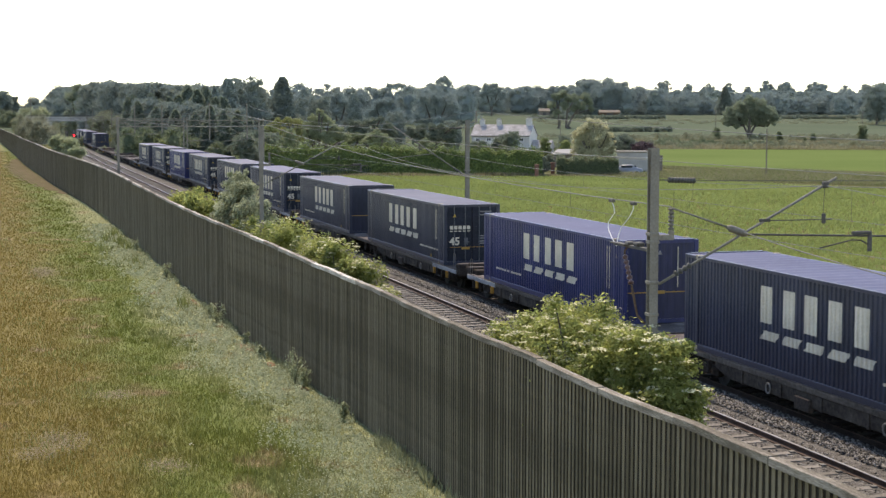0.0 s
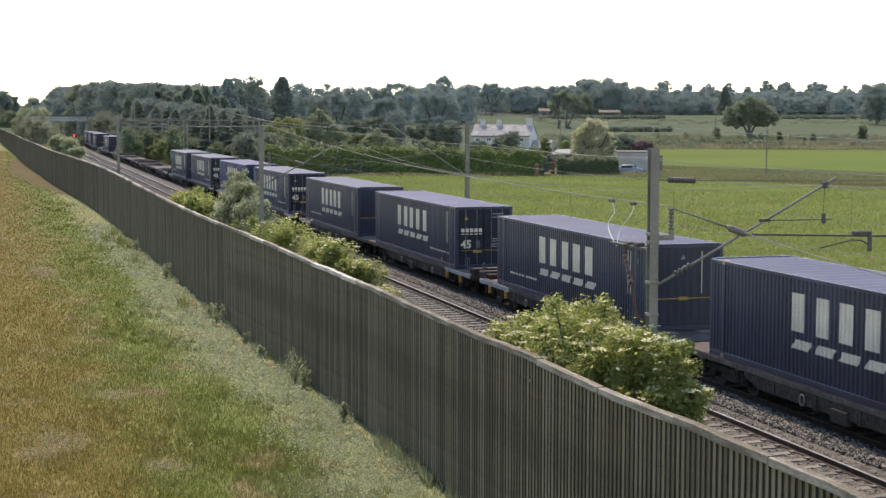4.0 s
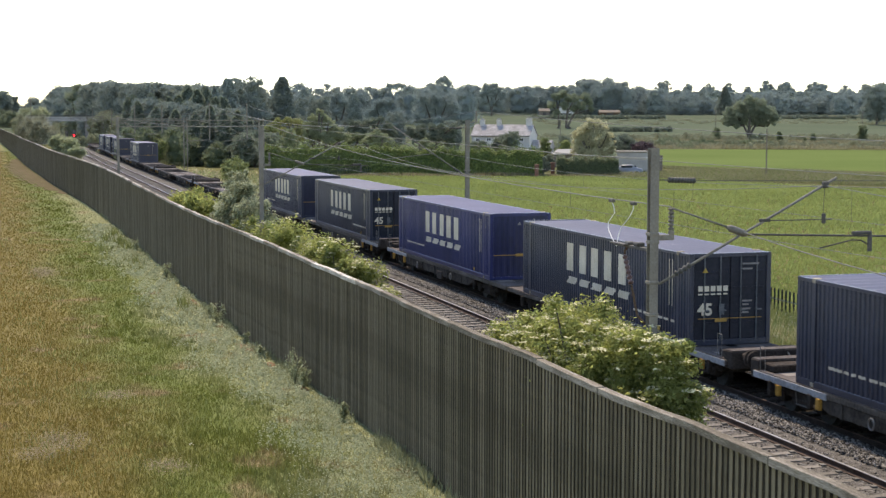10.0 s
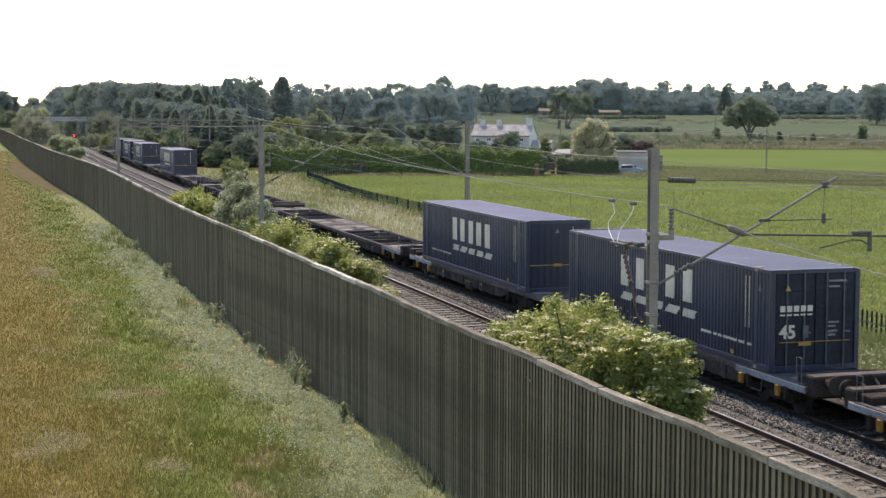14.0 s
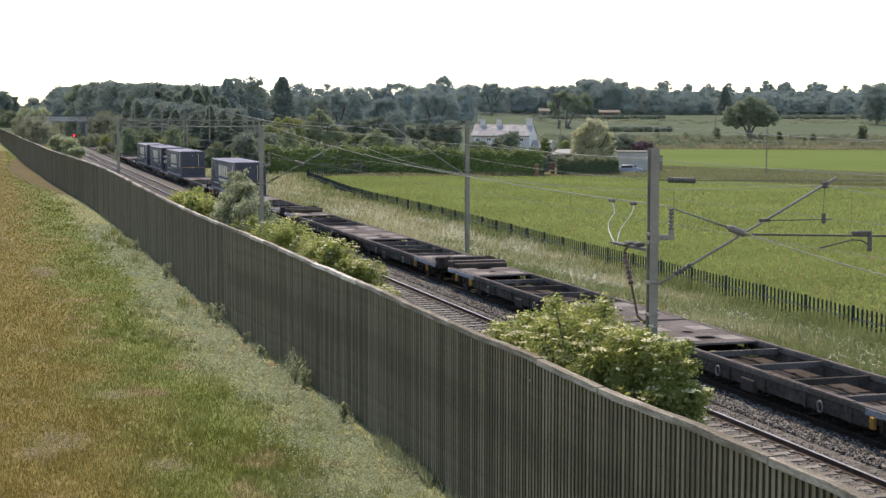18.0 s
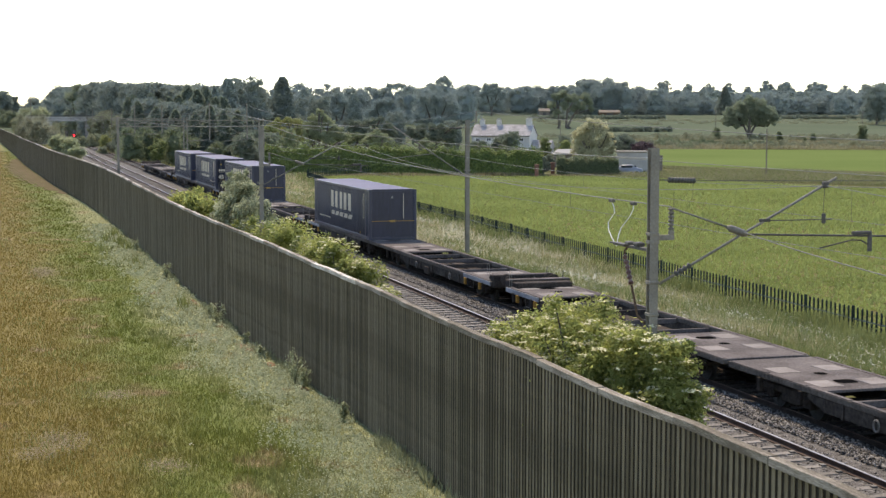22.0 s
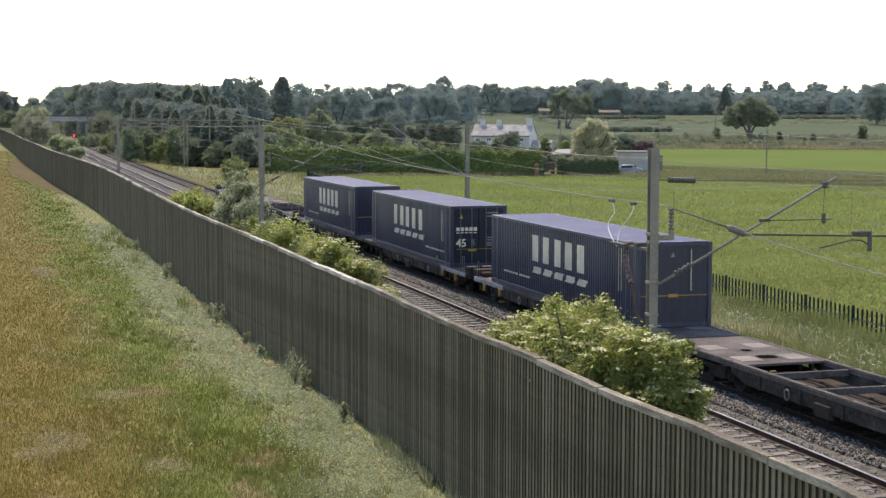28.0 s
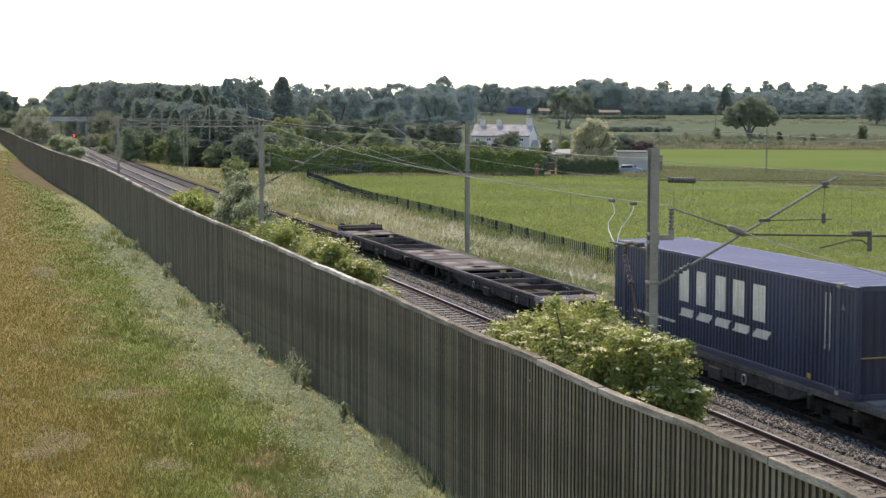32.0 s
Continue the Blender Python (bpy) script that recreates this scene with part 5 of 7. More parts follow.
    part("air_tank", Shape().tube([(-0.5, y0 + sign * 9.0, zt - 0.38), (-0.5, y0 + sign * 10.2, zt - 0.38)], 0.16, 10), M_RUST, w)
    # raised coupling end with buffers
    head = part("headstock", Shape().box(-1.22, 1.22, *Y(0.5, 0.95), zt - 0.25, zt + 0.24, 0.03).box(-1.1, 1.1, *Y(0.95, 1.5), zt - 0.02, zt + 0.18, 0.03), M_WAGON, w, "raised grimy coupling end")
    part("end_tread", Shape().box(-1.2, 1.2, *Y(0.53, 0.92), zt + 0.24, zt + 0.252, 0.004), M_DECK, head, "brown worn top plate")
    for sx in (-1, 1):
        xo = sx * (hw + 0.004)
        part("end_sill", Shape().box(xo - 0.016, xo + 0.016, *Y(0.8, 4.3), zt - 0.19, zt - 0.03, 0.006), M_PALESILL, w, "pale grey painted end of the side beam")
        for a in (2.0, 3.9):
            part("end_fitting", Shape().box(xo - 0.06, xo + 0.035, *Y(a, a + 0.17), zt - 0.46, zt - 0.19, 0.015), M_OCHRE, w, "dull ochre bracket")
        part("step_rung", Shape().tube([(xo, y0 + sign * 2.9, zt - 0.19), (xo, y0 + sign * 2.95, zt - 0.5), (xo, y0 + sign * 3.6, zt - 0.5), (xo, y0 + sign * 3.65, zt - 0.19)], 0.018, 5), M_DARKSTEEL, w)
    for x in (-0.87, 0.87):
        part("buffer", Shape().tube([(x, y0 + sign * 0.5, zt + 0.1), (x, y0 + sign * 0.12, zt + 0.1)], 0.1, 10).tube([(x, y0 + sign * 0.12, zt + 0.1), (x, y0 + sign * 0.06, zt + 0.1)], 0.23, 14), M_WAGON, head)
    part("coupling", Shape().tube([(0, y0 + sign * 0.5, zt + 0.05), (0, y0 + sign * 0.02, zt - 0.1)], 0.06, 6), M_WAGON, head)
    for x in (-0.4, 0.4):
        part("brake_hose", Shape().tube([(x, y0 + sign * 0.5, zt + 0.15), (x, y0 + sign * 0.3, zt + 0.02), (x, y0 + sign * 0.06, zt - 0.25)], 0.03, 6), M_RUBBER, head)
    part("grab_rail", Shape().tube([(-1.24, y0 + sign * 1.3, zt), (-1.24, y0 + sign * 1.3, zt + 0.62), (-1.24, y0 + sign * 1.05, zt + 0.62), (-1.24, y0 + sign * 1.05, zt)], 0.011, 5), M_RINGPAINT, w, "pale hand rail")
    part("lever", Shape().tube([(1.0, y0 + sign * 0.7, zt + 0.2), (1.02, y0 + sign * 0.72, zt + 0.52)], 0.02, 5), M_DARKSTEEL, w)
    for a in (2.75, 15.6):
        b = part("bogie", BOGIE_MESH, M_UNDERSHADE, w)
        b.matrix_basis = pose(0, y0 + sign * a, 0)
        for q in (-AXLE, AXLE):
            ws = part("wheelset", WHEEL_MESH, M_WHEEL, b)
            ws.matrix_basis = pose(0, q, WHEEL_R)


def twin_wagon():
    """y = 0 where the rear box begins; the leading half lies towards smaller y."""
    w = thing("container_wagon", Matrix(), "grimy low-floor twin container wagon with worn deck plates", "railway wagon", "wagons of the train")
    half_wagon(w, -20.56, 1)
    half_wagon(w, -20.56 + 2 * HALF, -1)
    part("inner_coupling", Shape().box(-0.12, 0.12, -2.3, -1.7, DECK_Z - 0.4, DECK_Z - 0.2, 0.02), M_WAGON, w)
    return w


TRAIN_P = (142.0727, -173.3896, -13.9116, 2.3405, 1.4892, -2.3326)


def train_y(t):
    u = (t - 16.0) / 16.0
    return sum(c * u ** i for i, c in enumerate(TRAIN_P))


# rear box of each wagon: (offset of the wagon, rear box paint or None, leading box paint and its distance ahead or None)
UNITS = [(-260.37, "blue", ("navy", -17.97)), (-223.31, "slate", ("slate", -17.88)), (-186.52, "slate", ("navy", -17.60)), (-149.43, "blue", ("slate", -17.54)),
         (-112.03, "navy", ("slate", -17.97)), (-74.8, None, None), (-37.4, None, None), (0.0, "navy", None), (36.62, "navy", None), (73.37, "navy", ("navy", -17.58)), (110.45, None, None)]
MOVERS = []
first = None
for off, rear, lead in UNITS:
    if first is None:
        first = twin_wagon()
        w = first
    else:
        w = copy_thing(first, Matrix())
    MOVERS.append((w, off, -2.0, 0.0))
    words = {"navy": "navy blue", "blue": "bright blue", "slate": "faded slate blue"}
    if rear:
        MOVERS.append((container(rear, False, words[rear] + " corrugated container with white brand blocks, plain end leading"), off, 6.86, DECK_Z + 0.003))
    if lead:
        MOVERS.append((container(lead[0], True, words[lead[0]] + " corrugated container with white brand blocks, marked doors leading"), off + lead[1], 6.86, DECK_Z + 0.003))

# ---- bushes along the fence ----
def spray(name, m, blobs, leaves, leaf, material, label, flowers=0, stems=8, seed=1):
    """A bush with several stems, leafy clumps and, where it blooms, flat flower heads."""
    t = thing(name, m, label, "bush")
    r = random.Random(seed)
    for i in range(stems):
        b = blobs[i % len(blobs)]
        s = Shape().tube([(r.uniform(-0.3, 0.3), r.uniform(-0.3, 0.3), 0), (b[0] * 0.5, b[1] * 0.5, b[2] * 0.55), (b[0], b[1], b[2])], 0.04, 6, True, [0.06, 0.04, 0.012])
        part("stem", s, M_BARK, t)
    pts, nor = blob_points(blobs, leaves, 0.6, 0.13)
    v, f = leaf_quads(pts, nor * 0.5 + np.array([0, 0, 0.6]), leaf, 0.5, 0.55)
    v, f = with_core(blobs, v, f, 0.42)
    part("leaves", quick_mesh("leaves", v, f, material), material, t)
    if flowers:
        pts, nor = blob_points(blobs, flowers * 4, 0.12)
        keep = (nor[:, 2] > 0.1)
        pts, nor = pts[keep][:flowers] + np.array([0, 0, 0.03]), nor[keep][:flowers]
        k = 16
        p2 = np.repeat(pts, k, 0) + RNG.normal(0, 1, (len(pts) * k, 3)) * np.array([0.065, 0.065, 0.010])
        v, f = leaf_quads(p2, np.tile([[0, -0.2, 1.0]], (len(p2), 1)), 0.026, 0.9, 0.25)
        part("blossom", quick_mesh("blossom", v, f, M_CREAMF), M_CREAMF, t, "flat creamy flower heads")
    return t


M_CREAMF = surface("cream_flowers", (0.40, 0.38, 0.20), (0.56, 0.53, 0.34), 5.0, 0.8, bump=0.0)
rb = random.Random(11)


def lumps(rows):
    """Clumps from rows (dx, dy, z, radius), each with smaller clumps about it."""
    out = []
    for dx, dy, z, r in rows:
        out.append((dx, dy, z, r, r, r * 0.8))
        for _ in range(5):
            a, q = rb.uniform(0, 6.28), r * rb.uniform(0.6, 1.05)
            out.append((dx + q * math.cos(a), dy + q * math.sin(a), z + rb.uniform(-0.3, 0.75) * r, r * rb.uniform(0.25, 0.5), r * rb.uniform(0.25, 0.5), r * rb.uniform(0.2, 0.4)))
    return out


spray("elder_bush", pose(11.2, 27.2, -0.42), lumps([(0, 0.5, 3.56, 0.70), (0.1, 1.6, 3.25, 0.7), (0.1, 2.6, 2.95, 0.7), (0.55, -2.6, 1.4, 0.7), (0.45, -2.7, 2.0, 0.45), (0.5, -2.0, 1.2, 0.8), (0.4, -2.0, 2.0, 0.65), (0.05, 3.9, 2.85, 0.65), (0, 5.2, 2.7, 0.5), (0.2, -1.0, 3.25, 0.65), (0.35, -1.6, 3.05, 0.55), (0.42, -1.5, 3.42, 0.5), (0.42, -2.2, 3.42, 0.36), (0.42, -2.7, 3.55, 0.25), (0.45, -3.1, 3.65, 0.17), (0.5, -2.4, 3.1, 0.35), (0.05, -0.3, 2.95, 0.95), (0.05, 0.9, 2.8, 1.0), (0, 0.4, 2.1, 1.0), (0.2, -2.0, 2.0, 0.9), (0.1, 2.0, 1.7, 1.0), (0.45, -2.3, 2.3, 0.55), (0.05, 1.5, 2.6, 0.8), (0.2, -0.4, 2.6, 0.8), (0.1, 3.2, 2.2, 0.8), (0.0, 4.8, 2.0, 0.7), (0.5, -2.5, 2.75, 0.5), (0.75, -2.3, 2.35, 0.5), (0.9, -2.1, 1.9, 0.5), (0.3, -1.3, 2.6, 0.7), (0.4, -1.8, 2.5, 0.65), (0.5, -2.1, 2.9, 0.5)]), 84000, 0.042, L_ELDER, "large elder bush with creamy flower heads behind the fence", 560, 12, 4)
spray("elder_bush", pose(11.9, 52.6, -0.42), lumps([(0, 0.3, 2.7, 0.75), (0.2, -3.2, 2.35, 0.7), (0, 3.4, 2.5, 0.75), (0.2, -5.2, 1.8, 0.5), (0, 0.2, 1.7, 0.9), (0.1, -3.0, 1.4, 0.8), (0, 3.2, 1.5, 0.9)]), 16000, 0.06, L_ELDER, "elder bush in flower between fence and track", 260, 8, 5)
spray("elder_bush", pose(11.9, 62.0, -0.42), lumps([(0, 0, 2.75, 0.95), (0, 4.0, 2.4, 0.9), (0.2, -3.6, 2.5, 0.85), (0, 7.0, 2.0, 0.9), (-0.1, 9.6, 2.1, 0.8), (-0.1, 12.0, 1.9, 0.7), (0, 0, 1.7, 1.1), (0, 4.0, 1.5, 1.0), (0.2, -3.4, 1.5, 1.0)]), 16000, 0.066, L_ELDER, "green elder bush behind the fence", 160, 8, 6)
spray("willow_bush", pose(12.0, 75.0, -0.42), lumps([(0, 0, 3.7, 0.9), (0.2, -2.0, 3.0, 0.9), (0, 2.2, 3.2, 0.9), (0, 0.6, 4.5, 0.5), (0, 1.8, 4.1, 0.4), (0.2, -1.0, 4.1, 0.45), (0, 4.0, 2.6, 0.8), (0, 0, 2.3, 1.2), (0.1, -3.2, 1.9, 1.1), (0.1, 3.4, 2.0, 1.1)]), 44000, 0.06, L_WILLOW, "grey-green willow bush between fence and track", 0, 10, 7)
spray("scrub_bush", pose(12.0, 93.0, -0.42), lumps([(0, 0, 2.2, 1.2), (0, -4.5, 2.1, 1.1), (0, 5.0, 2.0, 1.1), (0, 9.0, 1.7, 0.9)]), 6500, 0.11, L_ELDER, "low green scrub behind the fence", 0, 8, 8)
spray("lineside_bush", pose(12.0, 235.0, -0.42), lumps([(0, 0, 3.1, 1.3), (0, 0, 1.6, 1.3), (0.4, -12, 2.3, 1.2), (0.4, 12, 3.0, 1.3), (-0.6, 24, 3.4, 1.3), (-0.6, 24, 1.8, 1.4)]), 18000, 0.11, L_SALLOW, "light green bush beside a signal", 0, 8, 9)
spray("dark_thicket", pose(10.9, 330.0, -0.42), lumps([(0.4, 0, 3.6, 2.9), (0.6, 26, 4.0, 3.3), (-0.4, 56, 4.2, 3.2), (1.4, -26, 3.2, 2.4), (-0.2, 90, 4.6, 3.0), (-1.0, 120, 4.6, 2.8)]), 26000, 0.15, L_BROWN, "dark brownish thicket by the far end of the fence", 0, 8, 10)
spray("verge_bush", pose(26.2, 168.0, -0.6), lumps([(0, 0, 1.9, 1.2), (0.8, 2, 1.6, 1.0), (-0.7, -1, 1.4, 0.9)]), 3600, 0.13, L_LIGHT, "round green bush in the long grass", 0, 6, 12)
spray("verge_sapling", pose(26.0, 244.0, -0.6), lumps([(0, 0, 2.6, 1.2), (0.2, 1, 3.4, 0.8), (-0.4, -1, 1.6, 1.0)]), 2600, 0.17, L_LIGHT, "pale young sapling beside the track", 0, 5, 13)

# ---- trees ----
def place(x, y, turn=0.0, size=1.0, sink=0.15):
    return pose(x, y, land_z(x, y) - sink, 0, 0, turn) @ Matrix.Scale(size, 4)


TURNS = (0.0, 163.0, 21.0, 197.0, -18.0, 180.0)


def grow(kind, rows, label, group=""):
    """One tree of a kind, then copies: rows of x, y, height; each turned and sized."""
    base = None
    for i, (x, y, h) in enumerate(rows):
        m = place(x, y, TURNS[i % 6], h / 10.0)
        if base is None:
            base = kind(m)
            if group:
                base["group"] = group
            base.scale = (1, 1, 1)
            base.matrix_basis = place(x, y, TURNS[i % 6]) @ Matrix.Scale(h / 10.0, 4)
        else:
            c = copy_thing(base, Matrix())
            c.matrix_basis = m


grow(lambda m: conifer(m, 10.0, 7.6, 5600, "dense dark conifer in the belt beside the railway", 3), [
    (27.74, 304.82, 11.8), (28.46, 294.17, 10.9), (31.14, 303.80, 12.6), (30.65, 283.08, 11.2), (33.38, 292.70, 11.9), (33.21, 277.09, 12.0), (36.13, 286.66, 13.8), (35.76, 271.11, 12.9), (38.57, 280.71, 13.6), (38.10, 265.20, 11.5), (40.55, 271.77, 11.6), (25.73, 274.11, 10.1), (27.93, 265.10, 9.4), (30.61, 260.13, 9.3), (33.02, 253.14, 9.0), (35.14, 250.42, 9.9), (36.97, 247.79, 9.2), (38.76, 245.17, 9.2), (26.89, 305.07, 11.2), (41.16, 248.62, 8.1), (40.35, 261.39, 9.2)], "belt of dark conifers")
grow(lambda m: conifer(m, 10.0, 8.4, 6400, "tall single conifer above the wood", 5, L_MIDHAZE), [(50.24, 329.41, 16.2), (65.05, 345.85, 17.0), (46.23, 320.17, 14.5), (393.41, 769.58, 16.5), (87.56, 370.44, 13.5)], "tall conifers")
grow(lambda m: tree(m, 10.0, 7.5, 6500, L_MIDHAZE, "broad tree in the far wood, greyed for haze", 21, leaf=0.225, clear=0.05), [
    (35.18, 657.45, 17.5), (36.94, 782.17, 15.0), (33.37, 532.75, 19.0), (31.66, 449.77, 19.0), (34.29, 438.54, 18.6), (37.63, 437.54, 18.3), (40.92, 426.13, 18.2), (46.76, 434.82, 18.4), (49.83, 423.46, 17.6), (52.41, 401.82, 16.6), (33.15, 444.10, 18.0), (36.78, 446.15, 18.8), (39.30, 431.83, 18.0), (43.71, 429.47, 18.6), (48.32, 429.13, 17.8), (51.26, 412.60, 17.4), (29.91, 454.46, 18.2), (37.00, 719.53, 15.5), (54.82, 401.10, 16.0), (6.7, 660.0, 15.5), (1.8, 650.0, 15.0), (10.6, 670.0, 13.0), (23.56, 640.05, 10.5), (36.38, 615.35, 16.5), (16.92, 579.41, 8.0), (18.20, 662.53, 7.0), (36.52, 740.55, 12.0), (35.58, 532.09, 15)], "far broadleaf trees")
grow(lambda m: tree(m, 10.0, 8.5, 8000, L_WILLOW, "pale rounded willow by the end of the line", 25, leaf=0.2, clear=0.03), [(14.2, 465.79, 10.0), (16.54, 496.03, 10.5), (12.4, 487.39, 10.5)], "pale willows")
grow(lambda m: tree(m, 10.0, 7.0, 6000, L_MIDHAZE, "broad dark green tree in the wood", 23, leaf=0.22, clear=0.06), [
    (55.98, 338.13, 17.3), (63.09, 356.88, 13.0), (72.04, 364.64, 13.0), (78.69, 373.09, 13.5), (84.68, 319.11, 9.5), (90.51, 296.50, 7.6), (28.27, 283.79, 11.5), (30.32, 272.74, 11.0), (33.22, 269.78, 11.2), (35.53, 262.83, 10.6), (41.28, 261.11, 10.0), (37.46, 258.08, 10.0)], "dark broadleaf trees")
grow(lambda m: tree(m, 10.0, 7.0, 5500, L_LIGHT, "fresh green garden tree behind the hedge", 41, leaf=0.2, clear=0.05), [
    (46.84, 259.45, 7.0), (97.94, 252.53, 4.2), (105.10, 281.70, 4.2)], "garden trees")
grow(lambda m: tree(m, 10.0, 8.0, 3200, L_GOLD, "golden-green shrub behind the hedge", 45, leaf=0.25, clear=0.03, category="shrub", name="shrub"), [(28.17, 304.69, 4.0), (26.65, 326.02, 5.0), (22.33, 306.44, 4.0)], "golden shrubs")
grow(lambda m: tree(m, 10.0, 9.0, 3200, L_DARK, "dark evergreen shrub in the garden", 47, leaf=0.25, clear=0.02, category="shrub", name="shrub"), [(99.30, 288.65, 4.8), (98.74, 283.60, 5.5), (98.20, 231.58, 5.6), (42.48, 237.79, 6.0), (41.20, 243.39, 6.5), (98.00, 290.08, 4.2), (108.82, 280.59, 4.6), (38.02, 234.95, 6.0), (78.32, 210.38, 2.6), (80.44, 213.92, 2.8), (97.17, 296.60, 3.4), (95.90, 299.06, 3.2)], "dark garden shrubs")
tree(place(102.16, 228.16), 4.4, 6.0, 2600, L_PURPLE, "low purple-leaved shrub beside the outbuilding", 52, name="shrub", leaf=0.2, clear=0.02, category="shrub")


def wide_tree(name, x, y, lobes, boles, leaves, leaf, material, label, seed, fine=7):
    """A broad field tree: lobes (across, height, radius) about forked boles (foot across, top across, top height, radius)."""
    t = thing(name, pose(x, y, land_z(x, y) - 0.15, 0, 0, -YAW), label, "tree")
    r = random.Random(seed)
    s = Shape()
    for a, b, h, q in boles:
        s.tube([(a * 1.3, 0, 0), (a, 0, h * 0.12), (a + (b - a) * 0.2, 0.1, h * 0.35), (a + (b - a) * 0.6, -0.2, h * 0.7), (b, 0, h)], q, 8, True, [q * 1.6, q * 1.05, q * 0.9, q * 0.6, q * 0.2])
    blobs = []
    for a, z, q in lobes:
        near = min(boles, key=lambda k: abs(k[1] - a))
        s.tube([(near[0] + (near[1] - near[0]) * 0.5, 0, near[2] * 0.55), (a * 0.7 + near[1] * 0.3, r.uniform(-1, 1), z - q * 0.5), (a, r.uniform(-2, 2), z)], 0.15, 5, True, [0.28, 0.16, 0.05])
        blobs.append((a, 0, z, q * 0.8, q * 0.8, q * 0.72))
        for _ in range(fine):
            w = q * r.uniform(0.35, 0.6) * math.sqrt(7 / fine)
            d = Vector((r.gauss(0, 1), r.gauss(0, 1), r.gauss(0.1, 0.9))).normalized() * q * r.uniform(0.4, 0.95)
            blobs.append((a + d.x, d.y * 1.4, z + d.z, w * 1.1, w * 1.1, w * 0.85))
    part("trunk", s, M_BARK, t)
    pts, nor = blob_points(blobs, leaves, 0.7, 0.1)
    v, f = leaf_tris(pts, nor * 0.4 + np.array([0, -0.8, 0.25]), leaf, 0.7, 0.5)
    v, f = with_core(blobs, v, f, 0.45)
    part("crown", quick_mesh("crown", v, f, material), material, t)


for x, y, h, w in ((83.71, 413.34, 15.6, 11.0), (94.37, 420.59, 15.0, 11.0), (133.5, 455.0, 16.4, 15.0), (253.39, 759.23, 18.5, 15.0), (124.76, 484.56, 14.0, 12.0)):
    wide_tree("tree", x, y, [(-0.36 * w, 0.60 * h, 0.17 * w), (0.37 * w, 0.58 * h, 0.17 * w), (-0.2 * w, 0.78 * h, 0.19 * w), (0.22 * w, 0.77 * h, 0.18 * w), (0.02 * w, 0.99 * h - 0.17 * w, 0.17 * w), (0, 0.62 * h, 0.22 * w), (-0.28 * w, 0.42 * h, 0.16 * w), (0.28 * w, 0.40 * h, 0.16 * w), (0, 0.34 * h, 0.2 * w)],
              [(0.0, 0.2, 0.8 * h, 0.02 * h), (0.1, -0.2 * w, 0.7 * h, 0.014 * h), (-0.1, 0.22 * w, 0.7 * h, 0.014 * h)], 20000, 0.19, L_FARHAZE, "airy ash tree with gaps in its crown above the wood", int(x))
wide_tree("tree", 82.17, 200.88, [(0.0, 7.3, 1.1), (-1.0, 6.8, 1.1), (1.0, 6.8, 1.1), (-1.8, 5.6, 1.2), (1.8, 5.6, 1.2), (-0.6, 5.6, 1.6), (0.7, 5.4, 1.6), (-2.2, 4.2, 1.2), (2.2, 4.2, 1.2), (0, 4.4, 2.0), (-2.0, 2.9, 1.3), (2.3, 2.9, 1.3), (0, 2.9, 1.9), (-1.2, 1.8, 1.3), (1.4, 1.8, 1.3)], [(0.0, 0.1, 5.5, 0.2), (0.1, -0.9, 5.0, 0.14), (-0.1, 0.9, 5.0, 0.14)], 42000, 0.085, L_CREAM, "rounded tree with cream variegated leaves by the hedge", 51, 18)
wide_tree("tree", 228.51, 430.60, [(-6.8, 6.0, 2.0), (-5.6, 8.6, 2.4), (-3.0, 11.2, 2.2), (0.4, 12.2, 2.2), (3.6, 11.4, 2.2), (6.4, 9.0, 2.4), (7.8, 6.6, 1.7), (3.4, 7.6, 2.6), (-0.6, 8.6, 2.6), (-3.6, 5.6, 2.0), (5.2, 5.2, 1.4), (-3.4, 8.4, 2.4), (3.2, 9.6, 2.4), (0.6, 10.4, 2.4), (-1.4, 6.2, 1.6), (1.8, 5.8, 1.5)],
          [(0.0, 0.2, 7.0, 0.62), (0.1, -4.0, 8.6, 0.42), (0.2, 4.4, 8.8, 0.42)], 60000, 0.15, L_OAK, "large spreading oak with a forked trunk alone between fields", 53, 14)

# trees and shrubs between the hedge and the wood
TWIGS = [(0.0, 0.1, 3.4, 0.12), (0.1, -0.9, 3.0, 0.08), (-0.1, 0.9, 3.0, 0.08)]
wide_tree("shrub", 52.11, 270.02, [(-3.6, 5.9, 1.3), (-2.2, 7.0, 1.1), (-0.3, 7.4, 1.0), (1.6, 7.0, 1.1), (3.0, 5.9, 1.3), (-1.5, 4.8, 1.8), (1.2, 4.7, 1.8), (-3.4, 3.9, 1.5)], TWIGS, 26000, 0.10, L_GOLD, "broad golden-green shrub behind the hedge", 71, 16)
wide_tree("tree", 54.39, 256.29, [(0.2, 9.0, 0.7), (0.9, 8.3, 0.7), (-0.9, 7.9, 0.9), (1.4, 7.5, 0.9), (0.2, 6.9, 1.3), (-2.0, 6.3, 1.2), (2.4, 6.5, 1.1), (3.3, 5.5, 1.2), (-1.0, 4.9, 1.6), (1.5, 4.8, 1.7), (4.4, 4.5, 1.1)], [(0.0, 0.2, 7.2, 0.14), (0.1, -1.4, 5.0, 0.1), (0.0, 2.4, 5.0, 0.1)], 30000, 0.095, L_SALLOW, "tall feathery garden tree with silvery leaves behind the hedge", 72, 18)
wide_tree("shrub", 60.96, 260.98, [(0, 4.1, 1.2), (1.6, 4.5, 1.1), (2.6, 3.7, 1.2), (-1.6, 3.9, 1.3)], TWIGS, 10000, 0.10, L_BROAD, "low spreading green shrub behind the hedge", 73, 14)
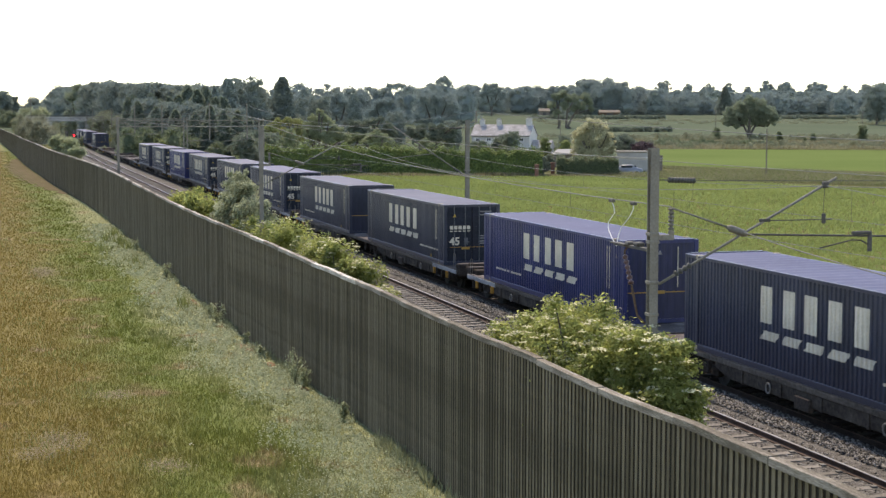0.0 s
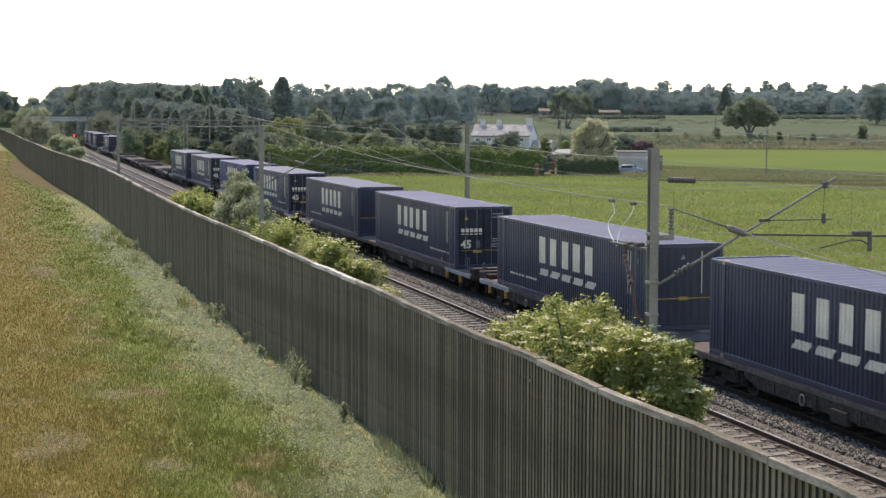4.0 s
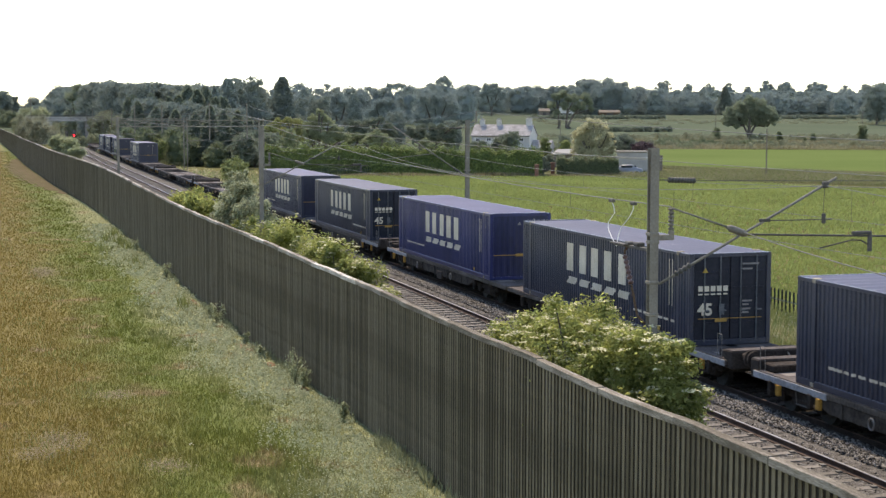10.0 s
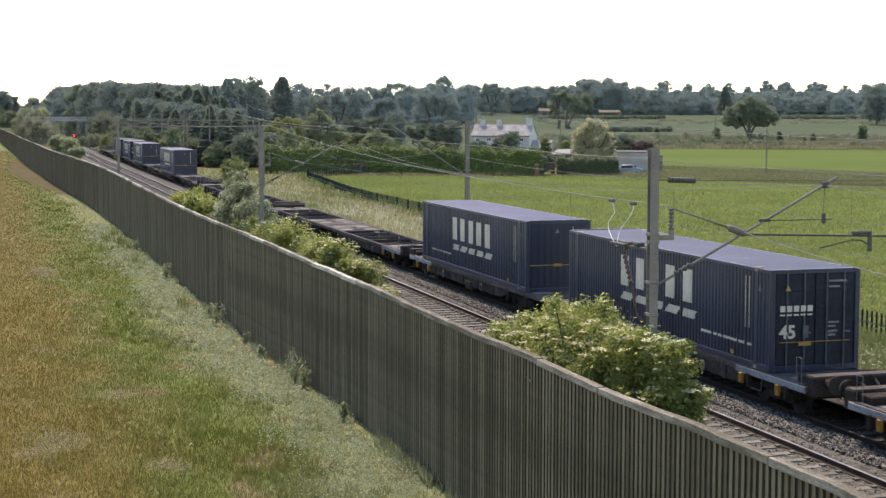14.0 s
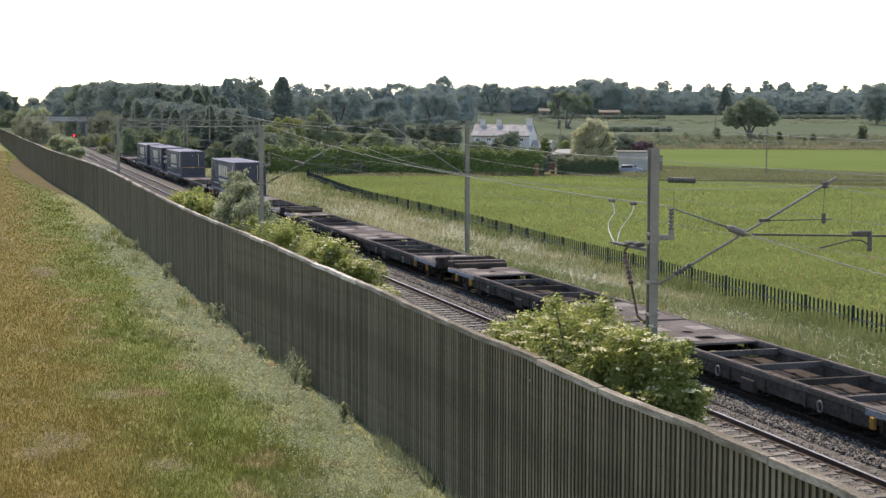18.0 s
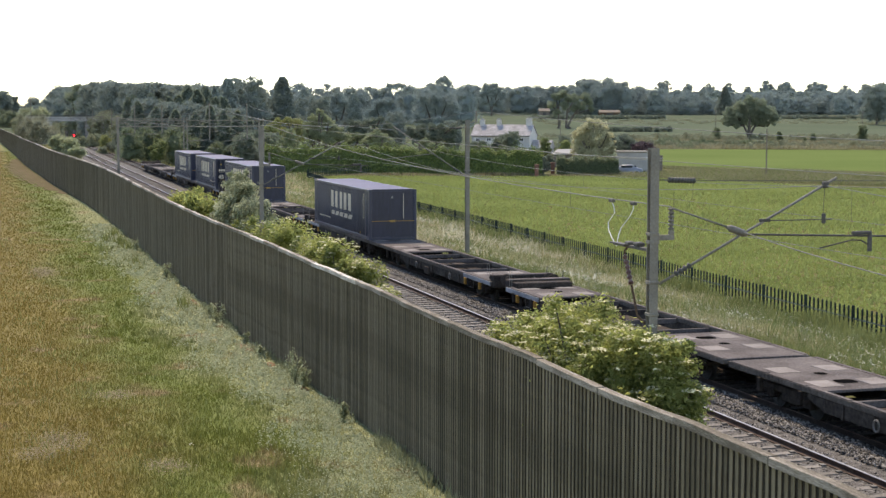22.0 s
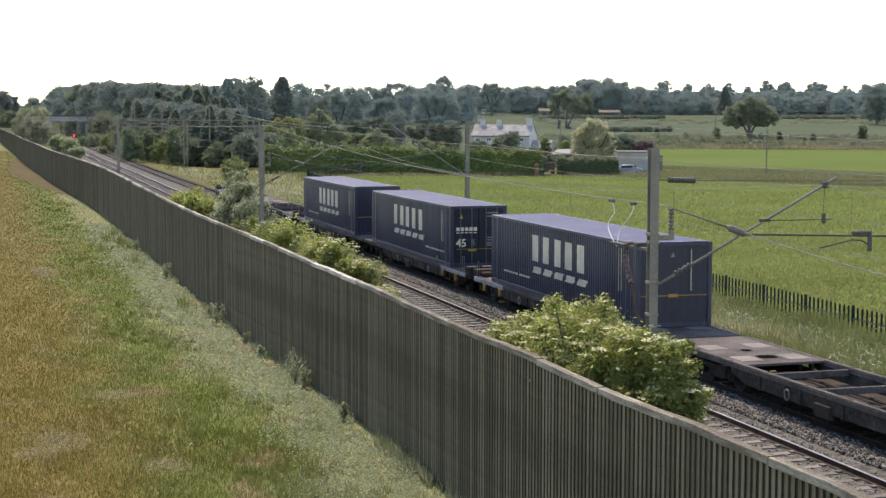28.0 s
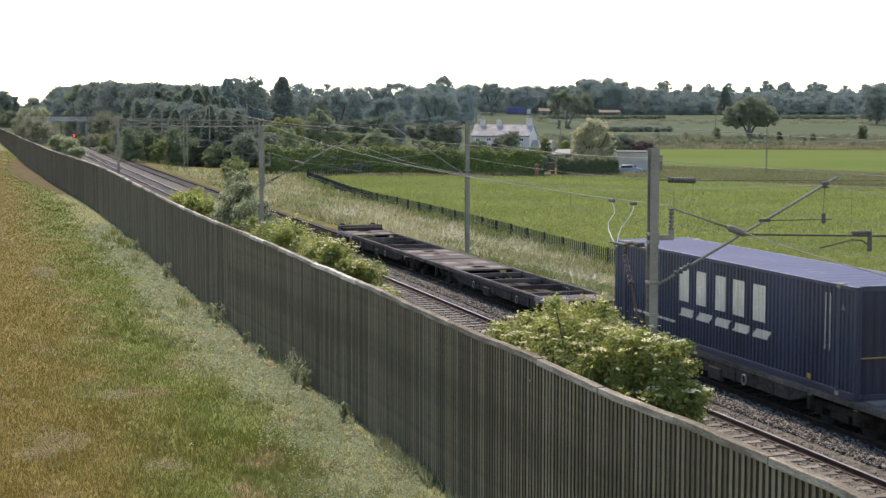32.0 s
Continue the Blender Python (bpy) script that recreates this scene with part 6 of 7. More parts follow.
wide_tree("tree", 72.03, 291.23, [(-3.6, 5.7, 1.2), (-2.6, 6.8, 1.0), (-0.9, 6.5, 1.2), (0.8, 7.1, 1.0), (2.2, 7.5, 0.8), (3.6, 6.3, 1.2), (-2, 4.7, 1.8), (1.4, 4.7, 2.0), (4.4, 4.7, 1.4)], TWIGS, 28000, 0.105, L_DARK, "spreading dark yew behind the garden", 74, 14)
wide_tree("tree", 62.32, 247.27, [(0, 5.6, 0.7), (-1.0, 4.9, 0.9), (1.1, 4.8, 0.9), (0, 4.1, 1.3), (-1.9, 3.9, 0.9), (2.0, 3.8, 1.0)], TWIGS, 15000, 0.09, L_SALLOW, "small rounded garden tree with silvery leaves", 75, 16)
wide_tree("tree", 80.6, 278.6, [(-3.4, 5.2, 1.2), (-1.6, 5.9, 1.0), (0.6, 6.1, 1.0), (2.6, 5.6, 1.2), (4.4, 5.9, 1.1), (-2.2, 3.9, 1.5), (0.8, 4.1, 1.8), (3.6, 4.0, 1.6)], TWIGS, 26000, 0.105, L_DARK, "spreading dark yew behind the garden", 76, 14)
wide_tree("shrub", 101.3, 234.0, [(0, 4.4, 1.2), (-1.3, 3.8, 1.2), (1.3, 3.7, 1.2), (0, 2.6, 1.7), (1.8, 2.4, 1.2), (-1.8, 2.4, 1.2)], TWIGS, 16000, 0.09, L_DARK, "dark evergreen shrub behind the outbuilding", 79, 12)
wide_tree("shrub", 67.36, 235.56, [(0, 4.3, 0.6), (-0.9, 3.7, 0.7), (0.9, 3.7, 0.7), (0, 3.1, 1.0)], TWIGS, 7000, 0.08, L_SALLOW, "small pale shrub above the hedge", 77, 14)
wide_tree("shrub", 64.11, 236.46, [(0, 3.3, 0.6), (0.6, 2.8, 0.6), (-0.6, 2.8, 0.6)], TWIGS, 4500, 0.08, L_SALLOW, "small pale shrub above the hedge", 78, 12)
wide_tree("tree", 217.0, 562.0, [(-4.4, 9.4, 1.9), (-2.6, 12.6, 1.8), (-0.4, 13.6, 2.0), (2.0, 12.2, 1.9), (-2.6, 6.4, 1.5), (1.0, 9.2, 2.0), (4.8, 11.8, 2.0), (8.6, 12.6, 1.9), (7.0, 9.0, 2.2), (10.2, 10.4, 1.6), (4.4, 8.2, 1.6), (11.2, 8.0, 1.3)],
          [(-1.4, -2.4, 12.0, 0.35), (1.4, 2.2, 11.5, 0.5), (2.2, 7.6, 10.5, 0.45)], 46000, 0.18, L_OAK, "tall airy ash with bare lower trunks in far pasture", 55, 12)
wide_tree("tree", 28.6, 500.0, [(-0.4, 16.2, 2.2), (-2.4, 14.0, 2.4), (2.5, 14.2, 2.4), (0.2, 11.8, 3.0), (-3.0, 8.2, 2.0), (3.2, 7.8, 2.0), (0, 6.4, 3.0), (-2.2, 4.2, 2.4), (2.4, 4.2, 2.4)], [(0.0, 0.2, 10.0, 0.4), (0.1, -2.0, 9.0, 0.25), (-0.1, 2.0, 9.0, 0.25)], 30000, 0.16, L_OAK, "large pale rounded tree beside the far bridge", 81, 12)
LOW = [(0.0, 0.1, 4.0, 0.14), (0.1, -1.2, 3.4, 0.1), (-0.1, 1.2, 3.4, 0.1)]
wide_tree("bush", 30.4, 417.0, [(-1.6, 6.4, 1.6), (0.4, 7.0, 1.6), (2.0, 6.2, 1.6), (-0.6, 4.0, 1.8), (1.2, 3.8, 1.8), (-2.2, 3.4, 1.3), (2.6, 2.8, 1.6), (0, 1.8, 1.8)], LOW, 16000, 0.12, L_SCRUBPALE, "tall dusty bush beside the far bridge", 82, 14)
wide_tree("bush", 27.9, 424.0, [(-0.8, 6.0, 1.2), (0.6, 6.7, 1.2), (0, 5.0, 1.5), (0.2, 3.4, 1.7), (0, 1.8, 1.7)], LOW, 9000, 0.12, L_SCRUBPALE, "tall dusty bush beside the far bridge", 84, 14)
wide_tree("bush", 8.8, 424.0, [(-1.4, 5.9, 1.2), (0.3, 6.4, 1.2), (1.6, 5.4, 1.2), (-0.6, 4.4, 1.6), (1.0, 4.0, 1.6), (0, 2.4, 1.8)], LOW, 12000, 0.12, L_SCRUBPALE, "tall dusty bush beside the far bridge", 83, 14)
tree(place(357.11, 561.25), 18.0, 17.0, 5000, L_MIDHAZE, "tall tree at the edge of the far fields", 54, leaf=0.4, clear=0.05)
grow(lambda m: tree(m, 10.0, 8.5, 900, L_BROAD, "small hawthorn bush on the field edge", 61, leaf=0.5, clear=0.02, category="bush", name="bush"), [(215.20, 426.23, 4.5), (226.20, 407.28, 3.6), (233.27, 399.95, 3.2), (252.61, 404.61, 5.4), (182.60, 446.41, 4.0), (225.75, 391.76, 2.2)], "field bushes")


def dome_blobs(w, h, seed):
    """One rounded crown of width w and height h, a lower shoulder on a side, and small clumps all over its skin."""
    r = random.Random(seed)
    side, turn = r.uniform(0.12, 0.24) * w, r.uniform(0, 6.28)
    main = [(0, 0, h * 0.50, w * 0.36, w * 0.36, h * 0.44), (side * math.cos(turn), side * math.sin(turn), h * r.uniform(0.36, 0.46), w * 0.33, w * 0.33, h * 0.36), (0, 0, h * 0.22, w * 0.46, w * 0.46, h * 0.26)]
    out = list(main)
    for i in range(20):
        b = main[i % 2]
        a, e = r.uniform(0, 6.28), r.uniform(-0.3, 1.5)
        q = w * r.uniform(0.10, 0.17)
        out.append((b[0] + math.cos(e) * math.cos(a) * b[3] * 0.80, b[1] + math.cos(e) * math.sin(a) * b[4] * 0.80, b[2] + math.sin(e) * b[5] * 0.84, q, q, q * 0.85))
    return out


def wood_belt(name, rows, label, leaf, material, density, core=0.55):
    """A far wood: rows of x, y, height, width; many crowns in one mesh."""
    blobs = []
    for x, y, h, w in rows:
        z = land_z(x, y)
        for b in dome_blobs(max(w, 0.75 * h), h, int(x * 7 + y)):
            blobs.append((x + b[0], y + b[1], z + b[2], b[3], b[4], b[5]))
    pts, nor = blob_points(blobs, 2 * density * len(rows), 0.3, 0.06)
    # Leaves mostly face one way, which flattens the crowns like haze.
    v, f = leaf_tris(pts, nor * 0.12 + np.array([0, -0.8, 0.25]), leaf * 0.66, 0.7, 0.36)
    if core:
        v, f = with_core(blobs, v, f, core)
    tagged(new(name, quick_mesh(name, v, f, material)), label, "wood", kind="stuff")


def belt(u0, u1, d0, d1, h0, h1, w, seed, gap=0.5):
    """Tree places between two bearings and distances; u: sideways over forward."""
    r = random.Random(seed)
    out, u = [], u0
    while u < u1:
        d = r.uniform(d0, d1)
        x, y = d * (FORE[0] + u * FORE[1]), d * (FORE[1] - u * FORE[0])
        ww = w * r.uniform(0.75, 1.3)
        out.append((x, y, r.uniform(h0, h1) * (1.0 if r.random() > 0.12 else 1.2), ww))
        u += ww * gap / d
    return out


wood_belt("line_wood", belt(-0.268, -0.25, 560, 600, 11.5, 13.5, 11, 1, 0.4) + belt(-0.25, -0.222, 560, 640, 16, 18, 13, 25, 0.4) + belt(-0.225, -0.16, 560, 640, 15, 17, 13, 26, 0.4), "wood of tall rounded trees beyond the railway", 0.44, L_MIDHAZE, 2100)
wood_belt("far_wood", belt(-0.17, 0.02, 600, 700, 15, 19, 15, 2, 0.35) + belt(-0.02, 0.115, 860, 920, 15, 19.5, 19, 3, 0.3) + belt(0.093, 0.12, 850, 880, 22, 23.5, 20, 19, 0.6), "far wood of dark green trees", 0.48, L_FARHAZE, 2100)
wood_belt("hill_wood", belt(0.10, 0.31, 860, 930, 10, 13, 17, 4, 0.26) + belt(0.105, 0.14, 850, 900, 16, 20, 19, 8, 0.5), "dark wood along the foot of the far hill", 0.52, L_FARHAZE, 1900)
wood_belt("ridge_trees", belt(0.11, 0.33, 1500, 1650, 14, 19, 21, 5, 1.1) + belt(0.11, 0.33, 1480, 1520, 5, 8, 18, 36, 0.4), "scattered trees along the far ridge", 0.8, L_FARHAZE, 600)
wood_belt("field_hedgerow", belt(0.06, 0.145, 715, 725, 1.4, 2.2, 4, 6, 0.5) + belt(0.20, 0.31, 720, 735, 1.2, 2.0, 4, 7, 0.5), "thin dark hedgerow between far fields", 0.4, L_DARK, 160)
wood_belt("ditch_hedge", belt(0.135, 0.212, 400, 406, 1.2, 1.8, 3.4, 27, 0.4), "low dark hedge along the edge of the bright field", 0.2, L_BROAD, 240, 0.6)
wood_belt("pasture_hedge", belt(0.098, 0.148, 560, 566, 1.6, 2.2, 4, 21, 0.5), "dark clipped field hedge in the pasture", 0.3, L_DARK, 200)
wood_belt("pasture_tussocks", belt(0.06, 0.31, 490, 520, 0.4, 1.0, 5, 22, 0.5) + belt(0.06, 0.31, 640, 700, 0.4, 0.9, 6, 23, 0.5), "pale tussocks of dry grass in the pasture", 0.3, L_PALE, 160, 0)
wood_belt("ditch_scrub", belt(0.13, 0.30, 380, 400, 0.9, 2.0, 3.2, 9, 0.7) + belt(0.12, 0.30, 455, 480, 1.2, 2.4, 4, 10, 0.8), "low scrub along a ditch", 0.3, L_PALE, 160, 0)
wood_belt("garden_thicket", belt(-0.115, 0.0, 248, 268, 2.0, 3.4, 4, 13, 0.5) + belt(-0.205, -0.1, 240, 268, 4, 7, 5, 14, 0.45), "thicket of mixed shrubs behind the hedge", 0.2, L_BROAD, 850)
wood_belt("cutting_scrub", belt(-0.272, -0.262, 330, 420, 3.0, 6.0, 6, 15, 0.5) + belt(-0.289, -0.262, 600, 645, 5.0, 7.5, 8, 35, 0.4) + belt(-0.2, -0.185, 262, 290, 2.5, 5, 5, 24, 0.5), "scrub beside the far tracks", 0.25, L_SCRUB, 700)
wood_belt("pale_scrub", belt(-0.224, -0.206, 388, 430, 6.5, 9.5, 6, 17, 0.35) + belt(-0.205, -0.192, 305, 330, 1.5, 3.2, 4, 18, 0.5), "pale dusty scrub beyond the tracks", 0.24, L_PALE, 700)
wood_belt("track_scrub", belt(-0.236, -0.219, 345, 395, 2.0, 4.2, 4, 31, 0.4) + belt(-0.222, -0.207, 285, 320, 1.4, 2.8, 3.4, 32, 0.4) + belt(-0.262, -0.228, 470, 520, 4.0, 6.5, 6, 33, 0.35), "light scrub beside the far tracks", 0.22, L_SCRUBPALE, 420)
wood_belt("garden_scrub", belt(0.03, 0.16, 300, 420, 1.2, 3.0, 5, 16, 0.7), "low shrubs round the farmhouse", 0.4, L_SCRUB, 120, 0)


def hedge(name, p0, p1, h, thick, leaves, label, material):
    """A clipped hedge between two points."""
    (x0, y0), (x1, y1) = p0, p1
    d = Vector((x1 - x0, y1 - y0, 0))
    n = Vector((-d.y, d.x, 0)).normalized()
    t = thing(name, pose(0, 0, 0), label, "hedge")
    s, q, k = RNG.random(leaves), RNG.random(leaves), RNG.random(leaves)
    hh = h * (1 + 0.06 * np.sin(s * 23) + 0.06 * np.sin(s * 61 + 1) + 0.04 * np.sin(s * 170))
    face = k < 0.5
    zz = np.where(face, hh * q ** 0.8, hh * (0.97 + 0.09 * np.abs(RNG.normal(0, 1, leaves)) ** 1.5))
    side = np.where(face, -thick / 2 + RNG.normal(0, 0.12, leaves), (q - 0.5) * thick)
    px, py = x0 + d.x * s + n.x * side, y0 + d.y * s + n.y * side
    base = np.array([land_z(a, b) for a, b in zip(px[::50], py[::50])]).mean()
    pts = np.stack([px, py, base + zz], 1)
    out = np.where(face[:, None], np.array([[-n.x, -n.y, -0.15]]), np.array([[0, 0, 1.0]]))
    v, f = leaf_quads(pts, out, 0.12, 0.6, 0.42)
    part("leaves", quick_mesh("leaves", v, f, material), material, t)
    core = Shape()
    a, b = Vector((x0, y0, base)), Vector((x1, y1, base))
    o = n * (thick / 2 - 0.25)
    core.add([a - o, b - o, b + o, a + o] + [p + Vector((0, 0, h * 0.9)) for p in (a - o, b - o, b + o, a + o)], [(0, 1, 5, 4), (1, 2, 6, 5), (2, 3, 7, 6), (3, 0, 4, 7), (4, 5, 6, 7)])
    part("woody_core", core, L_DARK, t)


hedge("garden_hedge", (37.24, 214.31), (54.66, 205.97), 3.2, 2.4, 26000, "long thick clipped green garden hedge", L_HEDGE)
hedge("garden_hedge", (54.36, 206.06), (73.00, 196.32), 3.0, 2.4, 26000, "long thick clipped green garden hedge", L_HEDGE)
hedge("low_hedge", (75.13, 196.72), (82.91, 193.36), 2.1, 1.6, 7000, "low dark clipped hedge beside the gateway", L_BROAD)

# ---- farmhouse and outbuildings ----
def house():
    cx, cy = 107.21, 312.38
    h = thing("farmhouse", pose(cx, cy, -1.75, 0, 0, -34), "white rendered farmhouse with a pale tiled roof and three chimneys", "house")
    L, D, E, R = 12.8, 6.6, 4.5, 6.6
    part("wall", Shape().box(-L / 2, L / 2, -D / 2, D / 2, -0.5, E).add([(L / 2, -D / 2, E), (L / 2, D / 2, E), (L / 2, 0, R), (L / 2 - 0.3, -D / 2, E), (L / 2 - 0.3, D / 2, E), (L / 2 - 0.3, 0, R)], [(0, 1, 2), (3, 5, 4), (0, 2, 5, 3), (1, 4, 5, 2)]).add([(-L / 2, -D / 2, E), (-L / 2, D / 2, E), (-L / 2, 0, R), (-L / 2 + 0.3, -D / 2, E), (-L / 2 + 0.3, D / 2, E), (-L / 2 + 0.3, 0, R)], [(0, 2, 1), (3, 4, 5), (0, 3, 5, 2), (1, 2, 5, 4)]), M_RENDERED, h)
    rf = Shape()
    for s in (-1, 1):
        a = [(-L / 2 - 0.2, s * (D / 2 + 0.35), E - 0.2), (L / 2 + 0.15, s * (D / 2 + 0.35), E - 0.2), (L / 2 + 0.15, 0, R + 0.05), (-L / 2 - 0.2, 0, R + 0.05)]
        b = [(x, y, z + 0.14) for x, y, z in a]
        rf.add(a + b, [(3, 2, 1, 0), (4, 5, 6, 7), (0, 1, 5, 4), (1, 2, 6, 5), (2, 3, 7, 6), (3, 0, 4, 7)])
    roof = part("roof", rf, M_TILES, h, "pale weathered tiled roof")
    for x, w, top in ((-4.9, 0.45, 7.8), (-1.2, 0.45, 7.8), (5.5, 0.6, 8.1)):
        part("chimney", Shape().box(x - w, x + w, -0.45, 0.45, R - 0.7, top - 0.15, 0.03).box(x - w - 0.08, x + w + 0.08, -0.53, 0.53, top - 0.15, top, 0.03), M_RENDERED, roof, "white chimney stack")
        for o in (-0.22, 0.22):
            part("chimney_pot", Shape().tube([(x + o, 0, top), (x + o, 0, top + 0.35)], 0.12, 8), M_TILES, roof)
    for x in (-5.0, -2.6, -0.2, 2.2, 4.6):
        for z, hh in ((3.2, 0.75), (1.0, 1.1)):
            wd = part("window", Shape().box(x - 0.5, x + 0.5, -D / 2 - 0.04, -D / 2 + 0.1, z, z + hh, 0.02), M_WINFRAME, h)
            part("pane", Shape().box(x - 0.42, x - 0.04, -D / 2 - 0.055, -D / 2 - 0.03, z + 0.08, z + hh - 0.08).box(x + 0.04, x + 0.42, -D / 2 - 0.055, -D / 2 - 0.03, z + 0.08, z + hh - 0.08), M_GLASS, wd)
    part("gutter", Shape().tube([(-L / 2, -D / 2 - 0.38, E - 0.18), (L / 2, -D / 2 - 0.38, E - 0.18)], 0.06, 6), M_DARKSTEEL, h)
    part("gable_shed", Shape().box(L / 2 + 0.02, L / 2 + 4.2, -2.6, 1.6, -0.5, 1.9).add([(L / 2 + 0.02, -2.9, 1.8), (L / 2 + 4.4, -2.9, 1.8), (L / 2 + 4.4, -0.4, 3.5), (L / 2 + 0.02, -0.4, 3.5), (L / 2 + 0.02, 1.9, 1.8), (L / 2 + 4.4, 1.9, 1.8)], [(0, 1, 2, 3), (3, 2, 5, 4), (0, 3, 4), (1, 5, 2)]), M_TILES, h, "lower tiled wing")


M_WINFRAME = plain("white_window_frame", (0.7, 0.7, 0.68), 0.5)
house()


def outbuilding():
    x, y = 90.84, 206.64
    b = thing("outbuilding", pose(x, y, -1.25, 0, 0, -22), "plain grey rendered outbuilding with a flat roof", "outbuilding")
    part("wall", Shape().box(-2.4, 2.4, -2.5, 2.5, -0.3, 3.0, 0.03), M_GREYWALL, b)
    part("roof", Shape().box(-2.5, 2.5, -2.6, 2.6, 3.0, 3.16, 0.03), M_GALV, b)
    part("side_gate", Shape().box(2.4, 4.2, -2.45, -2.3, -0.3, 2.6, 0.02), M_WOODPOLE, b, "dark boarded gate")
    x, y = 89.13, 229.07
    c = thing("garden_shed", pose(x, y, -1.25, 0, 0, -15), "low dark shed with a pale pitched roof", "shed")
    part("wall", Shape().box(-2.0, 2.0, -1.5, 1.5, -0.2, 2.2), M_WOODPOLE, c)
    part("roof", Shape().add([(-2.2, -1.8, 2.1), (2.2, -1.8, 2.1), (1.4, 0, 2.95), (-1.4, 0, 2.95), (-2.2, 1.8, 2.1), (2.2, 1.8, 2.1), (-2.2, -1.8, 2.2), (2.2, -1.8, 2.2)], [(0, 1, 2, 3), (3, 2, 5, 4), (0, 3, 4), (1, 5, 2), (0, 6, 7, 1)]), M_GREYWALL, c, "pale roof")


outbuilding()


def gate_post(x, y):
    g = thing("gate_post", pose(x, y, -1.25, 0, 0, -20), "red brick gate post with a flat cap", "gate post", "gate posts")
    part("shaft", Shape().box(-0.26, 0.26, -0.26, 0.26, -0.2, 1.65, 0.01), M_BRICK, g)
    part("cap", Shape().box(-0.34, 0.34, -0.34, 0.34, 1.65, 1.8, 0.03), M_BRICK, g)


gate_post(70.63, 192.45)
gate_post(75.68, 199.69)


def car():
    x, y = 86.98, 199.44
    c = thing("parked_car", pose(x, y, -1.3, 0, 0, -25), "silver hatchback parked beside the outbuilding", "car")
    s = Shape()
    prof = [(-2.0, 0.3), (-2.05, 0.7), (-1.9, 0.92), (-1.45, 1.0), (-0.9, 1.42), (0.5, 1.47), (1.25, 1.02), (1.9, 0.85), (2.05, 0.6), (2.0, 0.3)]
    n = len(prof)
    for y0, k in ((-0.84, 0.0), (-0.74, 1.0), (0.74, 1.0), (0.84, 0.0)):
        s.v += [(px, y0 * (0.86 if pz > 1.0 else 1.0), pz if k else min(pz, 0.98)) for px, pz in prof]
    for j in range(3):
        for i in range(n - 1):
            s.f.append((j * n + i, j * n + i + 1, (j + 1) * n + i + 1, (j + 1) * n + i))
    s.f += [tuple(range(n))[::-1], tuple(3 * n + i for i in range(n))]
    part("body", s, M_CARPAINT, c, "silver body", True)
    part("windscreen", Shape().box(0.56, 1.12, -0.56, 0.56, 1.1, 1.35, 0.02, pose(0, 0, 0, 0, 0, 0)), M_GLASS, c)
    for sy in (-1, 1):
        part("side_window", Shape().box(-0.95, 0.6, sy * 0.72 - 0.03, sy * 0.72 + 0.03, 1.05, 1.36, 0.02), M_GLASS, c)
        for wx in (-1.25, 1.25):
            part("wheel", Shape().tube([(wx, sy * 0.66, 0.3), (wx, sy * 0.86, 0.3)], 0.3, 14), M_RUBBER, c)


car()


def utility_pole(x, y, h, label, arm=True):
    z = land_z(x, y)
    p = thing("utility_pole", pose(x, y, z, 0, 0, -15), label, "utility pole", "utility poles")
    part("pole", Shape().tube([(0, 0, -0.3), (0, 0, h)], 0.12, 7, True, [0.11, 0.075]), M_WOODPOLE, p)
    if arm:
        part("cross_arm", Shape().box(-0.7, 0.7, -0.06, 0.06, h - 0.5, h - 0.38), M_WOODPOLE, p)


utility_pole(103.75, 190.26, 6.4, "wooden utility pole in the rough strip", False)
utility_pole(237.73, 471.68, 9.0, "thin wooden pole in a far field")
utility_pole(274.57, 439.80, 9.0, "thin wooden pole in a far field")
utility_pole(816.29, 1321.61, 16.0, "distant mast on the far ridge", False)
utility_pole(11.5, 420.0, 13.0, "thin dark pole rising above the far end of the fence")
utility_pole(169.15, 439.99, 8.0, "thin wooden pole near the farm")


def barn(x, y, w, h, mat_wall, mat_roof, label):
    b = thing("barn", pose(x, y, land_z(x, y), 0, 0, -16), label, "barn")
    part("wall", Shape().box(-w / 2, w / 2, -4, 4, -0.5, h), mat_wall, b)
    part("roof", Shape().add([(-w / 2 - 0.3, -4.4, h), (w / 2 + 0.3, -4.4, h), (w / 2 + 0.3, 0, h + 1.4), (-w / 2 - 0.3, 0, h + 1.4), (-w / 2 - 0.3, 4.4, h), (w / 2 + 0.3, 4.4, h)], [(0, 1, 2, 3), (3, 2, 5, 4), (0, 3, 4), (1, 5, 2)]), mat_roof, b)
    part("door", Shape().box(-w / 6, w / 6, -4.08, -3.98, -0.3, h * 0.7), M_DARKSTEEL, b)


# Both buildings take darker materials for the shade of the wood.
barn(293.00, 787.06, 5.5, 2.4, M_WOODPOLE, M_WOODPOLE, "small shed before the far wood, coloured dark for its shade")
barn(328.65, 780.58, 11.0, 1.6, M_RUST, M_WOODPOLE, "long low building with a reddish wall before the wood")

barn(94.4, 409.2, 3.2, 4.0, M_TILES, M_TILES, "small grey shed with a pale roof among the trees")

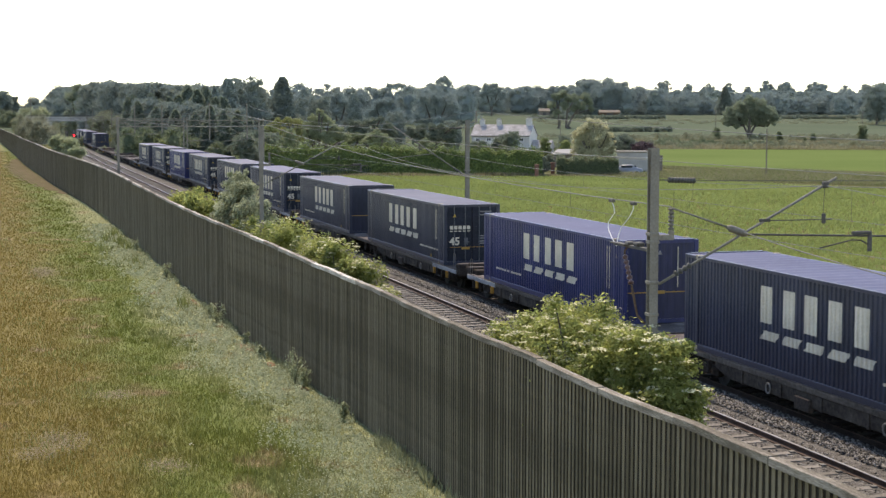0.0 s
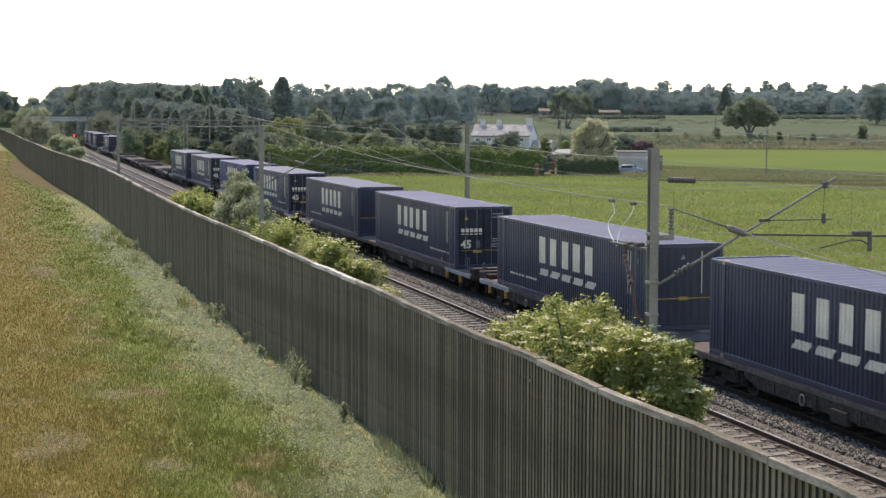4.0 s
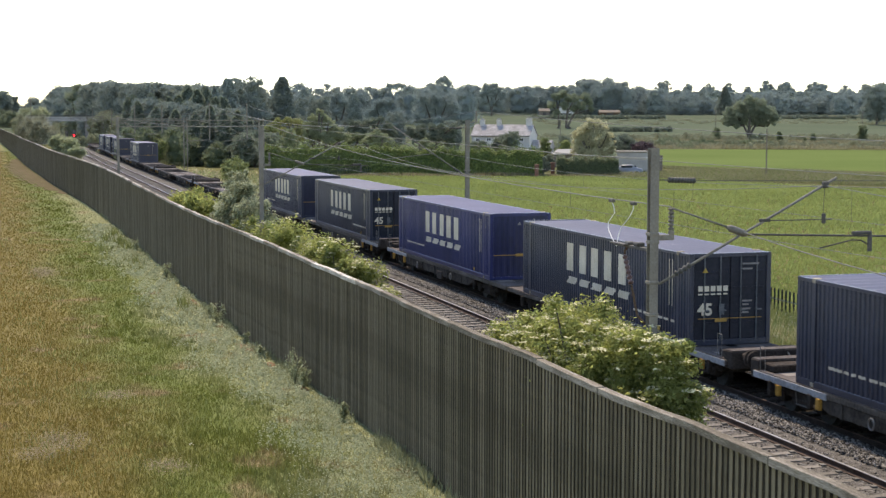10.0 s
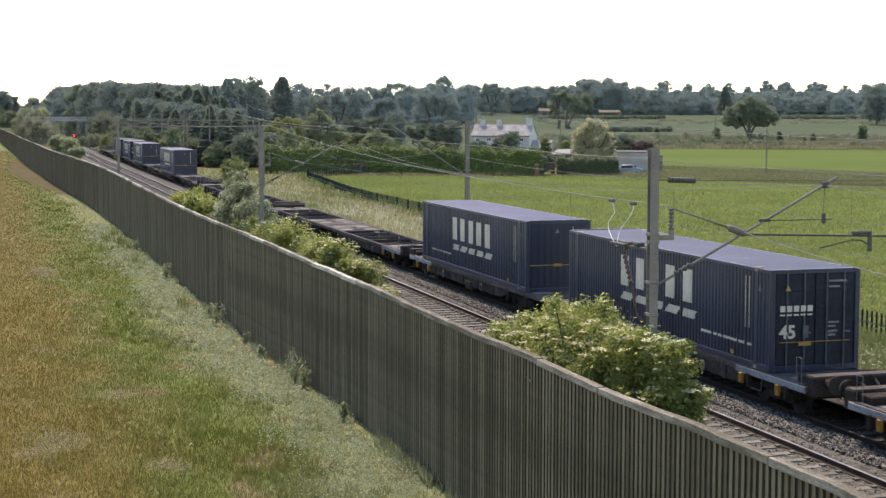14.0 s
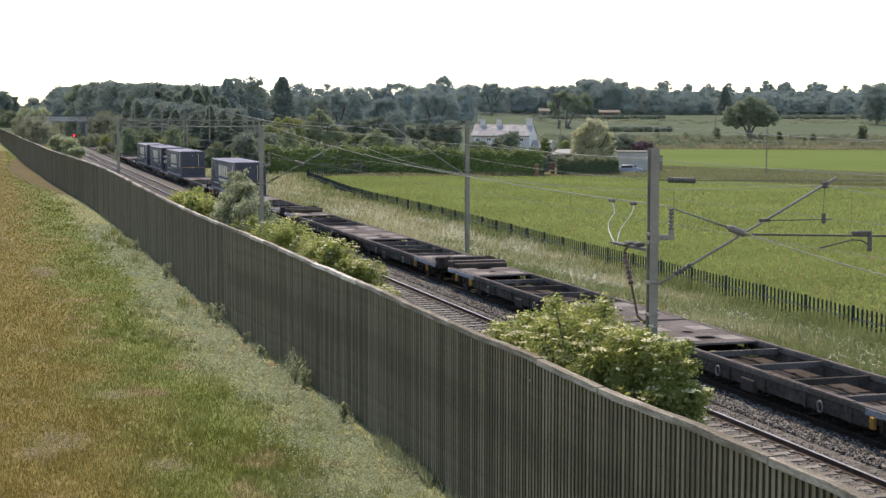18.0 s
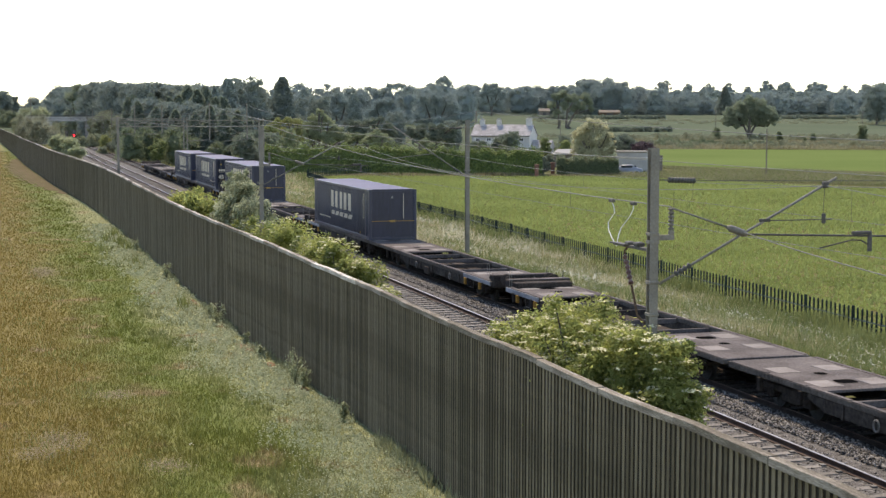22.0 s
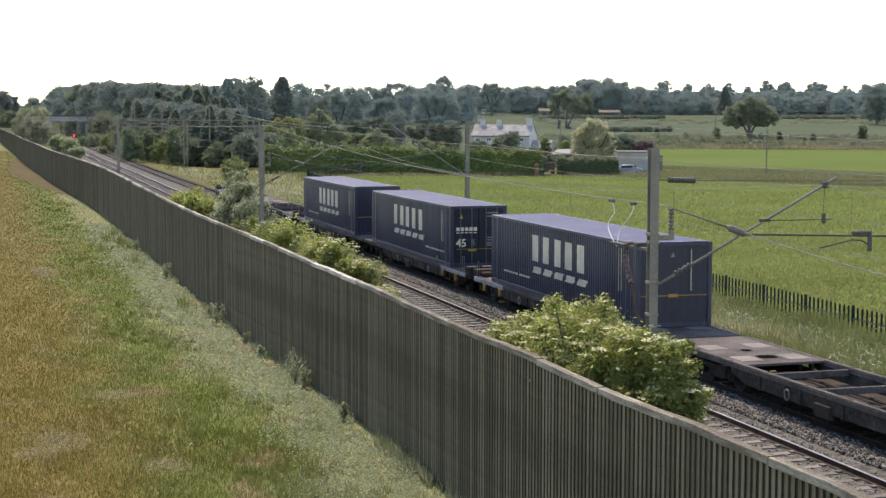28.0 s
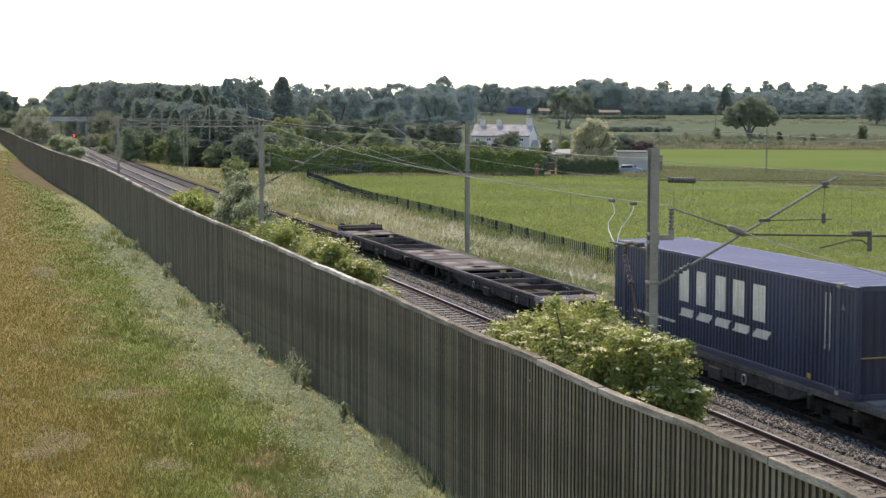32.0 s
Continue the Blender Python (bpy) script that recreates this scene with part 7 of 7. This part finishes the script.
# ---- lorries on the far road ----
def lorry(box_mat, cab_mat, length, label):
    t = thing("lorry", Matrix(), label, "lorry")
    part("cargo_box", Shape().box(-length / 2, length / 2, -1.25, 1.25, 1.0, 3.9, 0.05), box_mat, t)
    part("cab", Shape().box(length / 2 + 0.25, length / 2 + 2.3, -1.2, 1.2, 0.6, 3.3, 0.15), cab_mat, t)
    part("windscreen", Shape().box(length / 2 + 2.26, length / 2 + 2.33, -1.0, 1.0, 1.9, 2.9, 0.02), M_GLASS, t)
    part("chassis", Shape().box(-length / 2, length / 2 + 2.0, -0.9, 0.9, 0.6, 0.98), M_DARKSTEEL, t)
    for x in (-length / 2 + 1.0, -length / 2 + 2.2, length / 2 - 1.0, length / 2 + 1.4):
        for s in (-1, 1):
            part("wheel", Shape().tube([(x, s * 0.85, 0.5), (x, s * 1.2, 0.5)], 0.5, 12), M_RUBBER, t)
    return t


M_LORRYBLUE = paint("blue_lorry_paint", (0.035, 0.05, 0.15))
white_lorry = lorry(M_RENDERED, M_RENDERED, 7.5, "white lorry on a far road before the wood")
blue_lorry = lorry(M_LORRYBLUE, M_RENDERED, 11.0, "blue lorry with a white cab on a far road")

# ---- grasses ----
def blades(name, pts, height, width, material, label, lean=0.35, kind_of="grass"):
    """One upright blade (a triangle) at each point."""
    n = len(pts)
    a = RNG.uniform(0, 2 * math.pi, n)
    h = height * RNG.uniform(0.5, 1.3, n)
    w = width * RNG.uniform(0.7, 1.3, n)
    dx, dy = np.cos(a), np.sin(a)
    v = np.empty((n, 3, 3))
    v[:, 0], v[:, 1], v[:, 2] = pts, pts, pts
    v[:, 0, 0] -= dx * w
    v[:, 0, 1] -= dy * w
    v[:, 1, 0] += dx * w
    v[:, 1, 1] += dy * w
    v[:, 2, 0] += RNG.normal(0, lean, n) * h
    v[:, 2, 1] += RNG.normal(0, lean, n) * h
    v[:, 2, 2] += h
    tagged(new(name, quick_mesh(name, v.reshape(-1, 3), np.arange(3 * n).reshape(n, 3), material)), label, kind_of, kind="stuff")


def scatter(n, x0, x1, y0, y1, power=1.0):
    y = y0 + (y1 - y0) * RNG.random(n) ** power
    x = RNG.uniform(x0, x1, n)
    return x, y


def nearer_thicker(n, y0, y1):
    """Distances that thin out evenly to the eye."""
    return 1 / (1 / y0 + (1 / y1 - 1 / y0) * RNG.random(n))


WORN = [(1.75, 41.4, 0.75, 1.5), (1.0, 40.0, 0.6, 0.9), (4.1, 37.6, 0.6, 0.8), (3.7, 48.6, 0.7, 0.9), (3.0, 92.0, 0.8, 3.0)]
y = nearer_thicker(210000, 30, 420)
x = RNG.uniform(-1.5, 9.98, len(y))
k = (x < np.array([fence_x(b) - 0.02 for b in y])) & ((x < np.array([fence_x(b) for b in y]) - 2.6 * np.sin(np.pi * np.clip((y - 180) / 165, 0, 1)) ** 0.6) | (RNG.random(len(y)) < 0.6))
for cx, cy, rx, ry in WORN:
    k &= (((x - cx) / rx) ** 2 + ((y - cy) / ry) ** 2 > 1) | (RNG.random(len(y)) < 0.35)
x, y = x[k], y[k]
blades("meadow_grass", np.stack([x, y, [land_z(a, b) for a, b in zip(x, y)]], 1), (0.10 + 0.025 * np.sin(x * 2.1 + y * 0.37) * np.sin(y * 0.9 + 1.0)) * np.where(x > 7.6, 0.6, 1.0), 0.00022 * y, M_BLADE, "rough meadow grass, straw-coloured and green")
y = nearer_thicker(60000, 28, 130)
x = 7.0 + 0.5 * np.sin(y * 0.31) + 0.4 * np.sin(y * 0.9) + (2.9 - 0.5 * np.sin(y * 0.31)) * RNG.random(len(y)) ** 0.55
k = (x < np.array([fence_x(b) - 0.05 for b in y])) & (np.sin(x * 5.1 + y * 1.3) * np.sin(y * 2.9 - x * 2.2) + RNG.normal(0, 0.5, len(y)) > -0.35)
pts = np.stack([x, y, [bank_z(b) for b in y]], 1)[k] + np.abs(RNG.normal(0, 1, (int(k.sum()), 3))) * np.array([0.0, 0.0, 0.07])
v, f = leaf_quads(pts, np.tile([[0, -0.5, 0.8]], (len(pts), 1)), 0.0007 * pts[:, 1:2], 0.7, 0.6)
tagged(new("ground_cover", quick_mesh("ground_cover", v, f, L_COVER)), "pale grey-green leafy ground cover beside the fence", "weeds", kind="stuff")
yy = nearer_thicker(30000, 40, 270)
xx = RNG.uniform(10.4, 13.9, len(yy))
k = xx > np.array([fence_x(b) + 0.3 for b in yy])
blades("lineside_grass", np.stack([xx, yy, [land_z(a, b) for a, b in zip(xx, yy)]], 1)[k], 0.4, 0.0006 * yy[k], M_STRAW, "dry grass between the fence and the ballast", 0.35)
x = 9.97 - np.abs(RNG.normal(0, 0.16, 9000))
y = nearer_thicker(9000, 28, 170)
k = np.sin(y * 0.9) + np.sin(y * 0.37 + 1) + RNG.normal(0, 0.6, 9000) > 0.5
blades("fence_foot_weeds", np.stack([x, y, [bank_z(b) for b in y]], 1)[k], 0.32, 0.02, L_SCRUB, "taller weeds along the foot of the fence")
y = nearer_thicker(130000, 26, 222)
lim = np.interp(y, [p[1] for p in PALE_LINE], [p[0] for p in PALE_LINE])
x = np.array([22.9 + bow(b) for b in y])
x = x + (lim - 0.15 - x) * RNG.random(len(y))
z = np.array([land_z(a, b) for a, b in zip(x, y)])
dry = np.sin(x * 0.9 + y * 0.21) + np.sin(y * 0.13 - x * 0.5 + 1.3) + RNG.normal(0, 0.8, len(y)) > 1.5 - 2.7 * np.clip((y - 48) / 50, 0, 1)
tall = 0.75 + 0.35 * np.sin(x * 1.7 + y * 0.5) * np.sin(y * 0.33 + 2)
blades("verge_grass", np.stack([x, y, z], 1)[dry], 0.75 * tall[dry], 0.00030 * y[dry], M_TALL, "tall seeding grass on the railway verge", 0.4)
blades("verge_green_grass", np.stack([x, y, z], 1)[~dry], 0.75 * tall[~dry], 0.00042 * y[~dry], L_VERGE, "fresh green grass on the railway verge", 0.45)
yf = nearer_thicker(30000, 26, 200)
xf = np.interp(yf, [p[1] for p in PALE_LINE], [p[0] for p in PALE_LINE]) - 0.15 - np.abs(RNG.normal(0, 0.5, len(yf)))
blades("fence_line_grass", np.stack([xf, yf, [land_z(a, b) for a, b in zip(xf, yf)]], 1), 0.62 + 0.3 * np.sin(yf * 0.7) * np.sin(yf * 0.31 + 1), 0.0004 * yf, L_VERGE, "tall green grass at the foot of the palisade", 0.35)
k = (np.sin(x * 1.1 + y * 0.27 + 2) + np.sin(y * 0.19 + x) > 1.35) & (RNG.random(len(y)) < 0.3)
pts = np.stack([x, y, z + 0.35], 1)[k] + RNG.normal(0, 0.1, (int(k.sum()), 3))
v, f = leaf_quads(pts, np.tile([[0, -0.4, 0.8]], (len(pts), 1)), 0.015 + 0.0003 * y[k][:, None], 0.6, 0.5)
tagged(new("verge_dock", quick_mesh("verge_dock", v, f, L_RUSSET)), "russet dock and dry seed heads in the verge", "weeds", kind="stuff")
y = nearer_thicker(80000, 26, 215)
lim = np.interp(y, [p[1] for p in PALE_LINE], [p[0] for p in PALE_LINE])
x = np.array([22.7 + bow(b) for b in y])
x = x + (lim - 0.2 - x) * RNG.random(len(y))
k = np.sin(x * 0.8 + y * 0.13) + np.sin(y * 0.29 + x * 0.4 + 1) + RNG.normal(0, 0.7, len(y)) > -0.5
x, y = x[k], y[k]
pts = np.stack([x, y, [land_z(a, b) for a, b in zip(x, y)]], 1) + np.abs(RNG.normal(0, 1, (len(y), 3))) * np.array([0.0, 0.0, 0.33])
v, f = leaf_quads(pts, np.tile([[0, -0.3, 0.8]], (len(pts), 1)), 0.0009 * y[:, None], 0.5, 0.6)
tagged(new("verge_herbs", quick_mesh("verge_herbs", v, f, L_LIGHT)), "green leafy weeds under the verge grass", "weeds", kind="stuff")
hay = []
for q in range(34):
    yc = float(RNG.triangular(56, 82, 135))
    lo, hi = 24.2 + bow(yc), float(np.interp(yc, [p[1] for p in PALE_LINE], [p[0] for p in PALE_LINE])) - 0.4
    n = int(RNG.integers(30, 190))
    hay.append(np.stack([np.clip(RNG.uniform(lo, hi) + RNG.normal(0, 0.45, n), lo, hi), yc + RNG.normal(0, 1.8, n)], 1))
hay = np.concatenate(hay)
blades("bleached_grass", np.stack([hay[:, 0], hay[:, 1], [land_z(a, b) for a, b in hay]], 1), 0.78, 0.00034 * hay[:, 1], L_HAY, "bleached feathery grass heads in drifts on the verge", 0.55)
heads = []
for q in range(54):
    yc = float(nearer_thicker(1, 38, 170)[0])
    xc = 24.0 + (float(np.interp(yc, [p[1] for p in PALE_LINE], [p[0] for p in PALE_LINE])) - 25.8) * float(RNG.random())
    n = int(RNG.integers(12, 46))
    heads.append(np.stack([xc + RNG.normal(0, 0.5, n), yc + RNG.normal(0, 1.5, n), np.zeros(n)], 1))
pts = np.concatenate(heads)
pts[:, 2] = [land_z(a, b) + 0.5 for a, b in pts[:, :2]]
pts = np.repeat(pts, 4, 0) + RNG.normal(0, 1, (4 * len(pts), 3)) * np.array([0.05, 0.05, 0.05])
v, f = leaf_quads(pts, np.tile([[0, -0.3, 1.0]], (len(pts), 1)), 0.013 + 0.00028 * pts[:, 1:2], 0.9, 0.4)
tagged(new("verge_flowers", quick_mesh("verge_flowers", v, f, M_FLOWER)), "white wild flowers among the verge grass", "flowers", kind="stuff")


def band_grass(name, u0, u1, d0, d1, n, h, w, material, label):
    """Long grass between two bearings and two distances."""
    u, d = RNG.uniform(u0, u1, n), RNG.uniform(d0, d1, n)
    d = d - np.clip((u - 0.13) / 0.17, 0, 1) * 24 * (d < 300) + np.clip((0.2 - u) / 0.07, 0, 1) * 14 * (d > 225) * (d < 300)
    x, y = d * (FORE[0] + u * FORE[1]), d * (FORE[1] - u * FORE[0])
    blades(name, np.stack([x, y, [land_z(a, b) for a, b in zip(x, y)]], 1), h * (0.6 + 0.6 * np.abs(np.sin(x * 0.21) * np.cos(y * 0.17 + 1))), w, material, label, 0.3)


band_grass("strip_grass", 0.11, 0.31, 200, 238, 30000, 0.55, 0.04, M_STRAW, "long dry grass between two fields")
band_grass("strip_green_grass", 0.11, 0.31, 200, 238, 34000, 0.5, 0.05, L_VERGE, "green tussocks between two fields")
band_grass("ditch_grass", 0.11, 0.31, 366, 480, 50000, 0.9, 0.11, M_STRAW, "long dry grass along the ditch")
band_grass("hedge_foot_grass", -0.10, 0.13, 206.5, 209, 6000, 0.5, 0.09, M_STRAW, "long grass at the foot of the hedge")
y = nearer_thicker(1500, 32, 180)
x = 6.3 + RNG.normal(0, 1.6, 1500)
k = (np.sin(x * 1.3 + y * 0.5) + np.sin(y * 0.21) > 0.4) & (x < 9.3)
pts = np.repeat(np.stack([x, y, [bank_z(b) for b in y]], 1)[k], 7, 0)
pts += RNG.normal(0, 1, pts.shape) * np.array([0.08, 0.08, 0.0])
blades("meadow_tufts", pts, 0.22, 0.0004 * pts[:, 1], M_BLADE, "taller green tufts of grass in the meadow", 0.3)


y = nearer_thicker(16000, 30, 260)
x = RNG.uniform(-1.5, 7.4, len(y))
k = np.sin(x * 1.9 + y * 0.43) * np.sin(y * 0.23 - x) + RNG.normal(0, 0.5, len(y)) > 0.25
blades("meadow_green_blades", np.stack([x, y, [land_z(a, b) for a, b in zip(x, y)]], 1)[k], 0.17, 0.0003 * y[k], L_VERGE, "green shoots among the straw-coloured meadow grass", 0.25)
clump = []
for cx, cy, n in ((8.0, 113, 60), (8.9, 110, 90), (9.2, 106, 60), (7.4, 104, 50), (9.1, 118, 50), (8.6, 96, 40), (8.9, 73, 30)):
    clump.append(np.stack([cx + RNG.normal(0, 0.22, n), cy + RNG.normal(0, 0.9, n), np.full(n, bank_z(cy))], 1))
clump = np.concatenate(clump)
blades("tall_grass_clumps", clump, 0.7, 0.035, L_VERGE, "tall dark green grass clumps in the meadow", 0.25)


straw = []
for cx, cy, rx, ry in WORN:
    n = int(900 * rx * ry)
    straw.append(np.stack([cx + RNG.normal(0, 0.55 * rx, n), cy + RNG.normal(0, 0.55 * ry, n), np.full(n, bank_z(cy) + 0.03)], 1))
straw = np.concatenate(straw)
v, f = leaf_quads(straw, np.tile([[0, -0.2, 1.0]], (len(straw), 1)), 0.045, 0.22, 0.3)
tagged(new("dead_straw", quick_mesh("dead_straw", v, f, M_DEADSTRAW)), "flattened pale straw and bare earth in worn patches of the meadow", "straw", kind="stuff")


def bare_patch(x, y, rx, ry, seed):
    """A low irregular mound of bare earth."""
    r = random.Random(seed)
    n = 22
    ring = [(math.cos(q) * r.uniform(0.7, 1.1), math.sin(q) * r.uniform(0.7, 1.1)) for q in (i * 2 * math.pi / n for i in range(n))]
    z = bank_z(y)
    sh = Shape()
    sh.v = [(x + a * rx, y + b * ry, z + 0.01) for a, b in ring] + [(x + a * rx * 0.6, y + b * ry * 0.6, z + 0.04 + r.uniform(-0.015, 0.015)) for a, b in ring] + [(x, y, z + 0.05)]
    sh.f = [(i, (i + 1) % n, n + (i + 1) % n, n + i) for i in range(n)] + [(n + i, n + (i + 1) % n, 2 * n) for i in range(n)]
    tagged(new("soil_patch", sh.mesh("soil_patch", M_SOIL_RED)), "small bare patch of reddish soil in the grass", "soil", "bare soil patches")


for i, (x, y, rx, ry) in enumerate([(9.5, 58.5, 0.3, 1.6), (9.55, 66, 0.25, 1.2), (9.6, 53.5, 0.2, 1.0), (9.6, 48, 0.18, 0.8), (9.55, 75, 0.25, 1.5)]):
    bare_patch(x, y, rx, ry, i)


def weed(x, y, h, seed):
    t = thing("weed", pose(x, y, bank_z(y)), "tall green weed against the fence", "weed", "weeds by the fence")
    r = random.Random(seed)
    st = Shape()
    tips = []
    for i in range(7):
        a, q = r.uniform(0, 6.28), r.uniform(0.05, 0.35) * h
        tip = (q * math.cos(a), q * math.sin(a), h * r.uniform(0.6, 1.0))
        tips.append((*tip, 0.16 * h, 0.16 * h, 0.22 * h))
        tips.append((tip[0] * 0.6, tip[1] * 0.6, tip[2] * 0.55, 0.2 * h, 0.2 * h, 0.22 * h))
        st.tube([(0, 0, -0.05), (tip[0] * 0.4, tip[1] * 0.4, tip[2] * 0.6), tip], 0.012, 5)
    part("stem", st, L_SCRUB, t)
    p, n = blob_points(tips, 420, 0.9)
    v, f = leaf_quads(p, n, 0.045, 0.5)
    part("leaves", quick_mesh("leaves", v, f, L_WILLOW), L_WILLOW, t)


for i, (x, y, h) in enumerate([(9.55, 49.0, 1.0), (9.6, 47.8, 0.7), (9.5, 66.5, 0.9), (9.6, 69, 0.6), (9.6, 59.5, 0.5), (9.5, 86, 0.8), (9.6, 42, 0.5), (9.55, 55.5, 0.45), (9.5, 104, 0.9)]):
    weed(x, y, h, i)
scrap = thing("litter_scrap", pose(4.98, 39.84, -1.42), "crumpled white scrap of litter in the grass", "litter")
part("sheet", Shape().add([(-0.08, -0.03, 0.02), (0.0, -0.06, 0.07), (0.08, -0.01, 0.03), (0.05, 0.06, 0.08), (-0.06, 0.05, 0.05), (0.01, 0.01, 0.10)], [(0, 1, 5), (1, 2, 5), (2, 3, 5), (3, 4, 5), (4, 0, 5)]), M_FLOWER, scrap)


def crop_rows(name, d0, d1, n, height, width, tuft, label):
    """Low crop plants in drilled rows, each a tuft of upright leaves."""
    row = 0.75
    d = np.sqrt(d0 * d0 + (d1 * d1 - d0 * d0) * RNG.random(n))
    u = RNG.uniform(-0.11, 0.31, n)
    x, y = d * (FORE[0] + u * FORE[1]), d * (FORE[1] - u * FORE[0])
    x = np.round(x / row) * row + RNG.normal(0, 0.14, n)
    edge = np.interp(y, [p[1] for p in PALE_LINE], [p[0] for p in PALE_LINE]) + 0.6
    lim = np.interp(u, [-0.1, 0.109, 0.324], [207, 205.5, 163])
    k = (x > edge) & (d < lim) & (y < 207)
    x, y = x[k], y[k]
    z = np.array([land_z(a, b) for a, b in zip(x, y)]) + 0.05
    pts = np.repeat(np.stack([x, y, z], 1), tuft, 0) + RNG.normal(0, 0.05, (tuft * len(x), 3)) * np.array([1.0, 1.0, 0.0])
    blades(name, pts, height, width, M_CROP_LEAF, label, 0.45, "crop")


crop_rows("crop_plants", 48, 105, 32000, 0.2, 0.028, 5, "young crop plants in drilled rows")
crop_rows("crop_plants_beyond", 105, 207, 80000, 0.22, 0.05, 3, "young crop plants further across the field")

# ---- sleepers and ballast stones ----
SLEEPER = Shape().add([(-1.25, -0.13, -0.32), (1.25, -0.13, -0.32), (1.25, 0.13, -0.32), (-1.25, 0.13, -0.32), (-1.24, -0.105, -0.15), (1.24, -0.105, -0.15), (1.24, 0.105, -0.15), (-1.24, 0.105, -0.15)],
                      [(0, 1, 5, 4), (1, 2, 6, 5), (2, 3, 7, 6), (3, 0, 4, 7), (4, 5, 6, 7)])
for sx in (-0.92, -0.59, 0.59, 0.92):
    SLEEPER.box(sx - 0.06, sx + 0.06, -0.07, 0.07, -0.15, -0.11, 0.01)
SLEEPER_MESH = SLEEPER.mesh("sleeper", M_SLEEPER)
# train-track sleepers in the shade colour
SLEEPER_SHADED = SLEEPER.mesh("sleeper", M_UNDERSHADE)
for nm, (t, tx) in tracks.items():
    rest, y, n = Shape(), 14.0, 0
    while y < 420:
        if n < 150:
            part("sleeper", SLEEPER_MESH if tx < 18 else SLEEPER_SHADED, M_SLEEPER if tx < 18 else M_UNDERSHADE, t).matrix_basis = pose(tx + bow(y), y, rb.uniform(-0.008, 0.008), 0, 0, rb.uniform(-0.4, 0.4))
        else:
            x = tx + bow(y)
            rest.box(x - 1.25, x + 1.25, y - 0.12, y + 0.12, -0.3, -0.15)
        n += 1
        y += 0.65
    tagged(part("sleeper_run", rest, M_SLEEPER, t, "run of sleepers further along"), kind="stuff")


def stones(name, n, x0, x1, y0, y1, size, power=1.3, z=-0.2, material=None):
    x, y = scatter(n, x0, x1, y0, y1, power)
    x = x + np.array([bow(b) for b in y])
    c = np.stack([x, y, z + RNG.normal(0, 0.014, n)], 1)
    d = np.array([[1, 0, 0], [-1, 0, 0], [0, 1, 0], [0, -1, 0], [0, 0, 1], [0, 0, -1]], float)
    d = d[None] * RNG.uniform(0.55, 1.25, (n, 6, 1)) * size + RNG.normal(0, size * 0.3, (n, 6, 3))
    v = (c[:, None] + d).reshape(-1, 3)
    tri = np.array([[0, 2, 4], [2, 1, 4], [1, 3, 4], [3, 0, 4], [2, 0, 5], [1, 2, 5], [3, 1, 5], [0, 3, 5]])
    f = (np.arange(n)[:, None, None] * 6 + tri[None]).reshape(-1, 3)
    tagged(new(name, quick_mesh(name, v, f, material or M_STONE)), "loose grey ballast stones between the rails", "ballast", kind="stuff")


stones("ballast_stones", 30000, 17.75, 18.72, 18, 90, 0.036, z=-0.088)
stones("ballast_stones", 12000, 17.1, 17.8, 18, 90, 0.036, z=-0.155)
stones("ballast_stones_near_track", 24000, 14.6, 17.1, 18, 90, 0.034, z=-0.188)
stones("ballast_stones_train_track", 9000, 18.66, 21.6, 18, 90, 0.038, material=M_STONE_SHADED)


# ---- everything that moves ----
def motions():
    times = [i * 1.0 for i in range(33)]
    for ob, off, mid, z in MOVERS:
        rows = []
        for t in times:
            y = train_y(t) + off
            yc = y + mid
            turn = -math.degrees(math.atan(2 * BEND * max(0.0, yc)))
            x = TRACK_X + bow(yc) - math.sin(radians(-turn)) * mid
            rows.append((t, pose(x, y, z, 0, 0, turn)))
        walk(ob, rows)
    # wheels: two axle places, each turning with the train's way
    spin = {}
    steps = [i / FPS for i in range(32 * FPS + 1)]
    for ob in list(scene.objects):
        if not ob.name.startswith("wheelset"):
            continue
        q = round(ob.location.y, 3)
        if q not in spin:
            walk(ob, [(t, pose(0, q, WHEEL_R, math.degrees((train_y(0) - train_y(t)) / WHEEL_R))) for t in steps])
            spin[q] = ob.animation_data
        else:
            ob.rotation_mode = "QUATERNION"
            data = ob.animation_data_create()
            data.action = spin[q].action
            data.action_slot = spin[q].action_slot
    # lorries: out of the wood on the far road, past the fields and into the trees again
    route = [Vector((199.83, 947.45)), Vector((296.68, 965.47)), Vector((266.02, 795.12)), Vector((323.86, 771.57)), Vector((376.29, 832.10)), Vector((653.85, 806.56))]

    def on_road(s):
        for i, (p, q) in enumerate(zip(route, route[1:])):
            d = (q - p).length
            if s <= d or i == len(route) - 2:
                return p + (q - p) * (s / d), math.degrees(math.atan2((q - p).y, (q - p).x))
            s -= d
    gate = (route[1] - route[0]).length + (route[2] - route[1]).length
    for ob, t0, s0 in ((white_lorry, 9.0, 25.0), (blue_lorry, 32.0, 13.0)):
        rows = []
        for i in range(65):
            t = i * 0.5
            p, way = on_road(max(2.0, gate + s0 + 14.2 * (t - t0)))
            rows.append((t, pose(p.x, p.y, land_z(p.x, p.y) + 0.1, 0, 0, way)))
        walk(ob, rows)


motions()
